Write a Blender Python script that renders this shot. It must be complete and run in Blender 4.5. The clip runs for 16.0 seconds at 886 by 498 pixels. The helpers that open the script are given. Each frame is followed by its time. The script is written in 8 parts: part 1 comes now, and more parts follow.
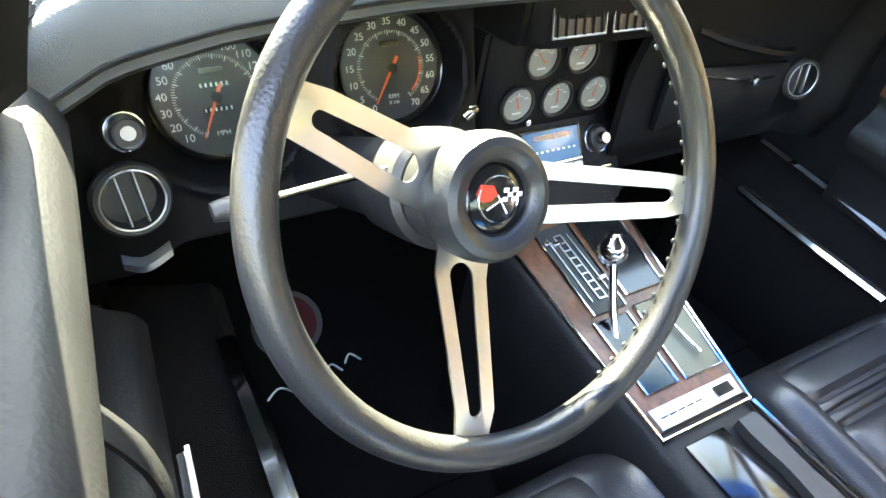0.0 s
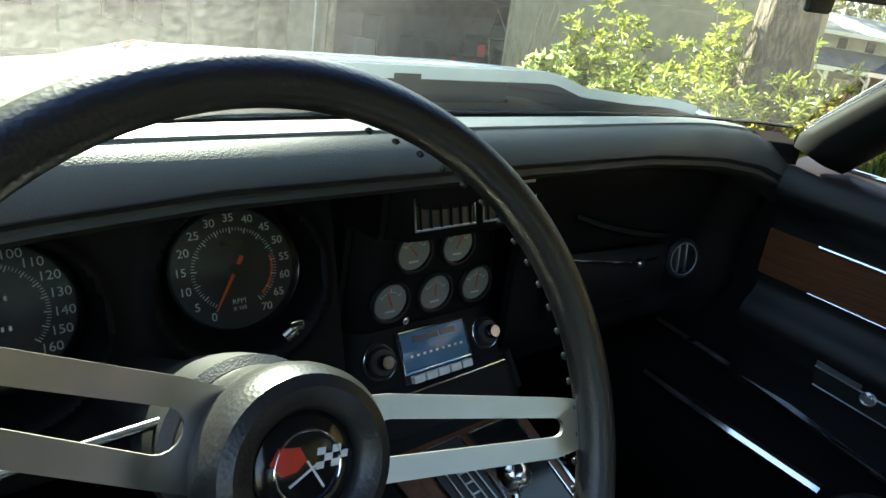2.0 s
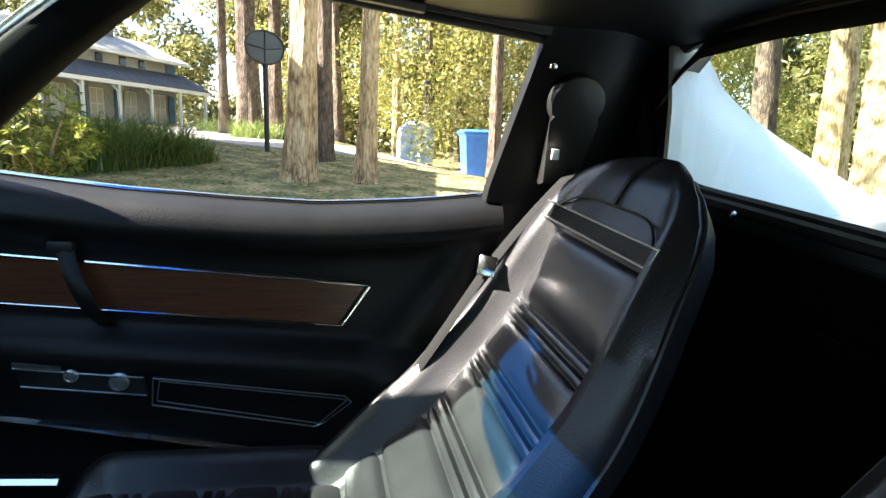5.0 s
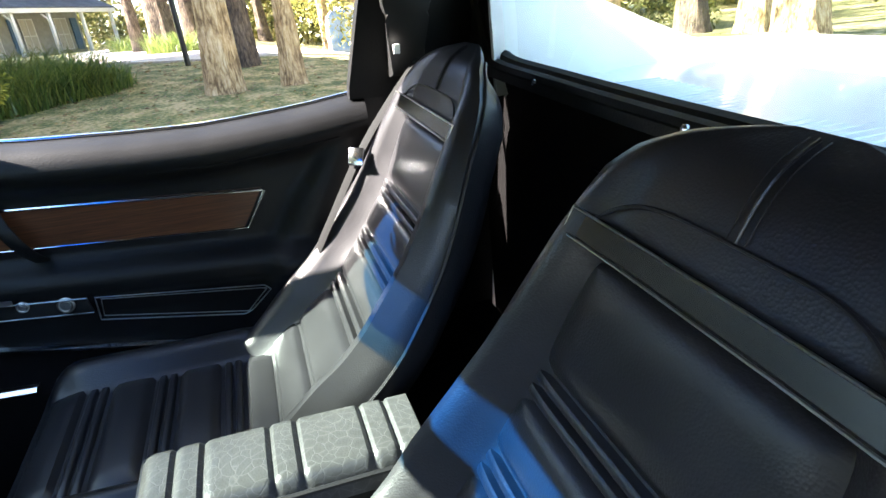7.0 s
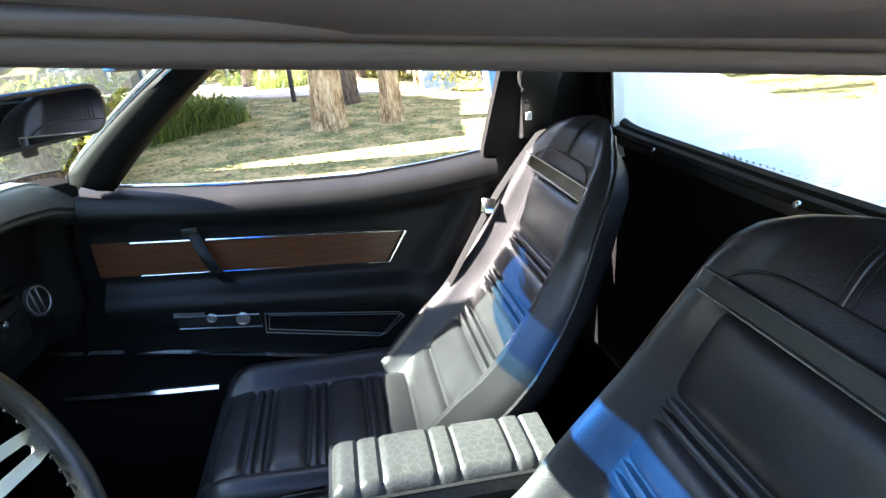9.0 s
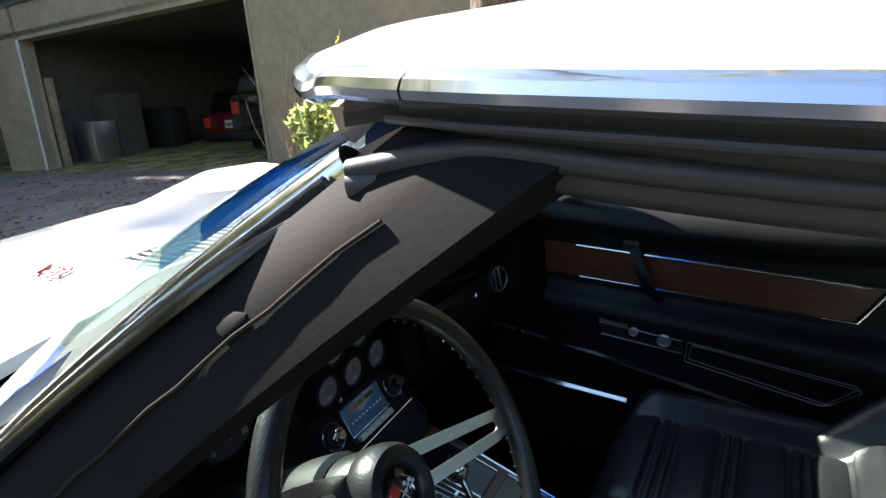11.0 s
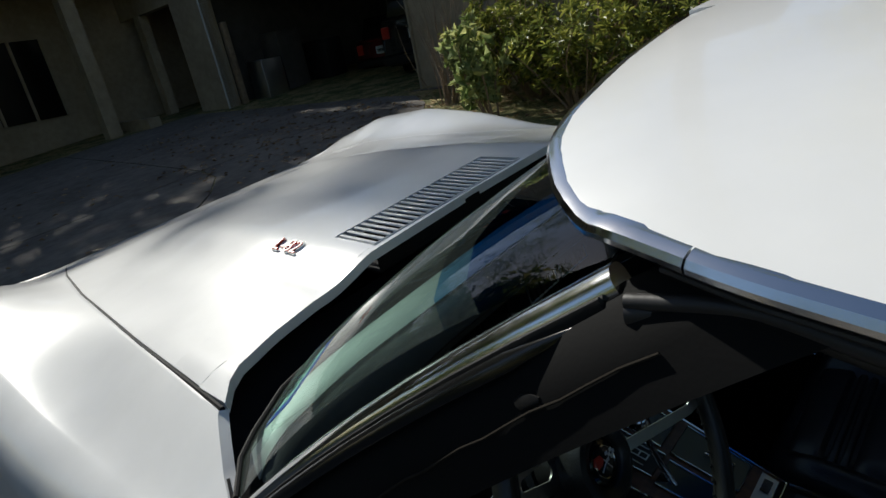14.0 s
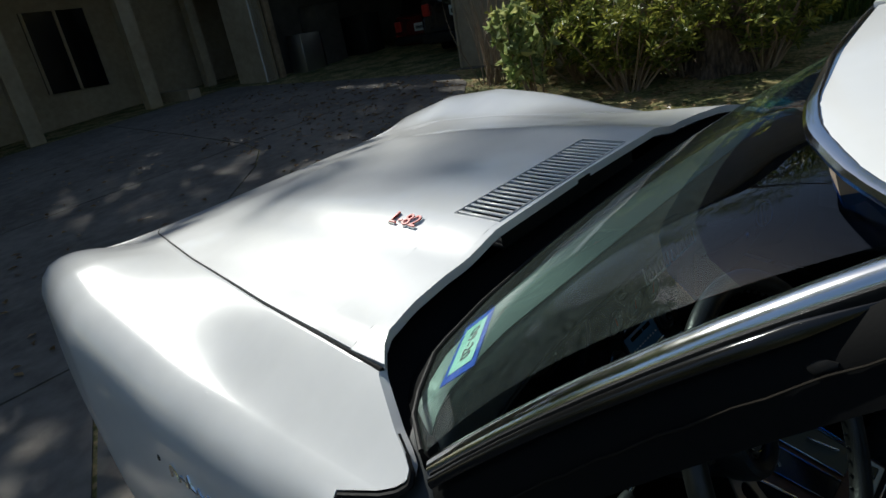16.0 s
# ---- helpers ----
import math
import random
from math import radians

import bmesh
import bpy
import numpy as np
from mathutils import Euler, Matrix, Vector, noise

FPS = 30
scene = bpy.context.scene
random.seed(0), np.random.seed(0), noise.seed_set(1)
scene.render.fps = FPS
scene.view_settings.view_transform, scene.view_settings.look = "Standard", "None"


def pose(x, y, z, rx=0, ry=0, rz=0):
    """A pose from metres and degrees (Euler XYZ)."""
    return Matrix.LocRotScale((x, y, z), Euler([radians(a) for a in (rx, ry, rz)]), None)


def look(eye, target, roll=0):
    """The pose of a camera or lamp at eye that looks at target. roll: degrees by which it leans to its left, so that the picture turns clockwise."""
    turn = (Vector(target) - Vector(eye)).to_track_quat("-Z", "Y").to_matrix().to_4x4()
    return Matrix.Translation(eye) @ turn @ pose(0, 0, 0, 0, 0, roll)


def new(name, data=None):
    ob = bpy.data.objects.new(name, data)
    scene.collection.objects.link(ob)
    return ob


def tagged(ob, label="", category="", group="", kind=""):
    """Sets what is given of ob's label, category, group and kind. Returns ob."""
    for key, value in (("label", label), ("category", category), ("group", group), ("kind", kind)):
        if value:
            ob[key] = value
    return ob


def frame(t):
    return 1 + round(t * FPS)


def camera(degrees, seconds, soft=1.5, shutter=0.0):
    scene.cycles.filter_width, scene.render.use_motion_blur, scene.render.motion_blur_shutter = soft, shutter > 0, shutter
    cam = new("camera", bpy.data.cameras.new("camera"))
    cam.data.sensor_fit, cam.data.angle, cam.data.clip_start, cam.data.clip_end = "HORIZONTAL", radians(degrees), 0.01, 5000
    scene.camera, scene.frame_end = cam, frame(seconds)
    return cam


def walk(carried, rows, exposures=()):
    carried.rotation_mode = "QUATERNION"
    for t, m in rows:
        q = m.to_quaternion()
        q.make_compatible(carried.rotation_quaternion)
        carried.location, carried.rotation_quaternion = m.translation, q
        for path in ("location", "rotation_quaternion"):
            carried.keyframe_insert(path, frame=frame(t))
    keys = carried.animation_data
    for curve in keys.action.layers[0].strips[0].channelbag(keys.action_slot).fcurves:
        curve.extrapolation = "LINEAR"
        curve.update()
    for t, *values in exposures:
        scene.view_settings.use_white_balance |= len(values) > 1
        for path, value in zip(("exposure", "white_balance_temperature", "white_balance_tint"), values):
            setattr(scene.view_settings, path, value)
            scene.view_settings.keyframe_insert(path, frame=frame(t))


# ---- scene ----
# world frame: gravity; the car stands on a sloping drive, CAR carries its own level axes into the world
CAR = pose(0, 0, 0, 1.9, -4.7, 0)
cam = camera(74.89, 16.0)
# stops of exposure along the walk
EXPOSURES = [(0, 6.5, 7900, 18), (0.5, 6.0, 7700, 20), (1.0, 4.5, 7400, 17), (1.5, 3.95, 7200, 13), (2.0, 3.55, 7000, 11), (2.5, 3.4, 6900, 10), (3.5, 3.28, 6800, 9), (5.0, 3.32, 6400, 10), (7.3, 4.05, 6300, 14), (9.0, 4.3, 6300, 17), (10.0, 3.9, 6300, 14), (10.2, 3.55, 6300, 14), (12.3, 1.95, 6500, 11), (12.5, 1.7, 6500, 11), (13.0, 0.95, 6300, 9), (13.5, 0.3, 6200, 8), (14.5, 0.08, 6100, 7), (16.0, 0.12, 6000, 6)]
PATH = [
    (0, (-0.5190, -0.2723, 1.0527), (0.2717, 1.0597, -0.2124), 5.32),
    (0.5, (-0.5093, -0.2563, 1.0413), (0.3024, 1.1362, -0.1428), 4.61),
    (1, (-0.4631, -0.2079, 1.0234), (0.4083, 1.2460, -0.0383), 4.55),
    (1.5, (-0.4255, -0.1900, 1.0227), (0.5588, 1.3040, 0.1289), 4.74),
    (2, (-0.4071, -0.2008, 1.0220), (0.7488, 1.2696, 0.3135), 5.50),
    (2.5, (-0.3814, -0.2349, 1.0292), (0.9878, 1.1104, 0.4675), 6.51),
    (3, (-0.3576, -0.2611, 1.0282), (1.2270, 0.8584, 0.5425), 7.35),
    (3.5, (-0.3626, -0.2726, 1.0178), (1.4293, 0.4748, 0.5374), 8.87),
    (4, (-0.3316, -0.3127, 0.9962), (1.5926, -0.0456, 0.5205), 8.49),
    (4.5, (-0.3481, -0.3412, 1.0091), (1.6012, -0.4940, 0.5886), 6.95),
    (5, (-0.3584, -0.3712, 1.0241), (1.5268, -0.8253, 0.5345), 4.68),
    (5.2, (-0.3753, -0.3873, 1.0372), (1.4769, -0.9125, 0.4955), 3.68),
    (7.3, (-0.5913, -0.4858, 1.0846), (1.1193, -1.0330, 0.2046), -3.40),
    (7.5, (-0.6051, -0.4790, 1.0917), (1.0972, -1.0411, 0.2050), -2.84),
    (8, (-0.6341, -0.4429, 1.1190), (1.1005, -0.9722, 0.2757), -2.87),
    (8.5, (-0.6631, -0.4001, 1.1404), (1.1204, -0.8198, 0.3386), -3.61),
    (9, (-0.6826, -0.3530, 1.1638), (1.1513, -0.6539, 0.4247), -3.95),
    (9.5, (-0.6925, -0.3305, 1.1810), (1.1678, -0.4795, 0.4621), -3.68),
    (10, (-0.6955, -0.3106, 1.1951), (1.1692, -0.1611, 0.4877), -4.34),
    (10.2, (-0.6865, -0.2976, 1.1886), (1.1494, 0.0951, 0.4990), -4.79),
    (12.3, (-0.6491, -0.2739, 1.2490), (0.7137, 1.0188, 0.5622), -10.96),
    (12.5, (-0.6529, -0.2714, 1.2482), (0.6559, 1.0421, 0.4988), -11.87),
    (13, (-0.6760, -0.2714, 1.2738), (0.5551, 1.0704, 0.4466), -13.13),
    (13.5, (-0.6857, -0.2694, 1.2983), (0.5326, 1.0806, 0.4656), -13.48),
    (14, (-0.7023, -0.2665, 1.3179), (0.5027, 1.1026, 0.4973), -13.80),
    (14.5, (-0.7300, -0.2676, 1.3332), (0.4648, 1.1147, 0.5199), -13.81),
    (15, (-0.7490, -0.2667, 1.3353), (0.4215, 1.1341, 0.5182), -13.52),
    (15.5, (-0.7818, -0.2489, 1.3467), (0.3545, 1.1696, 0.5121), -13.56),
    (16, (-0.8334, -0.1773, 1.3591), (0.2891, 1.2346, 0.4950), -12.77),
]
walk(cam, [(t, CAR @ look(eye, target, roll)) for t, eye, target, roll in PATH], EXPOSURES)

# ---- light ----
SUN_FROM = (CAR.to_3x3() @ Vector((0.15, 1.0, 0.80))).normalized()
world = bpy.data.worlds.new("sky")
scene.world = world
world.use_nodes = True
wn = world.node_tree.nodes
sky = wn.new("ShaderNodeTexSky")
sky.sky_type, sky.sun_disc = "NISHITA", False
sky.sun_elevation = math.asin(SUN_FROM.z)
sky.sun_rotation = math.atan2(SUN_FROM.x, SUN_FROM.y)
wn["Background"].inputs["Strength"].default_value = 0.074
world.node_tree.links.new(sky.outputs[0], wn["Background"].inputs["Color"])
sun = new("sun", bpy.data.lights.new("sun", "SUN"))
sun.data.energy, sun.data.angle, sun.data.color = 4.8, radians(0.6), (1.0, 0.93, 0.82)
sun.matrix_world = look(SUN_FROM * 40, (0, 0, 0))


# ---- materials ----
def material(name, color, rough=0.5, metal=0.0, coat=0.0, spec=0.5):
    m = bpy.data.materials.new(name)
    m.use_nodes = True
    b = m.node_tree.nodes["Principled BSDF"]
    b.inputs["Base Color"].default_value = (*color, 1)
    b.inputs["Roughness"].default_value = rough
    b.inputs["Metallic"].default_value = metal
    b.inputs["Specular IOR Level"].default_value = spec
    if coat:
        b.inputs["Coat Weight"].default_value = coat
        b.inputs["Coat Roughness"].default_value = 0.03
    return m


def ramp(m, fac, stops):
    r = m.node_tree.nodes.new("ShaderNodeValToRGB")
    r.color_ramp.elements[0].position, r.color_ramp.elements[0].color = stops[0][0], (*stops[0][1], 1)
    r.color_ramp.elements[1].position, r.color_ramp.elements[1].color = stops[-1][0], (*stops[-1][1], 1)
    for p, col in stops[1:-1]:
        r.color_ramp.elements.new(p).color = (*col, 1)
    m.node_tree.links.new(fac, r.inputs[0])
    return r.outputs[0]


def coords(m, scale=(1, 1, 1)):
    t = m.node_tree.nodes.new("ShaderNodeTexCoord")
    p = m.node_tree.nodes.new("ShaderNodeMapping")
    p.inputs["Scale"].default_value = scale
    m.node_tree.links.new(t.outputs["Object"], p.inputs[0])
    return p.outputs[0]


def tex(m, kind, scale, detail=4.0, vec=None, rough=0.55):
    n = m.node_tree.nodes.new("ShaderNodeTex" + kind)
    n.inputs["Scale"].default_value = scale
    if kind == "Noise":
        n.inputs["Detail"].default_value = detail
        n.inputs["Roughness"].default_value = rough
    m.node_tree.links.new(vec if vec is not None else coords(m), n.inputs["Vector"])
    return n


def bump(m, height, strength, distance):
    b = m.node_tree.nodes.new("ShaderNodeBump")
    b.inputs["Strength"].default_value, b.inputs["Distance"].default_value = strength, distance
    m.node_tree.links.new(height, b.inputs["Height"])
    old = m.node_tree.nodes["Principled BSDF"].inputs["Normal"]
    if old.is_linked:
        m.node_tree.links.new(old.links[0].from_socket, b.inputs["Normal"])
    m.node_tree.links.new(b.outputs[0], old)
    return b


def mapped(m, socket, value, lo, hi):
    r = m.node_tree.nodes.new("ShaderNodeMapRange")
    r.inputs["To Min"].default_value, r.inputs["To Max"].default_value = lo, hi
    m.node_tree.links.new(value, r.inputs["Value"])
    m.node_tree.links.new(r.outputs[0], m.node_tree.nodes["Principled BSDF"].inputs[socket])


def paint_color(m, out):
    m.node_tree.links.new(out, m.node_tree.nodes["Principled BSDF"].inputs["Base Color"])


def warped(m, scale=9.0, much=0.5):
    """Object coordinates bent by noise, for creases that run unevenly."""
    c = coords(m)
    n = tex(m, "Noise", scale, 3, c)
    add = m.node_tree.nodes.new("ShaderNodeVectorMath")
    add.operation = "MULTIPLY_ADD"
    add.inputs[1].default_value = (much * 0.1,) * 3
    m.node_tree.links.new(n.outputs["Color"], add.inputs[0])
    m.node_tree.links.new(c, add.inputs[2])
    return add.outputs[0]


def leather(name, color, rough, grain=420, crease=True, light=1.5):
    m = material(name, color, rough)
    v = tex(m, "Voronoi", grain)
    bump(m, v.outputs["Distance"], 0.25, 0.0008)
    if crease:
        n = tex(m, "Noise", 26, 6)
        bump(m, n.outputs["Fac"], 0.10, 0.0016)
    n2 = tex(m, "Noise", 7, 5)
    paint_color(m, ramp(m, n2.outputs["Fac"], [(0.35, color), (0.75, tuple(c * light for c in color))]))
    mapped(m, "Roughness", n2.outputs["Fac"], rough - 0.08, rough + 0.1)
    return m


LEATHER = leather("black_leather", (0.0205, 0.0195, 0.0210), 0.31)
WORN = leather("worn_leather", (0.045, 0.045, 0.042), 0.40, 300, True, 1.8)
wv = tex(WORN, "Voronoi", 75, vec=warped(WORN))
wv.feature = "DISTANCE_TO_EDGE"
paint_color(WORN, ramp(WORN, wv.outputs["Distance"], [(0.0, (0.082, 0.080, 0.079)), (0.035, (0.052, 0.0505, 0.0505)), (0.5, (0.040, 0.0385, 0.0385))]))
bump(WORN, ramp(WORN, wv.outputs["Distance"], [(0.0, (0, 0, 0)), (0.06, (1, 1, 1))]), 0.25, 0.0008)
BELT = material("belt_webbing", (0.012, 0.012, 0.012), 0.85, spec=0.2)
LATCH = material("worn_latch", (0.07, 0.065, 0.06), 0.6)
PLATE = material("black_plate", (0.010, 0.010, 0.010), 0.2)
OLIVE = material("olive_metal", (0.11, 0.105, 0.075), 0.38, 0.5)
DARKCHROME = material("tarnished_chrome", (0.22, 0.215, 0.21), 0.16, 1.0)
VINYL = leather("black_vinyl", (0.0065, 0.0065, 0.0070), 0.46, 300, False)
VINYL.node_tree.nodes["Principled BSDF"].inputs["Specular IOR Level"].default_value = 0.24
PADVINYL = leather("grained_pad_vinyl", (0.025, 0.029, 0.029), 0.52, 650, False, 1.3)
PADVINYL.node_tree.nodes["Principled BSDF"].inputs["Specular IOR Level"].default_value = 0.5
# paler copy of the pad vinyl; sun sheen is put into its colour
SUNLITVINYL = leather("sunlit_pad_vinyl", (0.125, 0.140, 0.135), 0.45, 420, False, 1.35)
SUNLITVINYL.node_tree.nodes["Principled BSDF"].inputs["Specular IOR Level"].default_value = 0.9
RIMLEATHER = leather("wheel_leather", (0.015, 0.0148, 0.0145), 0.33, 420, False)
for n_ in RIMLEATHER.node_tree.nodes:
    if n_.type == "BUMP":
        n_.inputs["Strength"].default_value = 0.22
PLASTIC = leather("black_plastic", (0.012, 0.012, 0.012), 0.42, 700, False)
PANEL = leather("dash_panel", (0.0045, 0.0045, 0.0047), 0.55, 600, False)
PANEL.node_tree.nodes["Principled BSDF"].inputs["Specular IOR Level"].default_value = 0.16
RUBBER = leather("rubber_seal", (0.007, 0.0068, 0.0065), 0.55, 150, False)
RUBBER.node_tree.nodes["Principled BSDF"].inputs["Specular IOR Level"].default_value = 0.2
# seal rubber made lighter: its warm grey sheen is put into the colour
SEAL = leather("sheen_grey_seal", (0.022, 0.0205, 0.020), 0.50, 150, False)
PILLARPAD = leather("pillar_pad", (0.006, 0.006, 0.006), 0.75, 420, False)
PILLARPAD.node_tree.nodes["Principled BSDF"].inputs["Specular IOR Level"].default_value = 0.1
for n_ in PILLARPAD.node_tree.nodes:
    if n_.type == "BUMP":
        n_.inputs["Strength"].default_value = 0.06
TAN = leather("tan_vinyl", (0.20, 0.155, 0.11), 0.6, 500, False, 1.25)
WORNSEAM = material("worn_seam", (0.020, 0.017, 0.013), 0.9, spec=0.15)
GLOSSBLACK = material("gloss_black", (0.008, 0.008, 0.008), 0.12)

CARPET = material("black_carpet", (0.006, 0.0052, 0.0052), 0.95, spec=0.1)
cn = tex(CARPET, "Noise", 650, 2)
bump(CARPET, cn.outputs["Fac"], 0.9, 0.004)

CHROME = material("chrome", (0.78, 0.79, 0.80), 0.09, 1.0)
mapped(CHROME, "Roughness", tex(CHROME, "Noise", 60, 5).outputs["Fac"], 0.04, 0.20)
STEEL = material("brushed_steel", (0.52, 0.51, 0.49), 0.34, 1.0)
sv = coords(STEEL, (1, 90, 90))
sb = tex(STEEL, "Noise", 30, 4, sv)
mapped(STEEL, "Roughness", sb.outputs["Fac"], 0.26, 0.44)
bump(STEEL, sb.outputs["Fac"], 0.08, 0.0005)

WOOD = material("walnut_veneer", (0.12, 0.045, 0.02), 0.34)
wg = tex(WOOD, "Noise", 18, 8, coords(WOOD, (6, 0.7, 22)))
paint_color(WOOD, ramp(WOOD, wg.outputs["Fac"], [(0.3, (0.055, 0.020, 0.010)), (0.55, (0.115, 0.042, 0.018)), (0.75, (0.17, 0.068, 0.030))]))

PAINT = material("white_paint", (0.82, 0.82, 0.80), 0.28, 0, 0.6)
bump(PAINT, tex(PAINT, "Noise", 2.5, 2).outputs["Fac"], 0.04, 0.01)
pn = tex(PAINT, "Noise", 9, 5)
paint_color(PAINT, ramp(PAINT, pn.outputs["Fac"], [(0.3, (0.76, 0.76, 0.745)), (0.7, (0.82, 0.82, 0.805))]))


def glass(name, tint, gloss=1.0, dust=0.0, edge=0.94):
    """Clear sheet: coloured light goes straight through, Fresnel adds the mirror."""
    m = bpy.data.materials.new(name)
    m.use_nodes = True
    nt = m.node_tree
    nt.nodes.clear()
    out = nt.nodes.new("ShaderNodeOutputMaterial")
    mix = nt.nodes.new("ShaderNodeMixShader")
    tr = nt.nodes.new("ShaderNodeBsdfTransparent")
    gl = nt.nodes.new("ShaderNodeBsdfGlossy")
    lw = nt.nodes.new("ShaderNodeLayerWeight")
    pw = nt.nodes.new("ShaderNodeMath")
    pw.operation, pw.inputs[1].default_value = "POWER", 5.0
    fr = nt.nodes.new("ShaderNodeMath")
    fr.operation = "MULTIPLY_ADD"
    fr.inputs[1].default_value, fr.inputs[2].default_value = edge, 0.045
    nt.links.new(lw.outputs["Facing"], pw.inputs[0])
    nt.links.new(pw.outputs[0], fr.inputs[0])
    tr.inputs["Color"].default_value = (*tint, 1)
    gl.inputs["Roughness"].default_value = 0.015
    gl.inputs["Color"].default_value = (gloss, gloss, gloss, 1)
    nt.links.new(fr.outputs[0], mix.inputs[0])
    nt.links.new(tr.outputs[0], mix.inputs[1])
    nt.links.new(gl.outputs[0], mix.inputs[2])
    last = mix.outputs[0]
    if dust:
        # thin film of dust and wiper smears
        co = nt.nodes.new("ShaderNodeTexCoord")
        parts = []
        for scale, det in ((2.0, 3.0), (150.0, 4.0)):
            n = nt.nodes.new("ShaderNodeTexNoise")
            n.inputs["Scale"].default_value, n.inputs["Detail"].default_value = scale, det
            nt.links.new(co.outputs["Object"], n.inputs["Vector"])
            parts.append(n.outputs["Fac"])
        mul = nt.nodes.new("ShaderNodeMath")
        mul.operation = "MULTIPLY"
        nt.links.new(parts[0], mul.inputs[0])
        nt.links.new(parts[1], mul.inputs[1])
        rg = nt.nodes.new("ShaderNodeMapRange")
        rg.inputs["From Min"].default_value, rg.inputs["From Max"].default_value = 0.12, 0.45
        rg.inputs["To Min"].default_value, rg.inputs["To Max"].default_value = dust * 0.45, dust * 1.7
        nt.links.new(mul.outputs[0], rg.inputs["Value"])
        # dew lies thickest towards the driver's lower corner
        sep = nt.nodes.new("ShaderNodeSeparateXYZ")
        nt.links.new(co.outputs["Object"], sep.inputs[0])
        dew = nt.nodes.new("ShaderNodeMapRange")
        dew.interpolation_type = "SMOOTHSTEP"
        dew.inputs["From Min"].default_value, dew.inputs["From Max"].default_value = 0.10, -0.55
        dew.inputs["To Min"].default_value, dew.inputs["To Max"].default_value = 0.8, 3.2
        nt.links.new(sep.outputs["X"], dew.inputs["Value"])
        dm = nt.nodes.new("ShaderNodeMath")
        dm.operation = "MULTIPLY"
        nt.links.new(rg.outputs[0], dm.inputs[0])
        nt.links.new(dew.outputs[0], dm.inputs[1])
        forward = nt.nodes.new("ShaderNodeBsdfTranslucent")
        forward.inputs["Color"].default_value = (0.80, 0.88, 0.84, 1)
        backward = nt.nodes.new("ShaderNodeBsdfDiffuse")
        backward.inputs["Color"].default_value = (0.62, 0.78, 0.72, 1)
        film = nt.nodes.new("ShaderNodeMixShader")
        film.inputs[0].default_value = 0.35
        nt.links.new(forward.outputs[0], film.inputs[1])
        nt.links.new(backward.outputs[0], film.inputs[2])
        mix2 = nt.nodes.new("ShaderNodeMixShader")
        nt.links.new(dm.outputs[0], mix2.inputs[0])
        nt.links.new(last, mix2.inputs[1])
        nt.links.new(film.outputs[0], mix2.inputs[2])
        last = mix2.outputs[0]
    nt.links.new(last, out.inputs[0])
    return m


GLASS = glass("green_tinted_glass", (0.68, 0.845, 0.785), 1.0, 0.022, 0.55)
TINT = glass("blue_shade_band", (0.018, 0.16, 0.56))
TINTEDGE = glass("blue_shade_edge", (0.14, 0.42, 0.70), 1.0, 0.012)
CLEARPANE = glass("rear_glass", (0.80, 0.90, 0.87), 1.0, 0.004)
CLEAR = glass("gauge_lens", (0.95, 0.96, 0.95), 0.12)
MIRROR = material("mirror_silver", (0.86, 0.87, 0.86), 0.01, 1.0)

DIAL = material("dial_black", (0.009, 0.009, 0.009), 0.42)
# sky glare on the small lenses, put into the face colour; also knob mark
GREYDIAL = material("glare_and_mark_grey", (0.34, 0.33, 0.31), 0.3)
WHITE = material("white_marking", (0.75, 0.75, 0.72), 0.5)
ORANGE = material("orange_needle", (0.85, 0.11, 0.02), 0.45)
RED = material("red_enamel", (0.55, 0.035, 0.02), 0.35)
BLUEGREY = material("radio_dial_glass", (0.10, 0.20, 0.30), 0.12)
ALU = material("satin_aluminium", (0.55, 0.56, 0.55), 0.38, 1.0)


def noisy(name, c1, c2, scale, rough=0.85, height=0.01, strength=0.5, detail=6, mid=None):
    m = material(name, c1, rough)
    n = tex(m, "Noise", scale, detail)
    stops = [(0.38, c1), (0.62, c2)] if mid is None else [(0.40, c1), (0.5, mid), (0.60, c2)]
    n2 = tex(m, "Noise", scale * 0.13, 3)
    mixn = m.node_tree.nodes.new("ShaderNodeMath")
    mixn.operation = "ADD"
    half = m.node_tree.nodes.new("ShaderNodeMath")
    half.operation = "MULTIPLY"
    half.inputs[1].default_value = 0.5
    m.node_tree.links.new(n.outputs["Fac"], mixn.inputs[0])
    m.node_tree.links.new(n2.outputs["Fac"], mixn.inputs[1])
    m.node_tree.links.new(mixn.outputs[0], half.inputs[0])
    paint_color(m, ramp(m, half.outputs[0], stops))
    bump(m, n.outputs["Fac"], strength, height)
    return m


CONCRETE = noisy("stained_concrete", (0.10, 0.088, 0.075), (0.20, 0.18, 0.155), 9, 0.9, 0.006)
LAWN = noisy("leaf_strewn_lawn", (0.055, 0.072, 0.017), (0.42, 0.31, 0.15), 24, 0.95, 0.03, 0.9, 9, mid=(0.175, 0.165, 0.052))
GRAVEL = noisy("pale_gravel", (0.36, 0.32, 0.28), (0.52, 0.47, 0.41), 14, 0.95, 0.01)


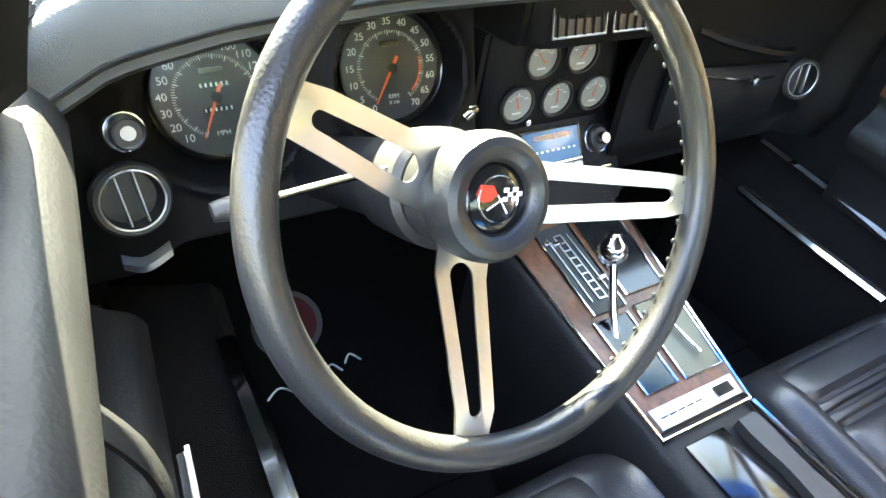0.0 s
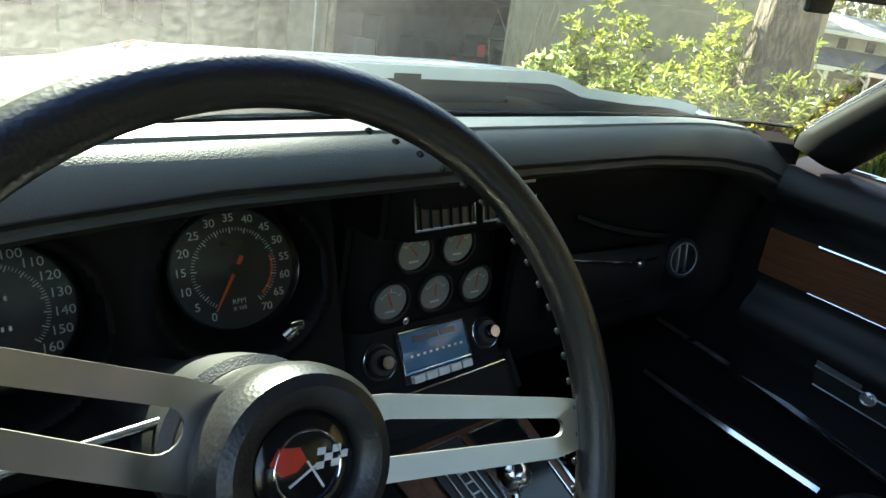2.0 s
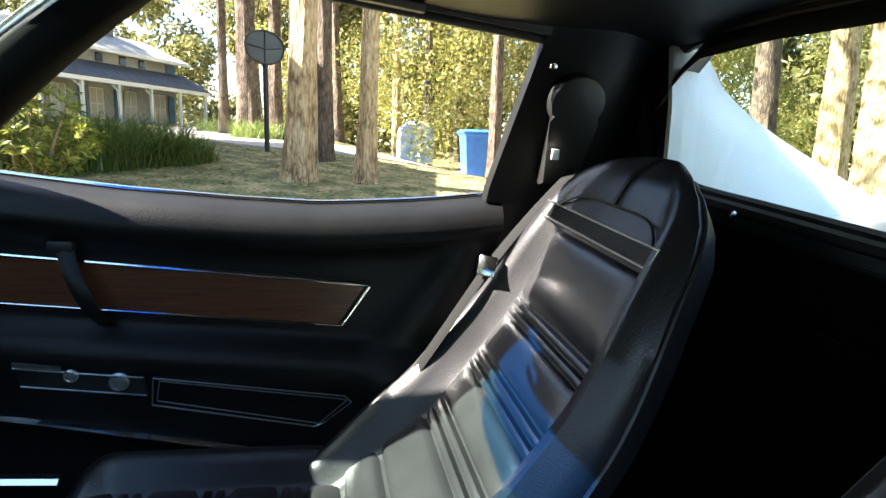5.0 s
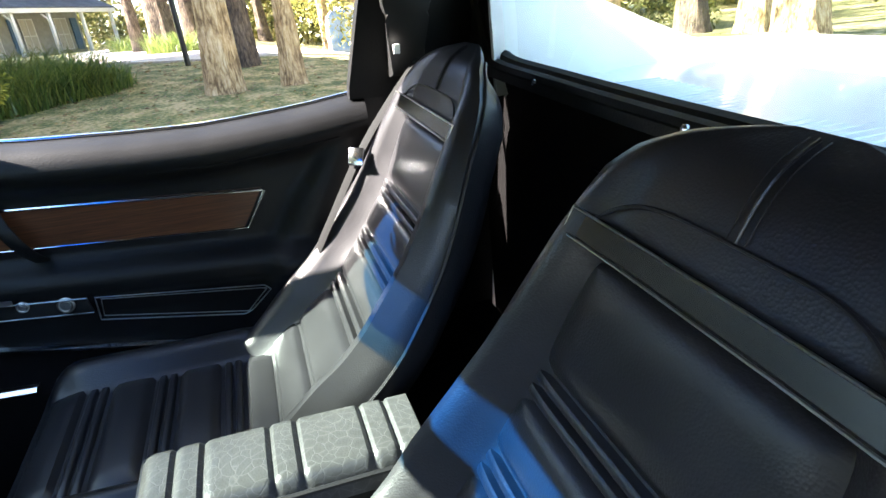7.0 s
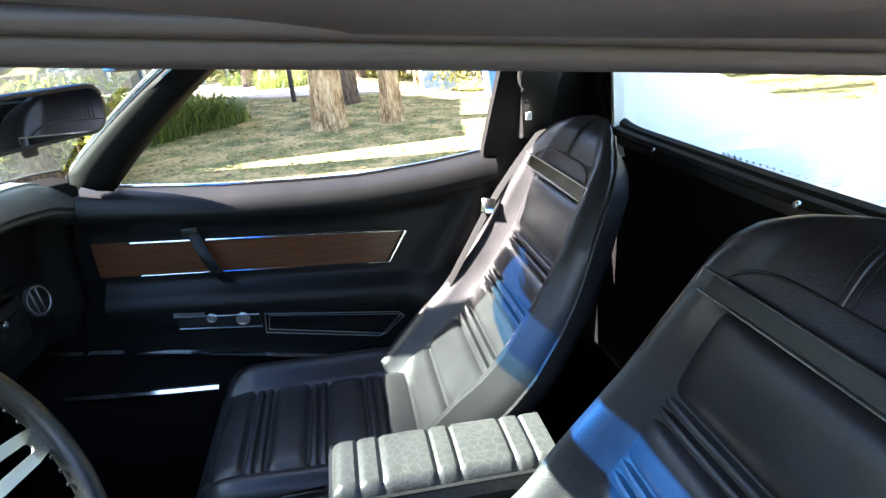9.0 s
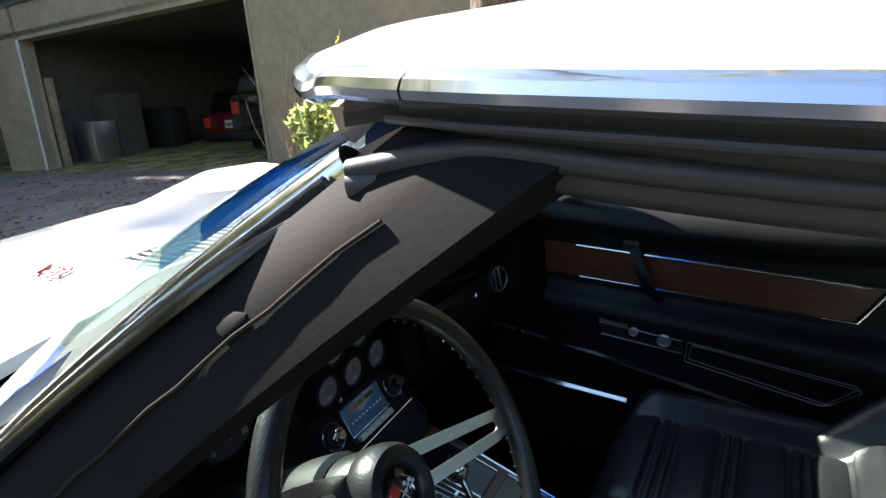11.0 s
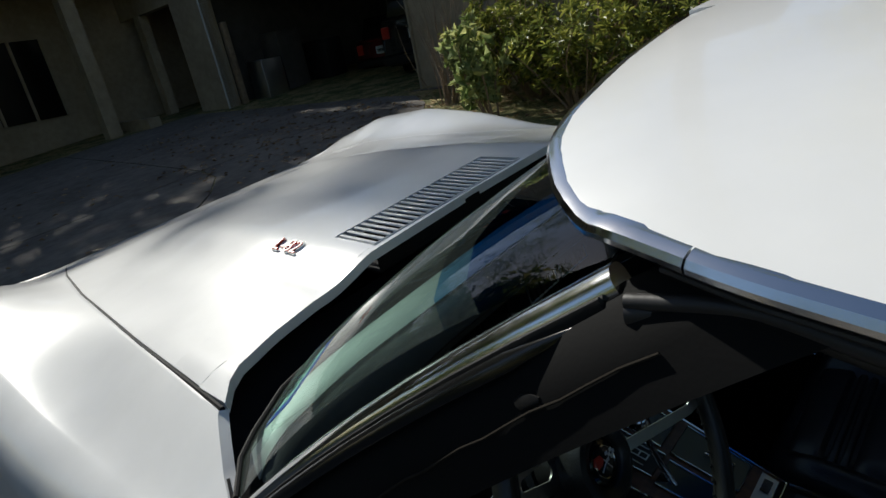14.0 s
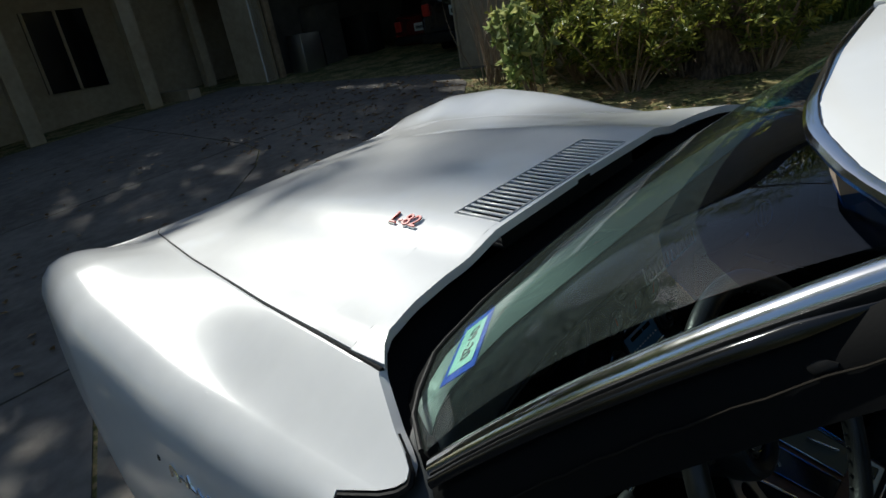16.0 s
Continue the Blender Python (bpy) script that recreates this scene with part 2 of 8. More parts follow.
def bark(name, c1, c2, c3):
    """Plates and fissures drawn out along the trunk, with pale and mossy patches."""
    m = material(name, c1, 0.95)
    mp = m.node_tree.nodes.new("ShaderNodeMapping")
    mp.inputs["Scale"].default_value = (1, 1, 0.22)
    m.node_tree.links.new(warped(m), mp.inputs["Vector"])
    v = tex(m, "Voronoi", 26, vec=mp.outputs[0])
    v.feature = "DISTANCE_TO_EDGE"
    n = tex(m, "Noise", 30, 6, mp.outputs[0])
    n2 = tex(m, "Noise", 3.5, 4)
    a = m.node_tree.nodes.new("ShaderNodeMath")
    a.operation = "MULTIPLY_ADD"
    a.inputs[1].default_value = 0.7
    m.node_tree.links.new(v.outputs["Distance"], a.inputs[0])
    m.node_tree.links.new(n.outputs["Fac"], a.inputs[2])
    b = m.node_tree.nodes.new("ShaderNodeMath")
    b.operation = "ADD"
    m.node_tree.links.new(a.outputs[0], b.inputs[0])
    m.node_tree.links.new(n2.outputs["Fac"], b.inputs[1])
    h = m.node_tree.nodes.new("ShaderNodeMath")
    h.operation = "MULTIPLY"
    h.inputs[1].default_value = 0.5
    m.node_tree.links.new(b.outputs[0], h.inputs[0])
    paint_color(m, ramp(m, h.outputs[0], [(0.42, c1), (0.54, c2), (0.70, c3)]))
    bump(m, a.outputs[0], 0.9, 0.03)
    return m


BARK = bark("pale_bark", (0.145, 0.09, 0.042), (0.40, 0.275, 0.14), (0.60, 0.465, 0.28))
DARKBARK = bark("dark_bark", (0.035, 0.025, 0.018), (0.10, 0.072, 0.05), (0.20, 0.15, 0.105))
STUCCO = noisy("tan_stucco", (0.31, 0.25, 0.165), (0.42, 0.345, 0.235), 9, 0.92, 0.012, 0.7, 8)
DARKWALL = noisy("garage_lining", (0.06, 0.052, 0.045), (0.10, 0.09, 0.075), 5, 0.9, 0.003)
SHINGLE = noisy("grey_shingle", (0.05, 0.052, 0.058), (0.10, 0.10, 0.11), 15, 0.9, 0.01)
SIDING = noisy("grey_siding", (0.30, 0.30, 0.27), (0.40, 0.40, 0.36), 4, 0.8, 0.003)
PALESHINGLE = noisy("weathered_shingle", (0.20, 0.195, 0.18), (0.32, 0.31, 0.29), 12, 0.9, 0.01)
CHIMNEY = noisy("chimney_brick", (0.16, 0.14, 0.13), (0.26, 0.23, 0.21), 8, 0.9, 0.005)
SHUTTER = noisy("blue_shutter", (0.07, 0.14, 0.24), (0.11, 0.19, 0.30), 8, 0.7, 0.003)
# reflected daylight is put into this pale pane colour
PALEGLASS = material("daylight_window", (0.55, 0.53, 0.46), 0.15)
TRIM = material("white_trim", (0.72, 0.72, 0.69), 0.55)
BINBLUE = noisy("blue_bin_plastic", (0.03, 0.13, 0.42), (0.05, 0.18, 0.52), 6, 0.45, 0.002)
TARP = noisy("blue_white_tarp", (0.10, 0.25, 0.62), (0.75, 0.78, 0.82), 2.2, 0.6, 0.02)
TWIG = noisy("dry_twig", (0.20, 0.14, 0.09), (0.36, 0.27, 0.17), 12, 0.9, 0.003)


def foliage(name, c1, c2, c3):
    m = material(name, c1, 0.38)
    geo = m.node_tree.nodes.new("ShaderNodeNewGeometry")
    paint_color(m, ramp(m, geo.outputs["Random Per Island"], [(0.0, c1), (0.55, c2), (1.0, c3)]))
    b = m.node_tree.nodes["Principled BSDF"]
    trl = m.node_tree.nodes.new("ShaderNodeBsdfTranslucent")
    mix = m.node_tree.nodes.new("ShaderNodeMixShader")
    mix.inputs[0].default_value = 0.48
    m.node_tree.links.new(b.inputs["Base Color"].links[0].from_socket, trl.inputs["Color"])
    out = m.node_tree.nodes["Material Output"]
    m.node_tree.links.new(b.outputs[0], mix.inputs[1])
    m.node_tree.links.new(trl.outputs[0], mix.inputs[2])
    m.node_tree.links.new(mix.outputs[0], out.inputs[0])
    return m


LEAF = foliage("bush_leaves", (0.08, 0.11, 0.022), (0.20, 0.23, 0.045), (0.46, 0.45, 0.09))
BIGLEAF = foliage("broad_leaves", (0.12, 0.18, 0.04), (0.32, 0.38, 0.16), (0.60, 0.58, 0.22))
PINE = foliage("wood_leaves", (0.05, 0.09, 0.02), (0.13, 0.17, 0.04), (0.30, 0.28, 0.08))
HAZELEAF = foliage("dry_wood_leaves", (0.07, 0.085, 0.025), (0.18, 0.175, 0.055), (0.34, 0.29, 0.12))
YELLOWLEAF = foliage("spring_leaves", (0.16, 0.18, 0.04), (0.34, 0.32, 0.08), (0.48, 0.42, 0.14))
BLADE = foliage("grass_blades", (0.06, 0.10, 0.022), (0.14, 0.20, 0.045), (0.30, 0.33, 0.09))
LITTER = foliage("dead_leaves", (0.14, 0.085, 0.04), (0.27, 0.17, 0.08), (0.42, 0.30, 0.16))
PETAL = foliage("pink_petals", (0.55, 0.05, 0.20), (0.65, 0.08, 0.28), (0.75, 0.15, 0.35))


# ---- mesh helpers ----
def V(*a):
    return Vector(a)


def finish(name, bm, mat, smooth=True, angle=38):
    bmesh.ops.recalc_face_normals(bm, faces=bm.faces)
    me = bpy.data.meshes.new(name)
    bm.to_mesh(me)
    bm.free()
    me.materials.append(mat)
    if smooth:
        me.polygons.foreach_set("use_smooth", [True] * len(me.polygons))
        me.set_sharp_from_angle(angle=radians(angle))
    return me


def thing(name, label, category, base=(0, 0, 0), group="", kind="", car=True, turn=None):
    """An Empty at the thing's base; its parts are given in the car's axes (car) or the world's."""
    ob = new(name)
    ob.empty_display_size = 0.05
    m = Matrix.Translation(base) if turn is None else Matrix.Translation(base) @ turn
    ob.matrix_world = CAR @ m if car else m
    ob["inverse"] = [v for row in m.inverted() for v in row]
    return tagged(ob, label, category, group, kind)


def part(name, bm, mat, parent, label="", smooth=True, angle=38, kind=""):
    root = parent
    while root.parent:
        root = root.parent
    inv = root["inverse"]
    bm.transform(Matrix([inv[0:4], inv[4:8], inv[8:12], inv[12:16]]))
    ob = new(name, finish(name, bm, mat, smooth, angle))
    ob.parent = parent
    return tagged(ob, label, kind=kind)


def bm_new():
    return bmesh.new()


def sheet(bm, rows, close_u=False, close_v=False):
    """Quads over rows of points. Returns the rows of vertices."""
    vs = [[bm.verts.new(p) for p in r] for r in rows]
    nu, nv = len(vs), len(vs[0])
    for i in range(nu if close_u else nu - 1):
        for j in range(nv if close_v else nv - 1):
            a, b, c, d = vs[i][j], vs[(i + 1) % nu][j], vs[(i + 1) % nu][(j + 1) % nv], vs[i][(j + 1) % nv]
            if len({a, b, c, d}) == 4:
                bm.faces.new((a, b, c, d))
    return vs


def slab(bm, rows, off):
    """A sheet with thickness: off is a vector, or a function of the point."""
    top = [[Vector(p) for p in r] for r in rows]
    low = [[p + (off(p) if callable(off) else Vector(off)) for p in r] for r in top]
    a, b = sheet(bm, top), sheet(bm, low)
    nu, nv = len(a), len(a[0])
    for i in range(nu - 1):
        for j in (0, nv - 1):
            bm.faces.new((a[i][j], a[i + 1][j], b[i + 1][j], b[i][j]))
    for j in range(nv - 1):
        for i in (0, nu - 1):
            bm.faces.new((a[i][j], a[i][j + 1], b[i][j + 1], b[i][j]))
    return bm


def loft(bm, loops, cap=True):
    vs = sheet(bm, loops, close_v=True)
    if cap:
        bm.faces.new(vs[0])
        bm.faces.new(list(reversed(vs[-1])))
    return bm


def tube(bm, pts, r, seg=10, closed=False, cap=True):
    pts = [Vector(p) for p in pts]
    n = len(pts)
    loops, up = [], None
    for i, p in enumerate(pts):
        a = pts[(i - 1) % n] if closed or i > 0 else p
        b = pts[(i + 1) % n] if closed or i < n - 1 else p
        t = (b - a).normalized()
        if up is None:
            up = t.orthogonal().normalized()
        up = (up - t * up.dot(t)).normalized()
        side = t.cross(up)
        rr = r(i / max(1, n - 1)) if callable(r) else r
        loops.append([p + (up * math.cos(w) + side * math.sin(w)) * rr for w in (2 * math.pi * k / seg for k in range(seg))])
    vs = sheet(bm, loops, close_u=closed, close_v=True)
    if cap and not closed:
        bm.faces.new(vs[0])
        bm.faces.new(list(reversed(vs[-1])))
    return bm


def box(bm, c, size, bevel=0.0, turn=None, seg=2):
    m = Matrix.Translation(c) @ (turn.to_4x4() if turn else Matrix()) @ Matrix.Diagonal((*size, 1))
    vs = bmesh.ops.create_cube(bm, size=1, matrix=m)["verts"]
    if bevel:
        es = list({e for v in vs for e in v.link_edges})
        bmesh.ops.bevel(bm, geom=es, offset=bevel, segments=seg, affect="EDGES", profile=0.5)
    return bm


def frame_of(n, up=(0, 0, 1)):
    """Axes with z along n, y as near as can be to up."""
    z = Vector(n).normalized()
    x = Vector(up).cross(z).normalized()
    return Matrix((x, z.cross(x), z)).transposed()


def lathe(bm, c, axis, profile, seg=32, up=(0, 0, 1)):
    """Revolves (radius, height) pairs round the axis at c."""
    m = frame_of(axis, up)
    loops = []
    for r, h in profile:
        loops.append([Vector(c) + m @ V(r * math.cos(w), r * math.sin(w), h) for w in (2 * math.pi * k / seg for k in range(seg))])
    vs = sheet(bm, loops, close_v=True)
    if profile[0][0] > 1e-6:
        bm.faces.new(vs[0])
    if profile[-1][0] > 1e-6:
        bm.faces.new(list(reversed(vs[-1])))
    return bm


def prism(bm, c, m, pts, depth, bevel=0.0):
    """A flat shape (x, y in the axes m) with depth along m's z."""
    low = [bm.verts.new(Vector(c) + m @ V(x, y, 0)) for x, y in pts]
    top = [bm.verts.new(Vector(c) + m @ V(x, y, depth)) for x, y in pts]
    n = len(pts)
    f = [bm.faces.new(low), bm.faces.new(list(reversed(top)))]
    for i in range(n):
        bm.faces.new((low[i], low[(i + 1) % n], top[(i + 1) % n], top[i]))
    if bevel:
        bmesh.ops.bevel(bm, geom=list(f[1].edges), offset=bevel, segments=2, affect="EDGES", profile=0.5)
    return bm


def curve_through(pts, n):
    """Points along a smooth line through pts (Catmull-Rom)."""
    pts = [Vector(p) for p in pts]
    out = []
    segs = len(pts) - 1
    for k in range(n):
        s = k / (n - 1) * segs
        i = min(int(s), segs - 1)
        t = s - i
        p0, p1, p2, p3 = pts[max(i - 1, 0)], pts[i], pts[i + 1], pts[min(i + 2, segs)]
        out.append(0.5 * ((2 * p1) + (p2 - p0) * t + (2 * p0 - 5 * p1 + 4 * p2 - p3) * t * t + (3 * p1 - p0 - 3 * p2 + p3) * t ** 3))
    return out


def interp(x, table):
    """Smooth-ended linear table look-up."""
    if x <= table[0][0]:
        return table[0][1]
    for (a, u), (b, v) in zip(table, table[1:]):
        if x <= b:
            return u + (v - u) * (x - a) / (b - a)
    return table[-1][1]


def smooth(a, b, x):
    t = min(1.0, max(0.0, (x - a) / (b - a)))
    return t * t * (3 - 2 * t)


def words(text, c, m, size, mat, parent, name="lettering", depth=0.0006, align="CENTER", label=""):
    """Raised letters in the built-in font; x, y of the axes m."""
    cu = bpy.data.curves.new(name, "FONT")
    cu.body, cu.size, cu.extrude, cu.align_x, cu.align_y = text, size, depth, align, "CENTER"
    tmp = new(name, cu)
    me = bpy.data.meshes.new_from_object(tmp.evaluated_get(bpy.context.evaluated_depsgraph_get()))
    bpy.data.objects.remove(tmp)
    bm = bm_new()
    bm.from_mesh(me)
    bpy.data.meshes.remove(me)
    bm.transform(Matrix.Translation(c) @ m.to_4x4())
    return part(name, bm, mat, parent, label, smooth=False)


def cloud(name, mat, parent, spots, size, seed, stretch=(1, 1, 1), kind="stuff", label="", fold=0.25, droop=0.0):
    """Many small leaves: spots are (centre, radius, count) clumps in the world's axes."""
    rng = np.random.default_rng(seed)
    inv = np.array(parent["inverse"]).reshape(4, 4) if "inverse" in parent else np.eye(4)
    vv = []
    for c, r, n in spots:
        d = rng.normal(size=(n, 3))
        d /= np.linalg.norm(d, axis=1)[:, None]
        p = np.array(c) + d * (r * rng.uniform(0.25, 1.0, n) ** 0.5)[:, None] * np.array(stretch)
        a = rng.normal(size=(n, 3))
        a[:, 2] -= droop
        a /= np.linalg.norm(a, axis=1)[:, None]
        b = np.cross(a, rng.normal(size=(n, 3)))
        b /= np.linalg.norm(b, axis=1)[:, None]
        nn = np.cross(a, b)
        s = size * rng.uniform(0.6, 1.35, n)[:, None]
        vv.append(np.stack([p - a * s, p + b * s * 0.42 + nn * s * fold, p + a * s, p - b * s * 0.42 + nn * s * fold], 1))
    v = np.concatenate(vv).reshape(-1, 3)
    v = v @ inv[:3, :3].T + inv[:3, 3]
    k = np.arange(len(v) // 4) * 4
    faces = np.concatenate([np.stack([k, k + 1, k + 2], 1), np.stack([k, k + 2, k + 3], 1)])
    me = bpy.data.meshes.new(name)
    me.from_pydata(v.tolist(), [], faces.tolist())
    me.materials.append(mat)
    ob = new(name, me)
    ob.parent = parent
    return tagged(ob, label, kind=kind)


# ---- ground ----
def height(x, y):
    """The lie of the land: a slope through the car's wheels that eases off far away."""
    xs = x if abs(x) < 9 else math.copysign(9 + (abs(x) - 9) * 0.62, x)
    xs = xs if abs(xs) < 11.7 else math.copysign(11.7 + (abs(xs) - 11.7) * 0.36, xs)
    ys = y if abs(y) < 14 else math.copysign(14 + (abs(y) - 14) * 0.3, y)
    z = 0.0823 * xs + 0.0333 * ys
    z -= 0.085 * min(8.0, max(0.0, x - 6)) * smooth(0.5, 5, -y)
    z = z if abs(x) > 4 or abs(y) > 6 else 0.0823 * x + 0.0333 * y
    return z


def span(a, near, b, step):
    out, x, s = [0.0], 0.0, step
    while x < b:
        x += s
        s *= 1.0 if x < near else 1.35
        out.append(min(x, b))
    return [-q for q in reversed(out[1:])] + out


axis = span(0, 16, 900, 0.8)
bm = bm_new()
sheet(bm, [[(x, y, height(x, y) - 0.002) for y in axis] for x in axis])
ground = new("ground", finish("ground", bm, LAWN))
tagged(ground, "uneven lawn strewn with brown dead leaves", "ground", kind="structure")

DRIVE = [(-16, -7.0, 1.25), (-6, -6.5, 1.2), (0, -6.3, 1.25), (2.2, -6.0, 1.5), (3.6, -5.6, 2.6), (5.2, -5.0, 4.4), (5.9, -4.7, 4.85), (8.2, -4.2, 4.6), (11.9, -3.6, 4.2)]
drive = thing("driveway", "grey stained concrete driveway with cracks and dry leaves", "driveway", kind="structure", car=False)
slabs = [(-16, -12), (-12, -8), (-8, -4.1), (-4.1, -0.4), (-0.4, 2.9), (2.9, 6.3), (6.3, 9.0), (9.0, 11.9)]
for y0, y1 in slabs:
    for s0, s1 in ((0, 0.34), (0.34, 0.68), (0.68, 1)):
        rows = []
        for i in range(7):
            y = y0 + 0.01 + (y1 - y0 - 0.02) * i / 6
            xl, xr = interp(y, [(q[0], q[1]) for q in DRIVE]), interp(y, [(q[0], q[2]) for q in DRIVE])
            rows.append([V(xl + (xr - xl) * (s0 + (s1 - s0) * j / 6) + (0.01 if j == 0 else -0.01 if j == 6 else 0), y, 0) for j in range(7)])
        for r in rows:
            for p in r:
                p.z = height(p.x, p.y) + 0.006
        bm = bm_new()
        slab(bm, rows, (0, 0, -0.12))
        part("slab", bm, CONCRETE, drive, smooth=False)


# ---- trees and shrubs ----
def tree(x, y, r, h, lean=(0, 0), mat=None, leaf=None, crown=None, seed=1, name="tree", label="tall tree with rough bark", limbs=6, bare=0.55, size=0.11, count=700, group="trees"):
    rng = random.Random(seed)
    z0 = height(x, y)
    t = thing(name, label, "tree", (x, y, z0 - 0.05), group=group, car=False)
    pts = []
    for k in range(13):
        s = k / 12
        pts.append(V(x + lean[0] * s * h + 0.06 * r * 8 * math.sin(3 * s + seed) * s, y + lean[1] * s * h + 0.05 * r * 8 * math.cos(4 * s + seed) * s, z0 - 0.1 + s * h))
    bm = bm_new()
    loops = []
    dense = curve_through(pts, 40)
    for i, p in enumerate(dense):
        s = i / 39
        rr = r * (1 - 0.72 * s) * (1 + 0.55 * math.exp(-s * h / (3.0 * r)))
        loops.append([p + V(math.cos(a), math.sin(a), 0) * rr * (1 + 0.09 * math.sin(a * 5 + seed + s * 9) + 0.06 * math.sin(a * 11 + s * 31)) for a in (2 * math.pi * q / 18 for q in range(18))])
    loft(bm, loops)
    part("trunk", bm, mat or BARK, t)
    spots = []
    for k in range(limbs):
        s = bare + (1 - bare) * (k + 0.5) / limbs
        p = dense[int(s * 39)]
        a = rng.uniform(0, 6.28)
        ln = (crown or h * 0.25) * rng.uniform(0.6, 1.1)
        tip = p + V(math.cos(a) * ln, math.sin(a) * ln, ln * rng.uniform(0.15, 0.7))
        mid = (p + tip) / 2 + V(0, 0, ln * 0.12)
        bm = bm_new()
        r0 = r * (1 - 0.72 * s) * 0.5
        tube(bm, curve_through([p, mid, tip], 8), lambda q, r0=r0: r0 * (1 - 0.85 * q), 7)
        for _ in range(3):
            q = curve_through([p, mid, tip], 8)[rng.randint(3, 6)]
            e = q + V(rng.uniform(-1, 1), rng.uniform(-1, 1), rng.uniform(-0.2, 0.8)) * ln * 0.35
            tube(bm, [q, (q + e) / 2 + V(0, 0, 0.05), e], lambda u, r0=r0: r0 * 0.4 * (1 - 0.8 * u), 5)
            spots.append((e, ln * 0.22, count // (limbs * 6)))
        part("limb", bm, mat or BARK, t)
        spots.append((tip, ln * 0.36, count // (limbs * 3)))
        spots.append((mid, ln * 0.26, count // (limbs * 6)))
    if leaf:
        cloud("crown", leaf, t, spots, size, seed)
    return t


def rosettes(mat, parent, spots, size, seed, mid):
    """Whorls of narrow leaves at the twig ends, each whorl facing up and outwards."""
    rng = np.random.default_rng(seed)
    inv = np.array(parent["inverse"]).reshape(4, 4) if "inverse" in parent else np.eye(4)
    vv = []
    for c, r, n in spots:
        for _ in range(max(1, n // 7)):
            d = rng.normal(size=3)
            p = np.array(c) + d / np.linalg.norm(d) * r * rng.uniform(0.3, 1.0)
            up = np.array([p[0] - mid[0], p[1] - mid[1], 0.75]) + rng.normal(size=3) * 0.35
            up /= np.linalg.norm(up)
            e1 = np.cross(up, rng.normal(size=3))
            e1 /= np.linalg.norm(e1)
            e2 = np.cross(up, e1)
            k = int(rng.integers(6, 11))
            for j in range(k):
                a = 6.283 * j / k + rng.uniform(-0.3, 0.3)
                o = e1 * math.cos(a) + e2 * math.sin(a)
                w = np.cross(up, o)
                ln = size * 2 * rng.uniform(0.65, 1.2)
                lift = rng.uniform(0.1, 0.9)
                t1, t2 = p + (o + up * lift) * ln * 0.55, p + (o + up * lift * 0.55) * ln
                vv.append(np.stack([p, t1 + w * ln * 0.15, t2, t1 - w * ln * 0.15]))
    v = np.concatenate(vv)
    v = v @ inv[:3, :3].T + inv[:3, 3]
    k = np.arange(len(v) // 4) * 4
    me = bpy.data.meshes.new("leaves")
    me.from_pydata(v.tolist(), [], np.concatenate([np.stack([k, k + 1, k + 2], 1), np.stack([k, k + 2, k + 3], 1)]).tolist())
    me.materials.append(mat)
    ob = new("leaves", me)
    ob.parent = parent
    return tagged(ob, kind="stuff")


def shrub(x, y, r, h, leaf, n, size, seed, name="bush", label="leafy green garden bush", twigs=14, droop=0.0, category="bush", low=0.12):
    rng = random.Random(seed)
    z0 = height(x, y)
    t = thing(name, label, category, (x, y, z0 - 0.02), group="garden bushes", car=False)
    bm = bm_new()
    spots = []
    for k in range(twigs):
        a, out = rng.uniform(0, 6.28), r * math.sqrt(rng.uniform(0.02, 1))
        top = h * (1 - 0.45 * (out / r) ** 2) * rng.uniform(0.6, 1.08)
        b = V(x + 0.15 * out * math.cos(a), y + 0.15 * out * math.sin(a), z0 - 0.05)
        e = V(x + out * math.cos(a), y + out * math.sin(a), z0 + top)
        m = (b + e) / 2 + V(rng.uniform(-0.1, 0.1), rng.uniform(-0.1, 0.1), 0.08)
        tube(bm, curve_through([b, m, e], 7), lambda q: 0.012 * (1 - 0.7 * q), 5)
        for s in (0.35, 0.55, 0.75, 0.95):
            p = b.lerp(m, s * 2) if s < 0.5 else m.lerp(e, s * 2 - 1)
            if p.z > z0 + h * low:
                spots.append((p + V(rng.uniform(-1, 1), rng.uniform(-1, 1), rng.uniform(-0.3, 0.3)) * r * 0.15, r * rng.uniform(0.10, 0.24), int(n / twigs / 4)))
    part("woody_base", bm, TWIG, t, kind="stuff")
    if droop:
        cloud("leaves", leaf, t, spots, size, seed, droop=droop)
    else:
        rosettes(leaf, t, spots, size, seed, (x, y))
    return t


# ================= the car's shell =================
def hood_z(x, y):
    """Height of the front clip's upper surface in the car's axes."""
    ax = abs(x)
    spine = interp(y, [(0.2, 0.950), (0.45, 0.958), (0.7, 0.950), (1.0, 0.925), (1.35, 0.885), (1.7, 0.815), (2.0, 0.715), (2.2, 0.62)])
    bulge = 0.020 * (1 - smooth(0.24, 0.34, ax)) * smooth(1.7, 0.8, y)
    side = interp(y, [(0.2, 0.955), (0.35, 0.951), (0.7, 0.915), (1.1, 0.898), (1.35, 0.882), (1.7, 0.815), (2.0, 0.70), (2.2, 0.60)])
    z = spine + bulge + (side - spine) * smooth(0.30, 0.52, ax)
    crest = interp(y, [(0.1, 0.86), (0.35, 0.862), (0.6, 0.862), (0.8, 0.878), (1.0, 0.908), (1.25, 0.930), (1.5, 0.905), (1.75, 0.83), (2.0, 0.72), (2.2, 0.60)])
    return z + (crest - z) * smooth(0.50, 0.69, ax)


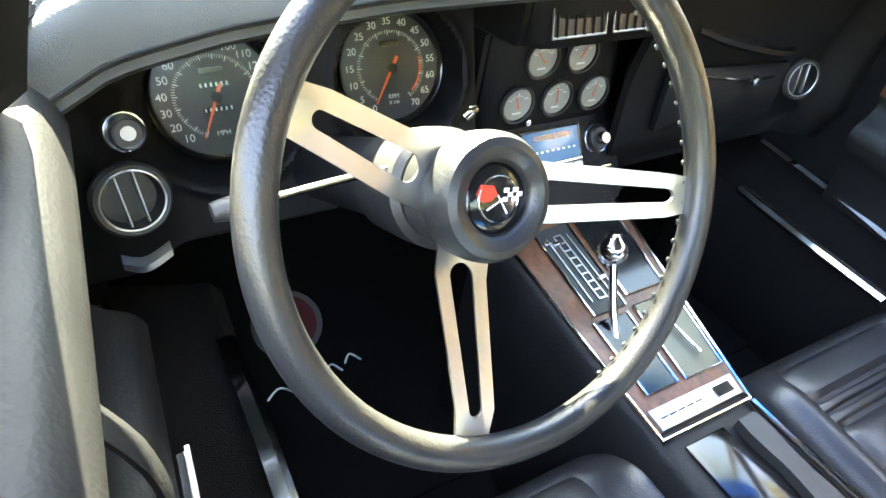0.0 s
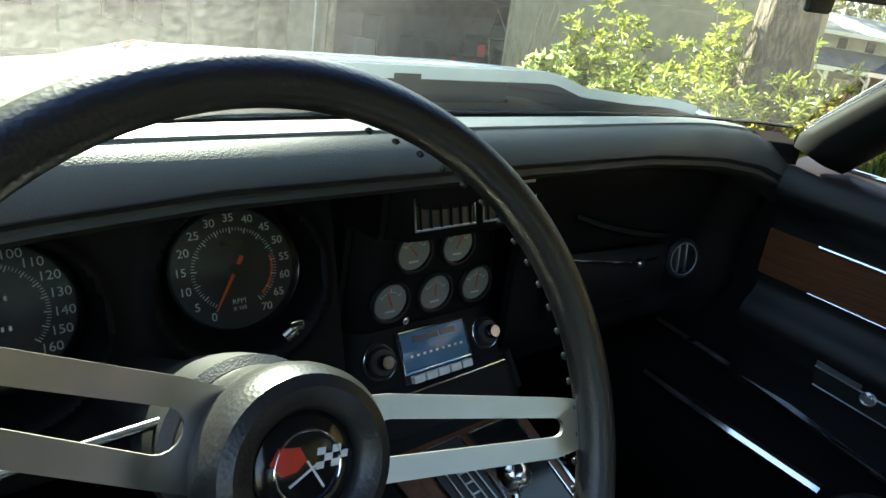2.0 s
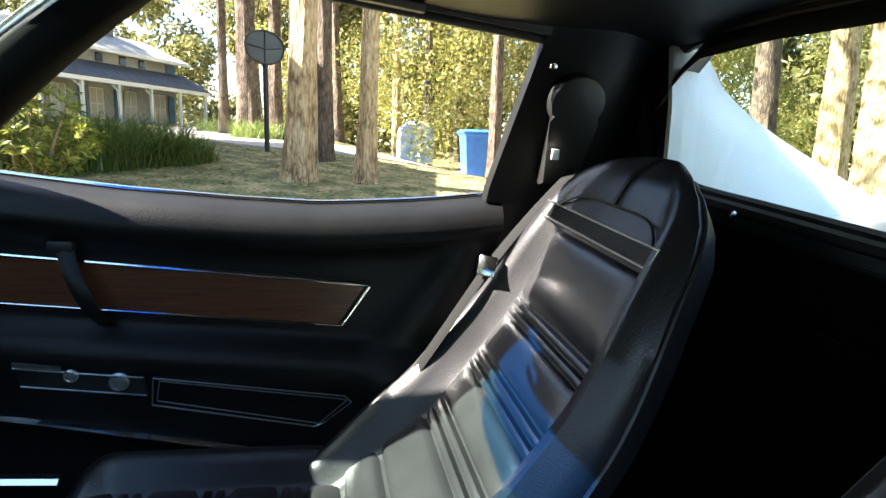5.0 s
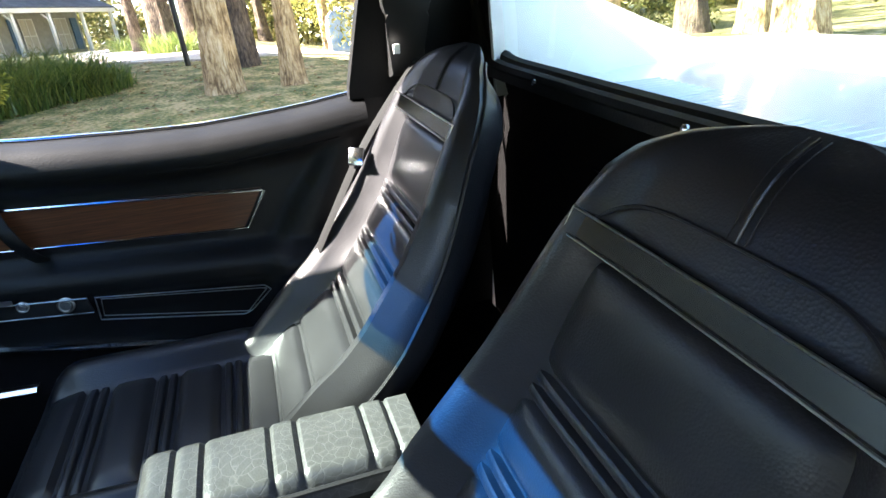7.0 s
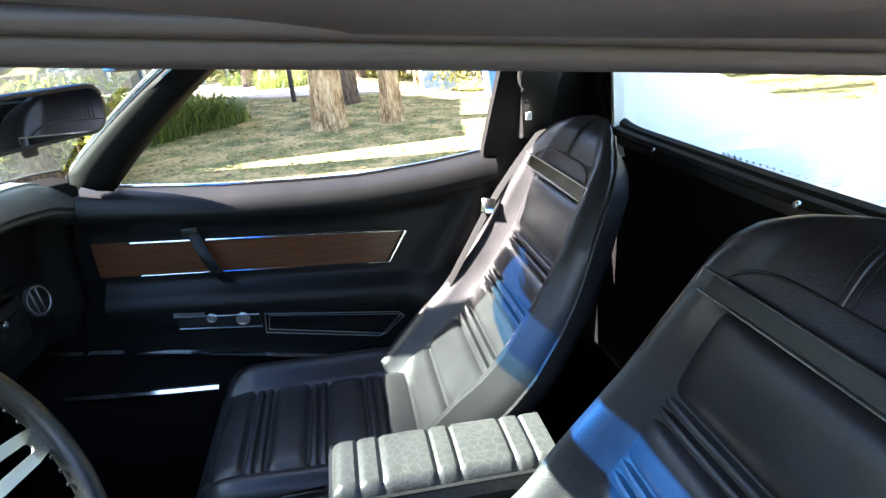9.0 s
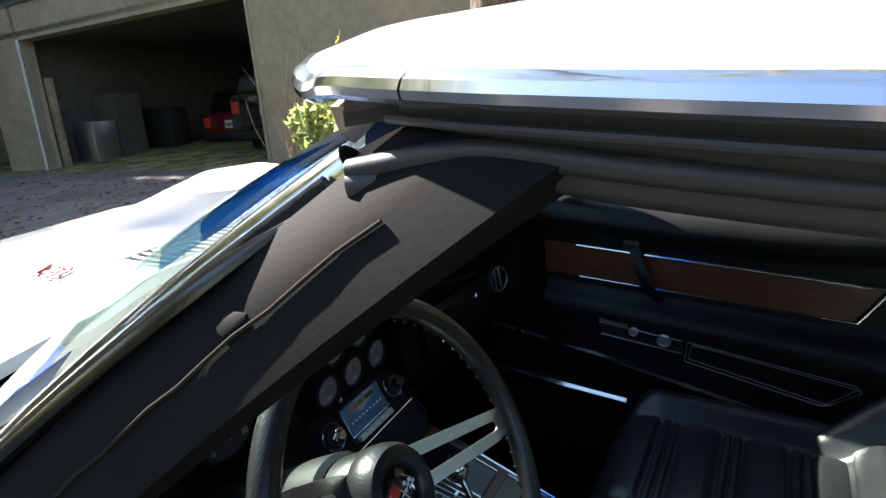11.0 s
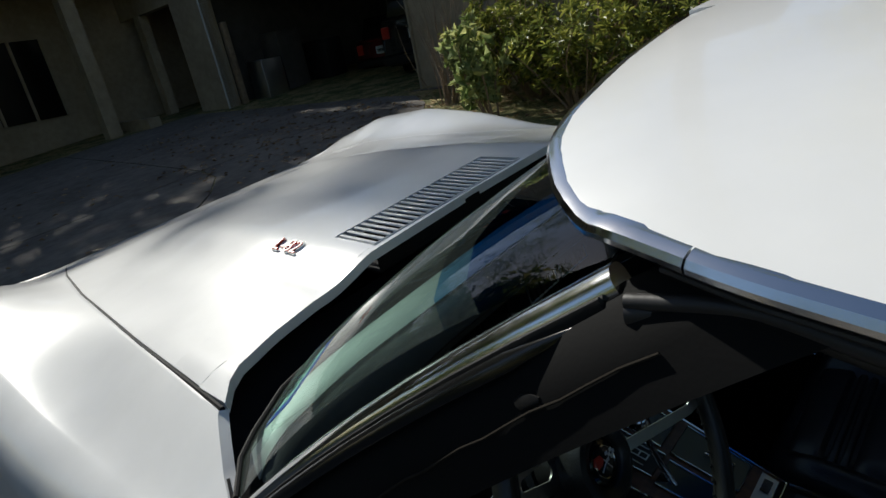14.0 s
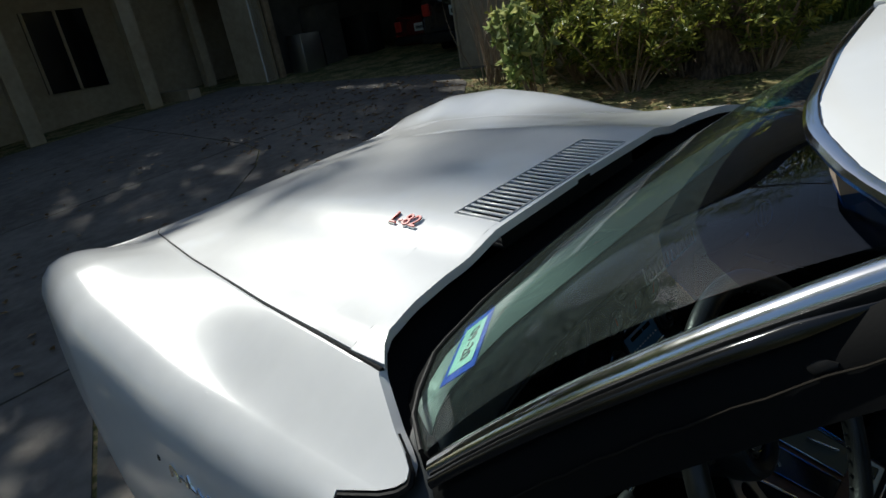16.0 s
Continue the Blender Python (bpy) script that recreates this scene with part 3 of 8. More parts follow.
def half_width(y):
    return interp(y, [(-3, 0.80), (-1.6, 0.84), (-0.9, 0.76), (-0.3, 0.715), (0.2, 0.735), (0.7, 0.80), (1.1, 0.835), (1.5, 0.82), (1.9, 0.74), (2.2, 0.60)])


def hood_back(x):
    return interp(abs(x), [(0, 0.420), (0.2, 0.415), (0.28, 0.413), (0.36, 0.418), (0.44, 0.413), (0.50, 0.393), (0.535, 0.366), (0.56, 0.325), (0.60, 0.245), (0.64, 0.17)])


car = thing("sports_car", "white two-seat sports coupe parked on a sloping drive", "car")
SEAM = lambda y: interp(y, [(0.3, 0.552), (0.5, 0.543), (0.8, 0.530), (1.1, 0.516), (1.34, 0.492), (1.6, 0.45), (1.75, 0.40)])

VENT = (-0.228, 0.160, 0.427, 0.530)
bm = bm_new()
NU = 48
for xa, xb, ya, yb in ((-1, 1, None, VENT[2]), (-1, VENT[0], VENT[2], VENT[3]), (VENT[1], 1, VENT[2], VENT[3]), (-1, 1, VENT[3], 1.75)):
    rows = []
    ny = 2 if yb in (VENT[2], VENT[3]) and ya is not None else (3 if ya is None else 40)
    for i in range(ny + 1):
        row = []
        for j in range(NU + 1):
            u = j / NU
            if ya is None:
                e = 0.5446
                x = -e + 2 * e * u
                y = hood_back(x) + (max(hood_back(x), yb) - hood_back(x)) * i / ny
                if hood_back(x) > yb:
                    y = yb
            else:
                y = ya + (yb - ya) * i / ny
                lo = -SEAM(y) + 0.0032 if xa == -1 else xa
                hi = SEAM(y) - 0.0032 if xb == 1 else xb
                x = lo + (hi - lo) * u
                y = max(y, min(hood_back(x), y + 1))
            row.append(V(x, y, hood_z(x, y)))
        rows.append(row)
    slab(bm, rows, (0, 0, -0.016))
bmesh.ops.remove_doubles(bm, verts=bm.verts, dist=0.0004)
hood = part("hood", bm, PAINT, car, "white hood with a raised bulge", angle=50)

# louvred cowl grille
bm = bm_new()
for k in range(24):
    x = VENT[0] + 0.010 + (VENT[1] - VENT[0] - 0.020) * k / 23
    z = hood_z(x, 0.4785)
    box(bm, (x, 0.4785, z - 0.003), (0.0075, 0.106, 0.004), 0.001, Euler((0, 0.12, 0)).to_matrix(), 1)
part("cowl_grille", bm, PAINT, hood, "white louvred air grille")
# tray and back wall added so sun through the slots misses the cowl
bm = bm_new()
box(bm, ((VENT[0] + VENT[1]) / 2, 0.4785, 0.935), (VENT[1] - VENT[0] + 0.02, 0.12, 0.004))
for k in range(12):
    x = VENT[0] - 0.006 + (VENT[1] - VENT[0] + 0.012) * (k + 0.5) / 12
    box(bm, (x, VENT[2] - 0.006, (0.935 + hood_z(x, VENT[2]) - 0.010) / 2), ((VENT[1] - VENT[0] + 0.012) / 12, 0.003, hood_z(x, VENT[2]) - 0.010 - 0.935))
part("grille_floor", bm, RUBBER, hood, "black tray added under the grille to block light")
bm = bm_new()
tube(bm, [(VENT[0], VENT[2], hood_z(VENT[0], VENT[2]) + 0.001), (VENT[1], VENT[2], hood_z(VENT[1], VENT[2]) + 0.001), (VENT[1], VENT[3], hood_z(VENT[1], VENT[3]) + 0.001), (VENT[0], VENT[3], hood_z(VENT[0], VENT[3]) + 0.001)], 0.0014, 6, True)
part("grille_rim", bm, PAINT, hood)

FREAR = [(0.50, 0.400), (0.545, 0.360), (0.558, 0.348), (0.566, 0.334), (0.578, 0.312), (0.595, 0.280), (0.606, 0.254), (0.615, 0.238), (0.624, 0.234), (0.634, 0.243), (0.650, 0.268), (0.670, 0.292), (0.70, 0.307), (1.0, 0.312)]


def fender_rows(sgn, i0=0, i1=60):
    rows = []
    for i in range(i0, i1 + 1):
        y = 0.31 + (2.15 - 0.31) * i / 60
        inner = SEAM(max(y, 0.3)) + 0.0028 if y <= 1.75 else 0.0
        w = half_width(y)
        row = []
        edge = 0.69 * w / 0.80
        for j in range(33):
            x = inner + (edge - inner) * j / 32
            yy = y + (interp(x, FREAR) - 0.31) * max(0, 1 - i / 12) ** 1.5
            row.append(V(sgn * x, yy, hood_z(x, yy)))
        top = row[-1].z
        for j in range(1, 15):
            a = j / 14
            if a < 0.3:
                q = a / 0.3
                x = edge + (w - 0.035 - edge) * math.sin(q * math.pi / 2)
                z = top - 0.115 * (1 - math.cos(q * math.pi / 2))
            else:
                q = (a - 0.3) / 0.7
                x = w - 0.035 + 0.035 * math.sin(min(1, q * 1.8) * math.pi / 2) - 0.05 * smooth(0.6, 1, q)
                z = top - 0.115 - (top - 0.115 - 0.17) * q
            row.append(V(sgn * x, y, z))
        rows.append(row)
    return rows


for sgn in (-1, 1):
    bm = bm_new()
    slab(bm, fender_rows(sgn), lambda p: V(-0.012 if p.x > 0 else 0.012, 0, -0.006))
    fender = part("fender", bm, PAINT, car, "glossy white front fender with a raised crest", angle=55)
    # dark joint along the hood's edge and before the door
    bm = bm_new()
    tube(bm, [(sgn * SEAM(y), y, hood_z(SEAM(y), y) - 0.004) for y in [0.352 + 0.03 * k for k in range(46)]], 0.0038, 6)
    part("joint_seal", bm, RUBBER, fender)
    bm = bm_new()
    tube(bm, [q + V(0, -0.003, -0.006) for q in fender_rows(sgn, 0, 0)[0][14:]], 0.0045, 6)
    part("door_joint", bm, RUBBER, fender)
    if sgn < 0:
        # bright script on the fender's flank, as plain flowing strokes, with an oval badge
        ref = fender_rows(-1)
        def flank(y, z):
            i = min(59, max(0, int((y - 0.31) / 1.84 * 60)))
            col = ref[i][20:]
            for u, v in zip(col, col[1:]):
                if v.z <= z <= u.z:
                    return u.x + (v.x - u.x) * (u.z - z) / (u.z - v.z)
            return -0.80
        bm = bm_new()
        for k in range(7):
            y0 = 0.715 - 0.026 * k
            hh = 0.026 if k in (0, 2, 6) else 0.014
            pts = [V(flank(y, z) - 0.002, y, z) for y, z in ((y0, 0.716), (y0 - 0.006, 0.716 + hh), (y0 - 0.014, 0.716 + hh * 0.4), (y0 - 0.022, 0.714))]
            tube(bm, curve_through(pts, 9), 0.0028, 6)
        part("script", bm, CHROME, fender, "flowing chrome script")
        bm = bm_new()
        lathe(bm, (flank(0.765, 0.728) - 0.001, 0.765, 0.728), (-1, 0, 0.35), [(0.007, 0), (0.0065, 0.002), (0.004, 0.003), (0, 0.003)], 20)
        part("side_badge", bm, DARKCHROME, fender, "small round side badge")

# script and badge on the fender's side
# unseen board, added as an engine bay floor to keep light out from below
bm = bm_new()
box(bm, (0, 1.34, 0.55), (1.3, 1.06, 0.02))
part("engine_bay", bm, RUBBER, car)


bn_ = V(hood_z(-0.296, 0.611) - hood_z(-0.256, 0.611), hood_z(-0.276, 0.591) - hood_z(-0.276, 0.631), 0.04).normalized()
bx_ = (V(0, -1, 0) - bn_ * bn_.dot(V(0, -1, 0))).normalized()
FLAT = Matrix((bx_, bn_.cross(bx_), bn_)).transposed()
words("L-82", (-0.276, 0.611, hood_z(-0.276, 0.611) + 0.0035), FLAT, 0.042, RED, hood, "badge_lettering", 0.002, label="red and chrome engine badge")
words("L-82", (-0.276, 0.611, hood_z(-0.276, 0.611) + 0.0018), FLAT @ Matrix.Diagonal((1.05, 1.12, 1)), 0.042, CHROME, hood, "badge_edge", 0.002)

# ---- cowl, windscreen, pillars, roof ----
def glass_base(x):
    ax = abs(x)
    return V(x, interp(ax, [(0, 0.372), (0.25, 0.360), (0.36, 0.348), (0.48, 0.324), (0.57, 0.268), (0.607, 0.212)]), interp(ax, [(0, 0.925), (0.4, 0.925), (0.607, 0.925)]))


def glass_top(x):
    ax = abs(x)
    return V(x, interp(ax, [(0, -0.010), (0.15, -0.014), (0.30, -0.030), (0.40, -0.052), (0.45, -0.085), (0.475, -0.118)]), interp(ax, [(0, 1.180), (0.25, 1.176), (0.475, 1.166)]))


XB, XT = 0.607, 0.470
N = 40
def screen_rows(s0, s1, k):
    rows = []
    for i in range(k + 1):
        s = s0 + (s1 - s0) * i / k
        row = []
        for j in range(N + 1):
            u = -1 + 2 * j / N
            a, b = glass_base(XB * u), glass_top(XT * u)
            p = a.lerp(b, s)
            row.append(p + V(0, 0.03, 0.03) * (4 * s * (1 - s)) * 0.55)
        rows.append(row)
    return rows


screen = thing("windshield", "raked green-tinted windshield with a blue shade band", "windshield")
bm = bm_new()
sheet(bm, screen_rows(0, 0.76, 12))
part("pane", bm, GLASS, screen)
bm = bm_new()
sheet(bm, screen_rows(0.76, 0.83, 3))
part("shade_edge", bm, TINTEDGE, screen, "paler lower edge of the blue sun band")
bm = bm_new()
sheet(bm, screen_rows(0.83, 1.09, 6))
part("shade_band", bm, TINT, screen, "blue tinted sun band of the windshield")
bm = bm_new()
tube(bm, [glass_base(XB * (-1 + 2 * j / 40)) + V(0, 0.004, 0.001) for j in range(41)], 0.0032, 8)
part("lower_seal", bm, RUBBER, screen)

# black well between hood and glass
bm = bm_new()
rows = []
for j in range(41):
    x = -0.60 + 1.2 * j / 40
    g = glass_base(x)
    rows.append([V(x, g.y - 0.03, 0.900), V(x, g.y + 0.01, 0.915), V(x, hood_back(x) - 0.03, min(0.890, hood_z(x, 0.3) - 0.03)), V(x, hood_back(x) + 0.03, min(0.915, hood_z(x, hood_back(x) + 0.03) - 0.022))])
slab(bm, rows, (0, 0, -0.03))
cowl = part("cowl_well", bm, PILLARPAD, car, "black cowl trough with wiper slots")
bm = bm_new()
for k in range(34):
    x = -0.30 + 0.5 * k / 33
    box(bm, (x, hood_back(x) - 0.045 - 0.008 * (k % 2), 0.908), (0.004, 0.0025, 0.002))
part("drain_slots", bm, RUBBER, cowl, kind="stuff")
for sgn in (-1, 1):
    # chrome windscreen pillar trim outside, black padded pillar inside
    b0, t0 = V(sgn * 0.622, 0.180, 0.930), V(sgn * 0.494, -0.143, 1.170)
    d = (t0 - b0).normalized()
    bm = bm_new()
    side = V(sgn * 1, 0, 0)
    nrm = side.cross(d).normalized() * (1 if sgn < 0 else -1)
    nrm = nrm if nrm.z > 0 else -nrm
    out = d.cross(nrm).normalized()
    out = out if out.x * sgn > 0 else -out
    def rail(prof, s0=-0.02, s1=1.0, taper=0.0):
        loops = []
        for k in range(9):
            s = s0 + (s1 - s0) * k / 8
            bow = 4 * s * (1 - s) * 0.010
            c = b0.lerp(t0, s) + nrm * bow
            w = 1 if not taper else min(1, 0.15 + (s1 - s) / taper)
            a0, h0 = prof[0]
            loops.append([c + out * (a0 + (a - a0) * w) + nrm * (h0 - 0.004 * (1 - w) + (h - h0) * w) for a, h in prof])
        return loops
    loft(bm, rail([(-0.026, 0.006), (-0.0245, 0.0095), (-0.022, 0.011), (-0.016, 0.0125), (-0.009, 0.0115), (-0.004, 0.0085), (-0.0015, 0.005), (-0.001, 0.001), (-0.003, -0.006), (-0.024, -0.006)]))
    trim = part("pillar_trim", bm, CHROME, car, "scratched chrome windshield pillar trim", angle=60)
    bm = bm_new()
    loft(bm, rail([(-0.001, 0.001), (0.001, 0.0035), (0.0035, 0.003), (0.005, -0.001), (0.004, -0.007), (0.0, -0.007)], 0.0, 0.98))
    part("seal", bm, RUBBER, trim)
    bm = bm_new()
    loft(bm, rail([(0.005, -0.001), (0.007, 0.0015), (0.010, 0.001), (0.0125, -0.003), (0.0125, -0.008), (0.006, -0.009)], 0.0, 0.955, 0.12))
    part("drip_trim", bm, GLOSSBLACK, trim, "black drip moulding", angle=60)
    # inner pillar: flat face behind the trim, a worn seam, then a soft roll round to the windshield
    base = [V(0.628, 0.125, 0.874), V(0.632, 0.150, 0.892), V(0.632, 0.175, 0.908), V(0.607, 0.212, 0.910), V(0.585, 0.197, 0.899), V(0.583, 0.150, 0.880), V(0.607, 0.128, 0.870)]
    top = [V(0.510, -0.212, 1.162), V(0.506, -0.182, 1.167), V(0.500, -0.150, 1.172), V(0.484, -0.130, 1.164), V(0.462, -0.138, 1.154), V(0.478, -0.200, 1.151), V(0.494, -0.212, 1.153)]
    def pad_ring(s):
        return [V(sgn * p.x, p.y, p.z) + V(0, 0.006, 0.008) * 4 * s * (1 - s) for p in [a.lerp(b, s) for a, b in zip(base, top)]]
    bm = bm_new()
    loft(bm, [pad_ring(k / 12) for k in range(14)])
    bmesh.ops.bevel(bm, geom=[e for e in bm.edges if len(e.link_faces) == 2 and e.calc_face_angle(0) > 0.5], offset=0.006, segments=2, affect="EDGES")
    pad = part("a_pillar", bm, PILLARPAD, car, "black padded windshield pillar with a rubber seal", angle=80)
    bm = bm_new()
    tube(bm, [pad_ring(0.12 + 0.84 * k / 20)[1] + V(sgn * 0.0012, -0.001, 0.0) + V(0, 0.0012 * math.sin(k * 2.1), 0) for k in range(21)], 0.0009, 6)
    part("pillar_seam", bm, WORNSEAM, pad, "worn tan seam along the pillar pad")
    bm = bm_new()
    q = pad_ring(0.80)
    c, u = q[1].lerp(q[2], 0.12), (pad_ring(0.90)[1] - q[1]).normalized()
    v = (q[2] - q[1]).normalized()
    m = Matrix((u, v, u.cross(v))).transposed()
    prism(bm, c - m @ V(0, 0, 0.003), m, [(-0.008, -0.002), (0.005, -0.002), (0.008, 0.001), (0.006, 0.006), (0.001, 0.008), (-0.006, 0.006), (-0.008, 0.002)], 0.0045, 0.001)
    part("pillar_flap", bm, RUBBER, pad, "small rubber flap on the pillar")


def rail_z(y):
    return 1.1585 + 0.070 * (min(y, -0.13) + 0.2)


def roof_z(x, y):
    side = roof_side(y)
    crown = 0.034 + 0.010 * smooth(-0.05, -0.4, y)
    edge = rail_z(y) + 0.046 - 0.004 * smooth(-0.08, 0.03, y) + 0.020 * smooth(-0.5, -0.9, y)
    return edge + crown * (1 - (abs(x) / side) ** 2.4)


def roof_front(x):
    return interp(abs(x), [(0, -0.008), (0.09, -0.012), (0.25, -0.026), (0.368, -0.044), (0.41, -0.060), (0.45, -0.088), (0.473, -0.111), (0.489, -0.133)])


def roof_side(y):
    return interp(y, [(-1.0, 0.560), (-0.7, 0.545), (-0.45, 0.530), (-0.3, 0.520), (-0.2, 0.507), (-0.133, 0.489)])


roof = thing("roof_panel", "white lift-off roof panels with chrome edge trim", "car roof", (0, -0.4, 1.15))
for sgn in (-1, 1):
    bm = bm_new()
    rows = []
    for i in range(21):
        u = i / 20
        row = []
        for j in range(25):
            v = j / 24
            x0, x1 = 0.085, 0.489
            y_b = -0.70
            x = x0 + (x1 - x0) * v
            yf = roof_front(min(x, 0.489)) - 0.003
            y = yf + (y_b - yf) * u
            x = x + (roof_side(y) - 0.489) * v ** 2
            edge = 0.002 * max(0, (v - 0.93) / 0.07) ** 2 + 0.006 * max(0, (0.06 - u) / 0.06) ** 2
            row.append(V(sgn * x, y, roof_z(x, y) - edge))
        rows.append(row)
    slab(bm, rows, (0, 0, -0.005))
    panel = part("roof_half", bm, PAINT, roof, "glossy white roof panel")
    # chrome edge: front sweep into the side, in two lengths with a joint
    edge = [V(sgn * x, roof_front(x) + 0.001, roof_z(x, roof_front(x)) - 0.006) for x in [0.03 + 0.452 * k / 18 for k in range(19)]]
    edge += [V(sgn * (roof_side(y) + 0.001), y, rail_z(y) + 0.044) for y in [-0.140 - 0.56 * k / 24 for k in range(25)]]
    edge = curve_through(edge, 90)
    cut = next(k for k, p in enumerate(edge) if p.y < -0.178)
    for nm, pts in (("front_trim", edge[:cut] + [edge[cut].lerp(edge[cut - 1], 0.10)]), ("side_trim", edge[cut:])):
        bm = bm_new()
        loops = []
        for k, p in enumerate(pts):
            t = (pts[min(k + 1, len(pts) - 1)] - pts[max(k - 1, 0)]).normalized()
            o = V(t.y, -t.x, 0).normalized() * sgn * -1
            o = o if o.dot(V(p.x, p.y + 0.40, 0)) > 0 else -o
            loops.append([p + o * a + V(0, 0, h) for a, h in ((-0.006, 0.0008), (-0.001, 0.0002), (0.0030, -0.0022), (0.0048, -0.0055), (0.0042, -0.0085), (0.0008, -0.0105), (-0.006, -0.0105))])
        loft(bm, loops)
        part(nm, bm, CHROME, panel, "dented chrome roof edge trim", angle=30)
    # rail seals under the panel: stacked rubber sections
    for dz, rr, off, nm in ((0.0235, 0.0042, -0.010, "upper_seal"), (0.0172, 0.0066, -0.018, "lower_seal")):
        bm = bm_new()
        pts = [V(sgn * (roof_side(y) + off - (0.024 * smooth(-0.22, -0.48, y) if sgn < 0 else 0)), y, rail_z(y) + dz + (-0.010 if sgn > 0 else 0.018 * (y + 0.2) - 0.0045)) for y in [-0.200 - 0.525 * k / 12 for k in range(13)]]
        pts = [V(sgn * 0.500, -0.150, pts[0].z - 0.006)] + pts
        tube(bm, curve_through(pts, 60), rr, 12)
        part(nm, bm, SEAL, roof, "grey-black rubber weather seal")
    bm = bm_new()
    tube(bm, [V(sgn * (roof_side(y) - 0.003), y, rail_z(y) + 0.0275) for y in [-0.165 - 0.55 * k / 30 for k in range(31)]], 0.0017, 8)
    part("gutter_lip", bm, SEAL, roof, "grey rubber gutter lip")
    bm = bm_new()
    loft(bm, [[V(sgn * (roof_side(y) + a), y, rail_z(y) + h) for a, h in ((-0.004, 0.037), (-0.005, 0.030), (-0.010, 0.022), (-0.020, 0.014), (-0.040, 0.012), (-0.040, 0.034))] for y in [-0.170 - 0.55 * k / 24 for k in range(25)]])
    part("rail_cover", bm, SEAL, roof, "padded cover under the roof edge", angle=60)
    bm = bm_new()
    pts = [V(sgn * (roof_side(y) - 0.052), y, rail_z(y) + 0.004) for y in [-0.33 - 0.19 * k / 10 for k in range(11)]]
    loft(bm, [[p + V(a, 0, h) for a, h in ((-0.012, 0.010), (0.012, 0.012), (0.010, 0.001), (-0.010, 0.001))] for p in pts])
    part("latch_strip", bm, LATCH, roof, "worn grey latch strip")
# roof bar, rear hoop and the inside lining
bm = bm_new()
rows = []
for i in range(31):
    y = -0.012 - (1.02 - 0.012) * i / 30
    wmax = 0.083 if y > -0.70 else roof_side(y)
    wmax = min(wmax, 0.556)
    rows.append([V(wmax * (-1 + 2 * j / 20), y, roof_z(wmax * (-1 + 2 * j / 20), y) - 0.002) for j in range(21)])
slab(bm, rows, (0, 0, -0.02))
part("roof_bar", bm, PAINT, roof, "white centre roof bar and rear roof")
bm = bm_new()
rows = []
for i in range(25):
    y = -0.02 - 0.95 * i / 24
    w = roof_side(y) - 0.02 if y < -0.14 else 0.46
    rows.append([V(w * (-1 + 2 * j / 24), y - 0.10 * (abs(-1 + 2 * j / 24)) ** 4 * smooth(-0.2, 0, y), roof_z(w * (-1 + 2 * j / 24), y) - 0.030 - 0.010 * smooth(-0.3, -0.7, y)) for j in range(25)])
slab(bm, rows, (0, 0, 0.006))
lining = thing("headliner", "black vinyl headliner under the roof", "headliner", (0, -0.4, 1.14))
part("lining", bm, VINYL, lining)
bm = bm_new()
pts = [V(x, roof_front(x) - 0.045, roof_z(x, roof_front(x)) - 0.044) for x in [-0.42 + 0.84 * k / 30 for k in range(31)]]
loft(bm, [[p + V(0, a, h) for a, h in ((0.036, 0.012), (0.030, -0.010), (0.0, -0.022), (-0.035, -0.014), (-0.035, 0.008))] for p in pts])
part("header", bm, TAN, lining, "padded windshield header")

# ---- sail panels, rear deck, tail ----
for sgn in (-1, 1):
    bm = bm_new()
    rows = []
    for i in range(25):
        s = i / 24
        y = -0.93 - 0.95 * s
        ztop = interp(s, [(0, 1.168), (0.06, 1.155), (0.095, 1.131), (0.128, 1.092), (0.19, 1.058), (0.287, 1.018), (0.453, 0.956), (0.585, 0.910), (0.8, 0.895), (1, 0.89)])
        wt = interp(s, [(0, 0.550), (0.3, 0.580), (1, 0.62)])
        wb = half_width(y)
        row = []
        for j in range(13):
            q = j / 12
            x = wt + (wb - wt) * math.sin(q * math.pi / 2)
            z = ztop - (ztop - 0.62) * (1 - math.cos(q * math.pi / 2)) ** 0.9
            row.append(V(sgn * x, y, z))
        inner = [V(sgn * (wt - 0.02), y, ztop - 0.008), V(sgn * (wt - 0.05), y, ztop - 0.4 * (ztop - 0.86)), V(sgn * (wt - 0.075), y, 0.865)]
        rows.append(list(reversed(inner)) + row)
    slab(bm, rows, lambda p: V(-0.012 if p.x > 0 else 0.012, 0, -0.004))
    part("sail_panel", bm, PAINT, car, "white buttress panel beside the rear window", angle=60)
    bm = bm_new()
    rows = []
    for i in range(21):
        y = -0.93 - 1.5 * i / 20
        w = half_width(y)
        rows.append([V(sgn * (w - 0.03 * (1 - math.sin(q))), y, 0.62 - 0.45 * (q / 1.57)) for q in [1.57 * j / 8 for j in range(9)]])
    slab(bm, rows, V(-0.012 * sgn, 0, 0))
    part("rear_quarter", bm, PAINT, car)
bm = bm_new()
rows = []
for i in range(25):
    y = -0.985 - 1.5 * i / 24
    w = half_width(y) * interp(y, [(-2.5, 0.9), (-1.9, 0.96), (-1.7, 0.78), (-0.98, 0.62)])
    zc = interp(y, [(-2.5, 0.70), (-2.2, 0.86), (-1.8, 0.905), (-0.98, 0.890)])
    rows.append([V(w * (-1 + 2 * j / 16), y, zc - 0.02 * (-1 + 2 * j / 16) ** 2) for j in range(17)])
slab(bm, rows, (0, 0, -0.015))
deck = part("rear_deck", bm, PAINT, car, "white rear deck lid")
bm = bm_new()
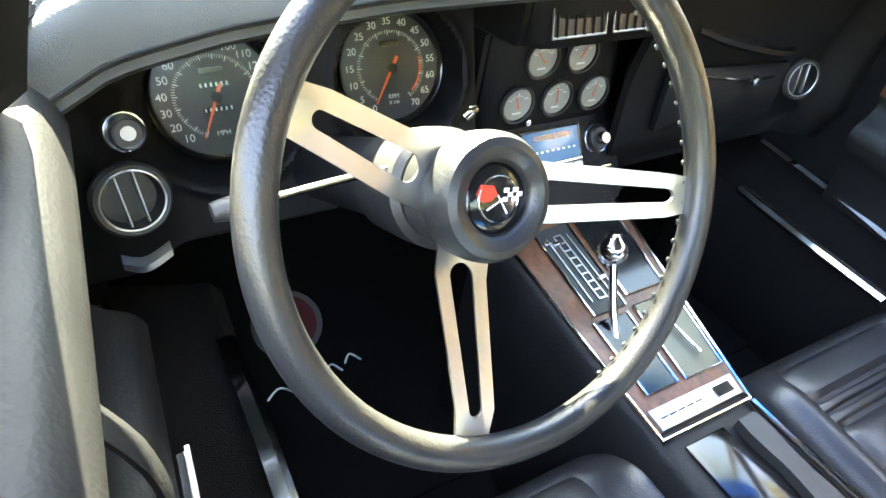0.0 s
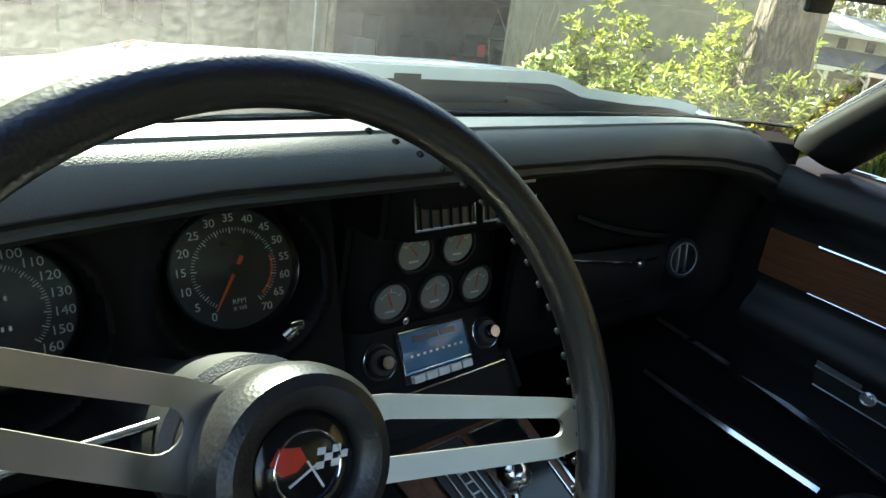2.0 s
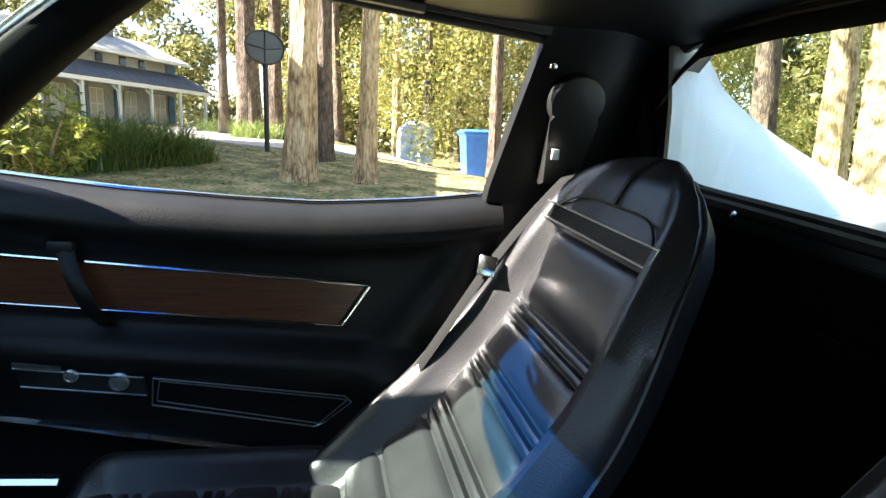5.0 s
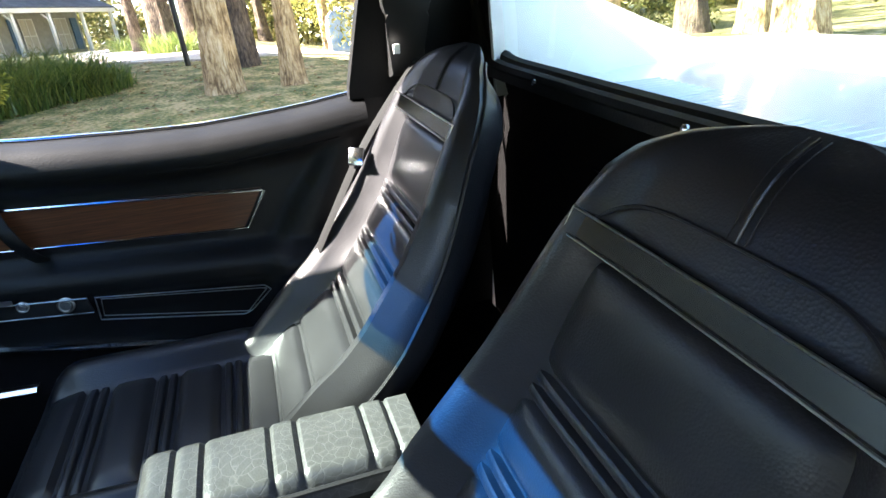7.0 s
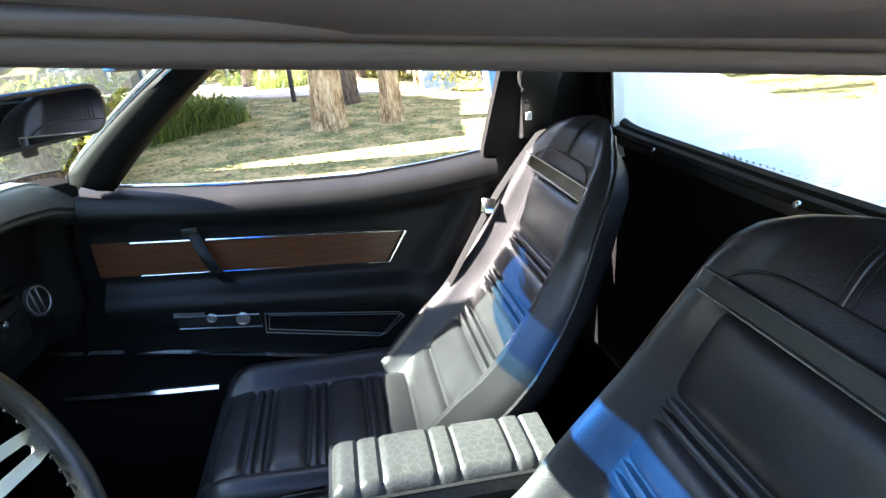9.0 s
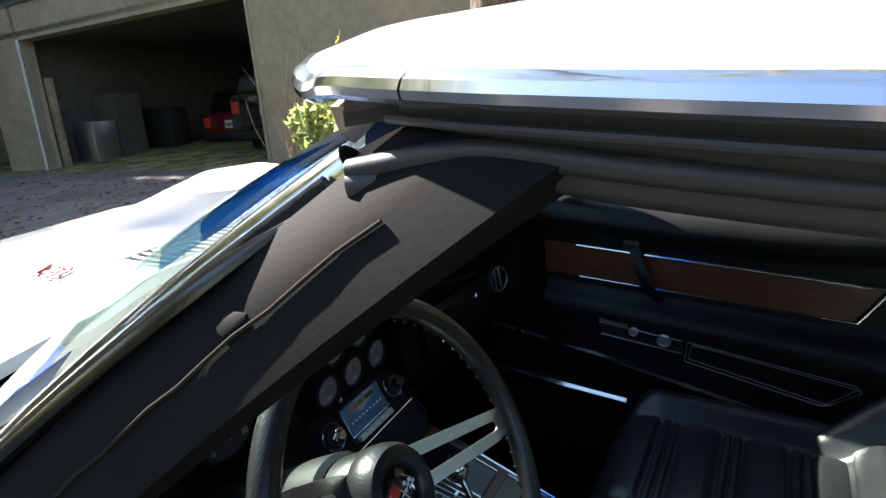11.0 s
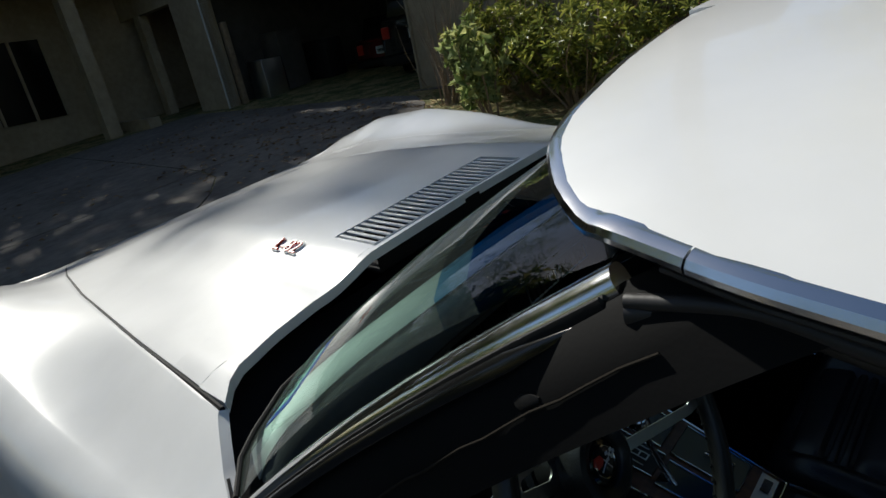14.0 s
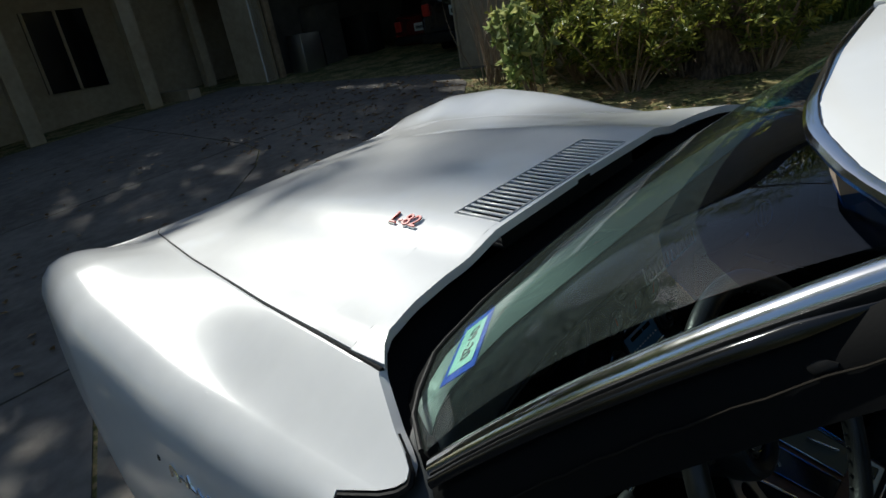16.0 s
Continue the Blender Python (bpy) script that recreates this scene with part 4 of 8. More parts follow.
for k in range(16):
    box(bm, (-0.30 + 0.26 * k / 15, -1.12, 0.8885), (0.006, 0.10, 0.008), 0.001, Euler((0, 0.5, 0)).to_matrix(), 1)
    box(bm, (0.04 + 0.26 * k / 15, -1.12, 0.8885), (0.006, 0.10, 0.008), 0.001, Euler((0, 0.5, 0)).to_matrix(), 1)
part("deck_louvres", bm, PAINT, deck, kind="stuff")

# wheels under the arches
tyre = lathe(bm_new(), (0, 0, 0), (1, 0, 0), [(0.19, -0.10), (0.30, -0.105), (0.325, -0.085), (0.33, 0), (0.325, 0.085), (0.30, 0.105), (0.19, 0.10)], 36)
rim = lathe(bm_new(), (0, 0, 0), (1, 0, 0), [(0.0, 0.02), (0.06, 0.05), (0.12, 0.03), (0.185, 0.08), (0.20, 0.10), (0.205, 0.09), (0.19, 0.0), (0.0, 0.0)], 36)
tyre_mesh, rim_mesh = finish("tyre", tyre, RUBBER), finish("rim", rim, ALU)
for x, y in ((-0.68, 1.0), (0.68, 1.0), (-0.68, -1.48), (0.68, -1.48)):
    w = new("wheel", tyre_mesh)
    w.parent = car
    w.matrix_basis = pose(x, y, 0.327, 0, 0, 180 if x < 0 else 0)
    r = new("rim", rim_mesh)
    r.parent = w

# ================= doors =================
def belt(y):
    return interp(y, [(-0.80, 0.885), (-0.685, 0.868), (-0.60, 0.857), (-0.544, 0.851), (-0.45, 0.844), (-0.381, 0.840), (-0.25, 0.843), (-0.086, 0.851), (0.148, 0.873), (0.25, 0.885)])


def panel_x(y, z):
    """Inside face of a door, as distance from the car's middle."""
    zb = belt(y)
    k = z - 0.08 * (y + 0.2)
    d = zb - z
    x = interp(d, [(0, 0.632), (0.004, 0.610), (0.014, 0.590), (0.030, 0.578), (0.048, 0.573), (0.062, 0.578), (0.072, 0.590), (0.085, 0.604), (0.10, 0.612)])
    low = interp(k, [(0.38, 0.612), (0.42, 0.604), (0.50, 0.598), (0.535, 0.588), (0.555, 0.574), (0.58, 0.570), (0.598, 0.578), (0.612, 0.600), (0.63, 0.614)])
    x = min(x, low) if d > 0.09 else x
    # raised rim that sweeps down behind the inlay
    edge = interp(z, [(0.38, -0.40), (0.45, -0.43), (0.53, -0.455), (0.60, -0.485), (0.68, -0.535), (0.73, -0.575), (0.80, -0.625)])
    rise = smooth(edge + 0.02, edge - 0.035, y) * smooth(0.06, 0.10, d)
    return x - 0.034 * rise + 0.05 * smooth(-0.64, -0.72, y) * smooth(0.05, 0.12, d)


def door(sgn):
    side = "passenger" if sgn > 0 else "driver"
    d = thing("door_1" if sgn < 0 else "door_2", "closed black-trimmed car door with a walnut inlay and chrome strips", "car door", (sgn * 0.66, -0.25, 0.36), group="car doors")
    mir = lambda x, y, z: V(sgn * x, y, z)
    bm = bm_new()
    rows = []
    for i in range(61):
        y = 0.20 - 0.90 * i / 60
        rows.append([mir(panel_x(y, z), y, z) for z in [belt(y) - (belt(y) - 0.385) * (j / 70) for j in range(71)]])
    slab(bm, rows, V(sgn * 0.03, 0, 0))
    panel = part("door_panel", bm, VINYL, d, "moulded black vinyl door panel")
    # white outer skin
    bm = bm_new()
    rows = []
    for i in range(25):
        y = 0.302 - 1.005 * i / 24
        w = half_width(y)
        zb = belt(y) + (hood_z(0.665, 0.27) - 0.004 - belt(y)) * smooth(0.05, 0.27, y)
        x0 = 0.652 - 0.034 * smooth(0.05, 0.25, y)
        rows.append([mir(x0 + (w - x0) * math.sin(q), y, zb - 0.004 - (zb - 0.62) * (1 - math.cos(q))) for q in [1.5708 * j / 10 for j in range(11)]] + [mir(w - 0.04 * (j / 6) ** 2, y, 0.62 - 0.42 * j / 6) for j in range(1, 7)])
    for row in rows[:3]:
        for p in row:
            p.y = min(p.y, interp(abs(p.x), FREAR) - 0.012)
    slab(bm, rows, V(-sgn * 0.012, 0, 0))
    part("outer_skin", bm, PAINT, d, "white outer door skin")
    bm = bm_new()
    tube(bm, [mir(0.636, y, belt(y) + 0.003) for y in [0.165 - 0.86 * k / 40 for k in range(41)]], 0.0038, 8)
    part("sill_strip", bm, CHROME, d, "bright metal window sill strip")
    bm = bm_new()
    tube(bm, [mir(0.645, y, belt(y) - 0.002) for y in [0.165 - 0.86 * k / 40 for k in range(41)]], 0.005, 8)
    part("sill_rubber", bm, RUBBER, d)
    # seam across the pad
    bm = bm_new()
    tube(bm, [mir(panel_x(y, belt(y) - 0.066) - 0.001, y, belt(y) - 0.066) for y in [-0.28 - 0.36 * k / 24 for k in range(25)]], 0.0018, 6)
    part("stitching", bm, VINYL, panel)
    # walnut inlay
    zt = lambda y: 0.727 + 0.078 * (y + 0.2)
    zl = lambda y: 0.648 + 0.078 * (y + 0.2)
    bm = bm_new()
    rows = []
    for i in range(21):
        s = i / 20
        rows.append([mir(0.6095, 0.205 + (-0.425 - 0.205) * s - 0.048 * s * v, zl(0.205 - 0.63 * s) + (zt(0.205 - 0.63 * s) - zl(0.205 - 0.63 * s)) * v) for v in (0, 0.5, 1)])
    slab(bm, rows, V(sgn * 0.004, 0, 0))
    part("inlay", bm, WOOD, d, "dark walnut veneer inlay")
    bm = bm_new()
    tube(bm, [mir(0.607, 0.125, zt(0.125))] + [mir(0.607, y, zt(y)) for y in (-0.1, -0.3, -0.474)] + [mir(0.607, -0.478, zt(-0.47) - 0.003), mir(0.607, -0.432, zl(-0.43))], 0.0032, 8)
    tube(bm, [mir(0.6075, -0.430, zl(-0.43)), mir(0.6075, -0.1, zl(-0.1)), mir(0.6075, 0.12, zl(0.12))], 0.0014, 6)
    part("inlay_trim", bm, CHROME, d, "thin chrome trim round the inlay")
    # pull strap
    bm = bm_new()
    pts = curve_through([mir(0.604, -0.006, 0.775), mir(0.592, -0.012, 0.757), mir(0.568, -0.032, 0.715), mir(0.570, -0.050, 0.672), mir(0.600, -0.062, 0.635)], 16)
    loft(bm, [[p + V(0, a, h * 0.5) + V(-sgn * b, 0, 0) for a, h, b in ((-0.013, 0, 0), (0, 0, 0.004), (0.013, 0, 0), (0.012, 0, -0.004), (-0.012, 0, -0.004))] for p in pts])
    part("pull_strap", bm, VINYL, d, "black vinyl pull strap")
    bm = bm_new()
    box(bm, mir(0.600, -0.004, 0.765), (0.018, 0.036, 0.022), 0.004)
    part("strap_anchor", bm, PLASTIC, d)
    # lower pocket with its trim, latch lever and lock knob
    a, b2, c2, e2 = (-0.13, 0.553), (-0.452, 0.503), (-0.392, 0.438), (-0.122, 0.494)
    bm = bm_new()
    for off, rr in ((0.0, 0.0015), (0.008, 0.0011)):
        q = [(a[0] - off, a[1] - off), (-0.44 + off, 0.505 - off), (-0.452 + off, 0.498), (-0.405 + off, 0.444), (-0.388, 0.438 + off), (e2[0] - off, e2[1] + off)]
        pts = [mir(panel_x(y, z) - 0.0035, y, z) for y, z in q]
        pts = [pts[i].lerp(pts[(i + 1) % 6], k / 6) for i in range(6) for k in range(6)]
        tube(bm, pts, rr, 6, True)
    part("pocket_trim", bm, ALU, d, "fine bright beading on the lower pocket")
    bm = bm_new()
    sheetrows = [[mir(panel_x(y, z) - 0.011, y, z + 0.004) for z in (0.514 + (y + 0.12) * 0.13, 0.553 + (y + 0.13) * 0.13)] for y in (0.062, 0.0, -0.06, -0.118)]
    slab(bm, sheetrows, V(sgn * 0.006, 0, 0))
    latch = part("latch_plate", bm, PLASTIC, d)
    bm = bm_new()
    pts = [mir(panel_x(y, 0.57 + 0.13 * y) - 0.013, y, 0.581 + 0.14 * y) for y in (0.060, 0.04, 0.02, -0.004)]
    loft(bm, [[p + V(0, 0, h) + V(-sgn * b, 0, 0) for h, b in ((0.004, 0), (0.004, 0.004), (-0.003, 0.004), (-0.003, 0))] for p in pts])
    part("latch_lever", bm, ALU, latch, "bright inside latch lever")
    bm = bm_new()
    for k in (0, 1):
        tube(bm, [r[k] + V(-sgn * 0.0005, 0, 0) for r in sheetrows], 0.0014, 6)
    part("plate_beading", bm, ALU, latch)
    for yy, zz, rr in ((-0.016, 0.567, 0.011), (-0.081, 0.551, 0.016)):
        bm = bm_new()
        xx = panel_x(yy, zz) - 0.011
        lathe(bm, mir(xx, yy, zz), (-sgn, 0, 0), [(rr, 0), (rr, 0.003), (rr * 0.8, 0.005), (rr * 0.6, 0.004), (rr * 0.55, 0.006), (0.0, 0.007)], 20)
        part("latch_knob", bm, ALU, latch)
    bm = bm_new()
    lathe(bm, mir(0.603, 0.142, 0.828), (-sgn, -0.3, 0.2), [(0.008, 0), (0.008, 0.006), (0.006, 0.012), (0.0, 0.013)], 14)
    part("lock_knob", bm, CHROME, d, "small chrome lock knob")
    return d


door(1)
door(-1)

# sill and kick trims
for sgn in (-1, 1):
    t = thing("sill_plate", "ribbed bright sill plate on a black carpeted sill", "sill plate", (sgn * 0.58, -0.1, 0.36), group="sill plates")
    bm = bm_new()
    pts = curve_through([(sgn * 0.640, 0.375, 0.498), (sgn * 0.628, 0.25, 0.490), (sgn * 0.612, 0.10, 0.475), (sgn * 0.603, -0.10, 0.438), (sgn * 0.601, -0.25, 0.408), (sgn * 0.600, -0.385, 0.380)], 24)
    loft(bm, [[p + V(-sgn * a, 0, h) for a, h in ((0, 0.004), (0.010, 0.006), (0.018, 0.001), (0.018, -0.004), (0, -0.004))] for p in pts])
    part("upper_strip", bm, CHROME, t, "bright sill strip")
    bm = bm_new()
    pts = curve_through([(sgn * 0.500, 0.30, 0.455), (sgn * 0.490, 0.15, 0.446), (sgn * 0.485, -0.02, 0.436)], 12)
    loft(bm, [[p + V(-sgn * a, 0, h) for a, h in ((-0.012, 0.004), (0.004, 0.006), (0.012, 0.001), (0.012, -0.004), (-0.012, -0.004))] for p in pts])
    part("lower_strip", bm, CHROME, t, "bright lower sill strip")
    bm = bm_new()
    rows = []
    for k in range(20):
        y = 0.42 - 1.1 * k / 19
        zu = interp(y, [(-0.40, 0.378), (-0.10, 0.436), (0.10, 0.473), (0.375, 0.496)]) - 0.006
        rows.append([V(sgn * 0.66, y, zu), V(sgn * 0.61, y, zu), V(sgn * 0.56, y, zu - 0.02), V(sgn * 0.50, y, zu - 0.035), V(sgn * 0.485, y, zu - 0.06), V(sgn * 0.475, y, 0.20)])
    slab(bm, rows, (0, 0, -0.03))
    part("sill_cover", bm, CARPET, t, "black carpet over the sill")

# ================= cabin floor, tunnel, bulkheads =================
floor = thing("cabin_floor", "black carpeted cabin floor and toe board", "floor", (0, 0, 0.16), kind="structure")
bm = bm_new()
rows = []
for y, z in ((-0.98, 0.30), (-0.75, 0.28), (-0.55, 0.20), (0.0, 0.175), (0.40, 0.175), (0.50, 0.20), (0.72, 0.36), (0.78, 0.60)):
    rows.append([V(x, y, z) for x in (-0.70, -0.5, -0.2, 0, 0.2, 0.5, 0.70)])
slab(bm, rows, (0, 0, -0.02))
part("carpet", bm, CARPET, floor)
bm = bm_new()
slab(bm, [[V(x, 0.78, z) for x in (-0.72, 0, 0.72)] for z in (0.2, 0.55, 0.82)], (0, 0.02, 0))
part("firewall", bm, CARPET, floor)
bm = bm_new()
slab(bm, [[V(x, y, z) for x in (-0.62, -0.3, 0, 0.3, 0.62)] for y, z in ((-0.945, 0.905), (-0.955, 0.86), (-0.985, 0.28))], (0, -0.02, 0))
bulk = part("rear_bulkhead", bm, CARPET, floor, "black bulkhead under the rear window")
for sgn in (-1, 1):
    bm = bm_new()
    slab(bm, [[V(sgn * x, y, z) for y in (-0.69, -0.83, -0.99)] for x, z in ((0.600, 0.90), (0.612, 0.75), (0.64, 0.5), (0.66, 0.22))], V(sgn * 0.02, 0, 0))
    part("side_trim", bm, VINYL, floor)
    bm = bm_new()
    slab(bm, [[V(sgn * 0.655, y, z) for y in (0.19, 0.45, 0.78)] for z in (0.2, 0.5, 0.80)], V(sgn * 0.02, 0, 0))
    part("kick_panel", bm, VINYL, floor)
bm = bm_new()
slab(bm, [[V(x, y, 0.60 - 0.28 * 0) for x in (-0.69, 0.69)] for y in (-2.4, -0.99)], (0, 0, -0.02))
part("boot_floor", bm, CARPET, floor)

# ================= steering wheel =================
WC = V(-0.314, -0.028, 0.840)
tilt, yaw = radians(25.9), radians(3.9)
WN = V(math.sin(yaw) * math.cos(tilt), -math.cos(yaw) * math.cos(tilt), math.sin(tilt))
WX = V(0, 0, 1).cross(WN).normalized()
WY = WN.cross(WX)
WM = Matrix((WX, WY, WN)).transposed()
wheel_at = lambda x, y, h=0.0: WC + WM @ V(x, y, h)
sw = thing("steering_wheel", "three-spoke steering wheel with a black stitched leather rim", "steering wheel", WC)
bm = bm_new()
R = 0.1725
loops = []
for k in range(96):
    a = 2 * math.pi * k / 96
    rad = V(math.cos(a), math.sin(a), 0)
    loops.append([wheel_at(*(rad * (R + 0.0118 * math.cos(w) * (1 + 0.05 * math.cos(3 * w))) + V(0, 0, 0.0118 * math.sin(w)))) for w in (2 * math.pi * j / 16 for j in range(16))])
sheet(bm, loops, True, True)
rim = part("rim", bm, RIMLEATHER, sw, "grained black leather rim")
bm = bm_new()
for k in range(64):
    a = 2 * math.pi * (k + 0.5) / 64
    if math.cos(a) < 0.25:
        continue
    c = wheel_at((R - 0.0128) * math.cos(a), (R - 0.0128) * math.sin(a), -0.006)
    m = frame_of(c - WC, WN)
    box(bm, c, (0.0045, 0.0034, 0.0030), 0.0012, m, 1)
part("lacing", bm, RIMLEATHER, rim, "raised lacing inside the rim", kind="stuff")
for ang, w0, w1 in ((-12, 0.027, 0.0155), (147.8, 0.027, 0.0155), (246, 0.025, 0.0145)):
    a = radians(ang)
    u, v = V(math.cos(a), math.sin(a), 0), V(-math.sin(a), math.cos(a), 0)
    bm = bm_new()
    outer, hole = [], []
    def along(s, q):
        p = u * s + v * q
        h = -0.062 + 0.058 * smooth(0.04, 0.160, s)
        return wheel_at(p.x, p.y, h)
    n = 14
    top, bot = [], []
    s0, s1, r0, r1 = 0.034, 0.164, w0, w1
    hs0, hs1, h0, h1 = 0.062, 0.144, 0.0105, 0.0055
    hw = lambda s: r0 + (r1 - r0) * (s - s0) / (s1 - s0)
    inner = []
    for k in range(9):
        t = math.pi / 2 + math.pi * k / 8
        inner.append((hs0 + h0 * math.cos(t), h0 * math.sin(t)))
    for k in range(9):
        t = -math.pi / 2 + math.pi * k / 8
        inner.append((hs1 + h1 * math.cos(t), h1 * math.sin(t)))
    out = []
    for s, q in inner:
        dq = 1 if q >= 0 else -1
        sx = s0 if s < hs0 - h0 * 0.3 else (s1 if s > hs1 + h1 * 0.3 else s)
        if sx in (s0, s1):
            lim = hw(sx)
            out.append((sx, max(-lim, min(lim, q / (h0 if sx == s0 else h1) * lim))))
        else:
            out.append((s, dq * hw(s)))
    thick = 0.0025
    loops = []
    for lst, hh in ((out, 0), (inner, 0), (inner, -thick), (out, -thick)):
        loops.append([along(s, q) + WN * hh for s, q in lst])
    sheet(bm, loops, close_u=True, close_v=True)
    part("spoke", bm, STEEL, sw, "brushed steel spoke with a long slot", angle=30)
bm = bm_new()
lathe(bm, WC, WN, [(0.0, -0.100), (0.040, -0.100), (0.0445, -0.095), (0.0455, -0.070), (0.0440, -0.064), (0.0455, -0.062), (0.0475, -0.058), (0.0480, -0.046), (0.0470, -0.036), (0.0430, -0.0285), (0.0370, -0.026), (0.0285, -0.029), (0.0265, -0.032), (0.0255, -0.038), (0.0, -0.038)], 56, WY)
hub = part("horn_pad", bm, RIMLEATHER, sw, "padded black horn pad")
bm = bm_new()
lathe(bm, WC, WN, [(0.0255, -0.042), (0.0255, -0.0355), (0.0225, -0.0335), (0.014, -0.032), (0.0, -0.0315)], 48, WY)
button = part("horn_button", bm, GLOSSBLACK, hub, "glossy black horn button with crossed flags")
EM = Matrix.Rotation(radians(-21), 3, "Z")
def on_button(x, y, h=-0.0315):
    q = EM @ V(x * 0.72, y * 0.72, 0)
    return wheel_at(q.x, q.y, h)
bm = bm_new()
tube(bm, [on_button(0.023 * math.cos(2 * math.pi * k / 40), 0.023 * math.sin(2 * math.pi * k / 40)) for k in range(40)], 0.0006, 5, True)
part("emblem_ring", bm, CHROME, button)
def patch(bm, pts, h=-0.0310):
    vs = [bm.verts.new(on_button(x, y, h)) for x, y in pts]
    vs2 = [bm.verts.new(on_button(x, y, h - 0.002)) for x, y in pts]
    bm.faces.new(vs)
    bm.faces.new(list(reversed(vs2)))
    for i in range(len(pts)):
        bm.faces.new((vs[i], vs2[i], vs2[(i + 1) % len(pts)], vs[(i + 1) % len(pts)]))
bm = bm_new()
patch(bm, [(-0.026, 0.001), (-0.022, 0.011), (-0.008, 0.012), (-0.002, 0.004), (-0.008, -0.003), (-0.018, -0.006)])
part("red_flag", bm, RED, button, "red enamel flag")
bm = bm_new()
for i in range(4):
    for j in range(3):
        if (i + j) % 2 == 0:
            x, y = 0.005 + i * 0.0055, -0.002 + j * 0.0045 + i * 0.001
            patch(bm, [(x, y), (x + 0.0055, y + 0.001), (x + 0.0055, y + 0.0055), (x, y + 0.0045)])
patch(bm, [(-0.012, -0.012), (-0.011, -0.013), (0.006, 0.001), (0.005, 0.002)])
patch(bm, [(0.012, -0.013), (0.013, -0.012), (-0.001, 0.004), (-0.002, 0.003)])
part("chequered_flag", bm, WHITE, button, "black and white chequered flag")

# column with its stalk
col = thing("steering_column", "black steering column with a dark turn signal stalk", "steering column", WC + WN * -0.30)
bm = bm_new()
lathe(bm, WC, WN, [(0.0, -0.42), (0.040, -0.42), (0.040, -0.20), (0.047, -0.188), (0.050, -0.140), (0.050, -0.106), (0.044, -0.101), (0.0, -0.101)], 40, WY)
part("column_tube", bm, PLASTIC, col)
bm = bm_new()
a0 = V(-0.355, 0.086, 0.812)
a1 = V(-0.455, 0.077, 0.813)
tube(bm, curve_through([a0, a0.lerp(a1, 0.5) + WN * -0.004, a1], 8), 0.0030, 10)
part("stalk", bm, DARKCHROME, col, "dark metal turn signal stalk")
bm = bm_new()
tube(bm, curve_through([a1, a1.lerp(a0, -0.22), a1.lerp(a0, -0.42)], 6), lambda s: 0.0065 + 0.0025 * math.sin(s * 3), 12)
part("stalk_grip", bm, PLASTIC, col, "black rubber stalk grip")
bm = bm_new()
a2 = wheel_at(0.040, 0.050, -0.125)
tube(bm, [a2, a2 + WM @ V(0.007, 0.004, 0.002)], 0.0035, 10)
box(bm, a2 + WM @ V(0.008, 0.006, 0.003), (0.009, 0.006, 0.004), 0.0015, WM)
part("ignition_key", bm, DARKCHROME, col, "chrome ignition lever")

# ================= dashboard =================
dash = thing("dashboard", "black padded dashboard with round gauges and a centre stack", "dashboard", (0, 0.35, 0.62))


def crease(x):
    ax = abs(x)
    return V(x, interp(ax, [(0, 0.240), (0.40, 0.238), (0.52, 0.225), (0.60, 0.195), (0.64, 0.17)]), interp(ax, [(0, 0.889), (0.28, 0.888), (0.45, 0.876), (0.54, 0.862), (0.60, 0.838), (0.64, 0.815)]))


bm = bm_new()
rows = []
for j in range(81):
    x = -0.638 + 1.276 * j / 80
    c = crease(x)
    g = glass_base(max(-0.60, min(0.60, x)))
    top = interp(abs(x), [(0, 0.928), (0.45, 0.927), (0.55, 0.920), (0.60, 0.899), (0.64, 0.868)])
    yb = max(g.y - 0.004, c.y + 0.07) if abs(x) < 0.60 else c.y + 0.07
    rows.append([V(x, c.y + 0.05, c.z - 0.010), V(x, c.y + 0.012, c.z - 0.006), V(x, c.y + 0.001, c.z - 0.001), V(x, c.y - 0.003, c.z + 0.003), V(x, c.y - 0.001, c.z + 0.009), V(x, c.y + 0.008, c.z + (top - c.z) * 0.55), V(x, c.y + 0.024, c.z + (top - c.z) * 0.83), V(x, c.y + 0.045, top - 0.001), V(x, c.y + 0.07, top), V(x, (c.y + 0.07 + yb) / 2, top - 0.002), V(x, yb, 0.910 if abs(x) < 0.58 else top - 0.01), V(x, yb + 0.01, 0.88)])
for row in rows:
    for p in row:
        if p.y > 0.185 and abs(p.x) > 0.54:
            p.z = min(p.z, hood_z(p.x, max(p.y, 0.2)) - 0.020)
slab(bm, rows, lambda p: V(0, 0.004, -0.012))
pad = part("dash_pad", bm, PADVINYL, dash, "grained black dash pad", angle=50)
# upper shelf of the pad, up to the glass; sunlight in its pale colour
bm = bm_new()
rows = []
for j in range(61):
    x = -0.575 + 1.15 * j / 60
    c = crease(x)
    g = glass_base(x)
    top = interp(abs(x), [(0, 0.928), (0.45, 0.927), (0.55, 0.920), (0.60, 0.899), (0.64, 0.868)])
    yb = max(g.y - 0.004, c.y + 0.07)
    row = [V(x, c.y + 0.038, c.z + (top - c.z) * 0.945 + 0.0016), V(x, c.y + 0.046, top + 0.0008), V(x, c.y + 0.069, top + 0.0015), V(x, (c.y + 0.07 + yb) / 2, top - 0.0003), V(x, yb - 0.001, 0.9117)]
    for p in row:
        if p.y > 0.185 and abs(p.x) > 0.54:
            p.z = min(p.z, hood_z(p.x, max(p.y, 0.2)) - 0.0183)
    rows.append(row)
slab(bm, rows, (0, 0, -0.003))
part("dash_shelf", bm, SUNLITVINYL, pad, "grained vinyl shelf under the glass, sunlight put into its pale colour")
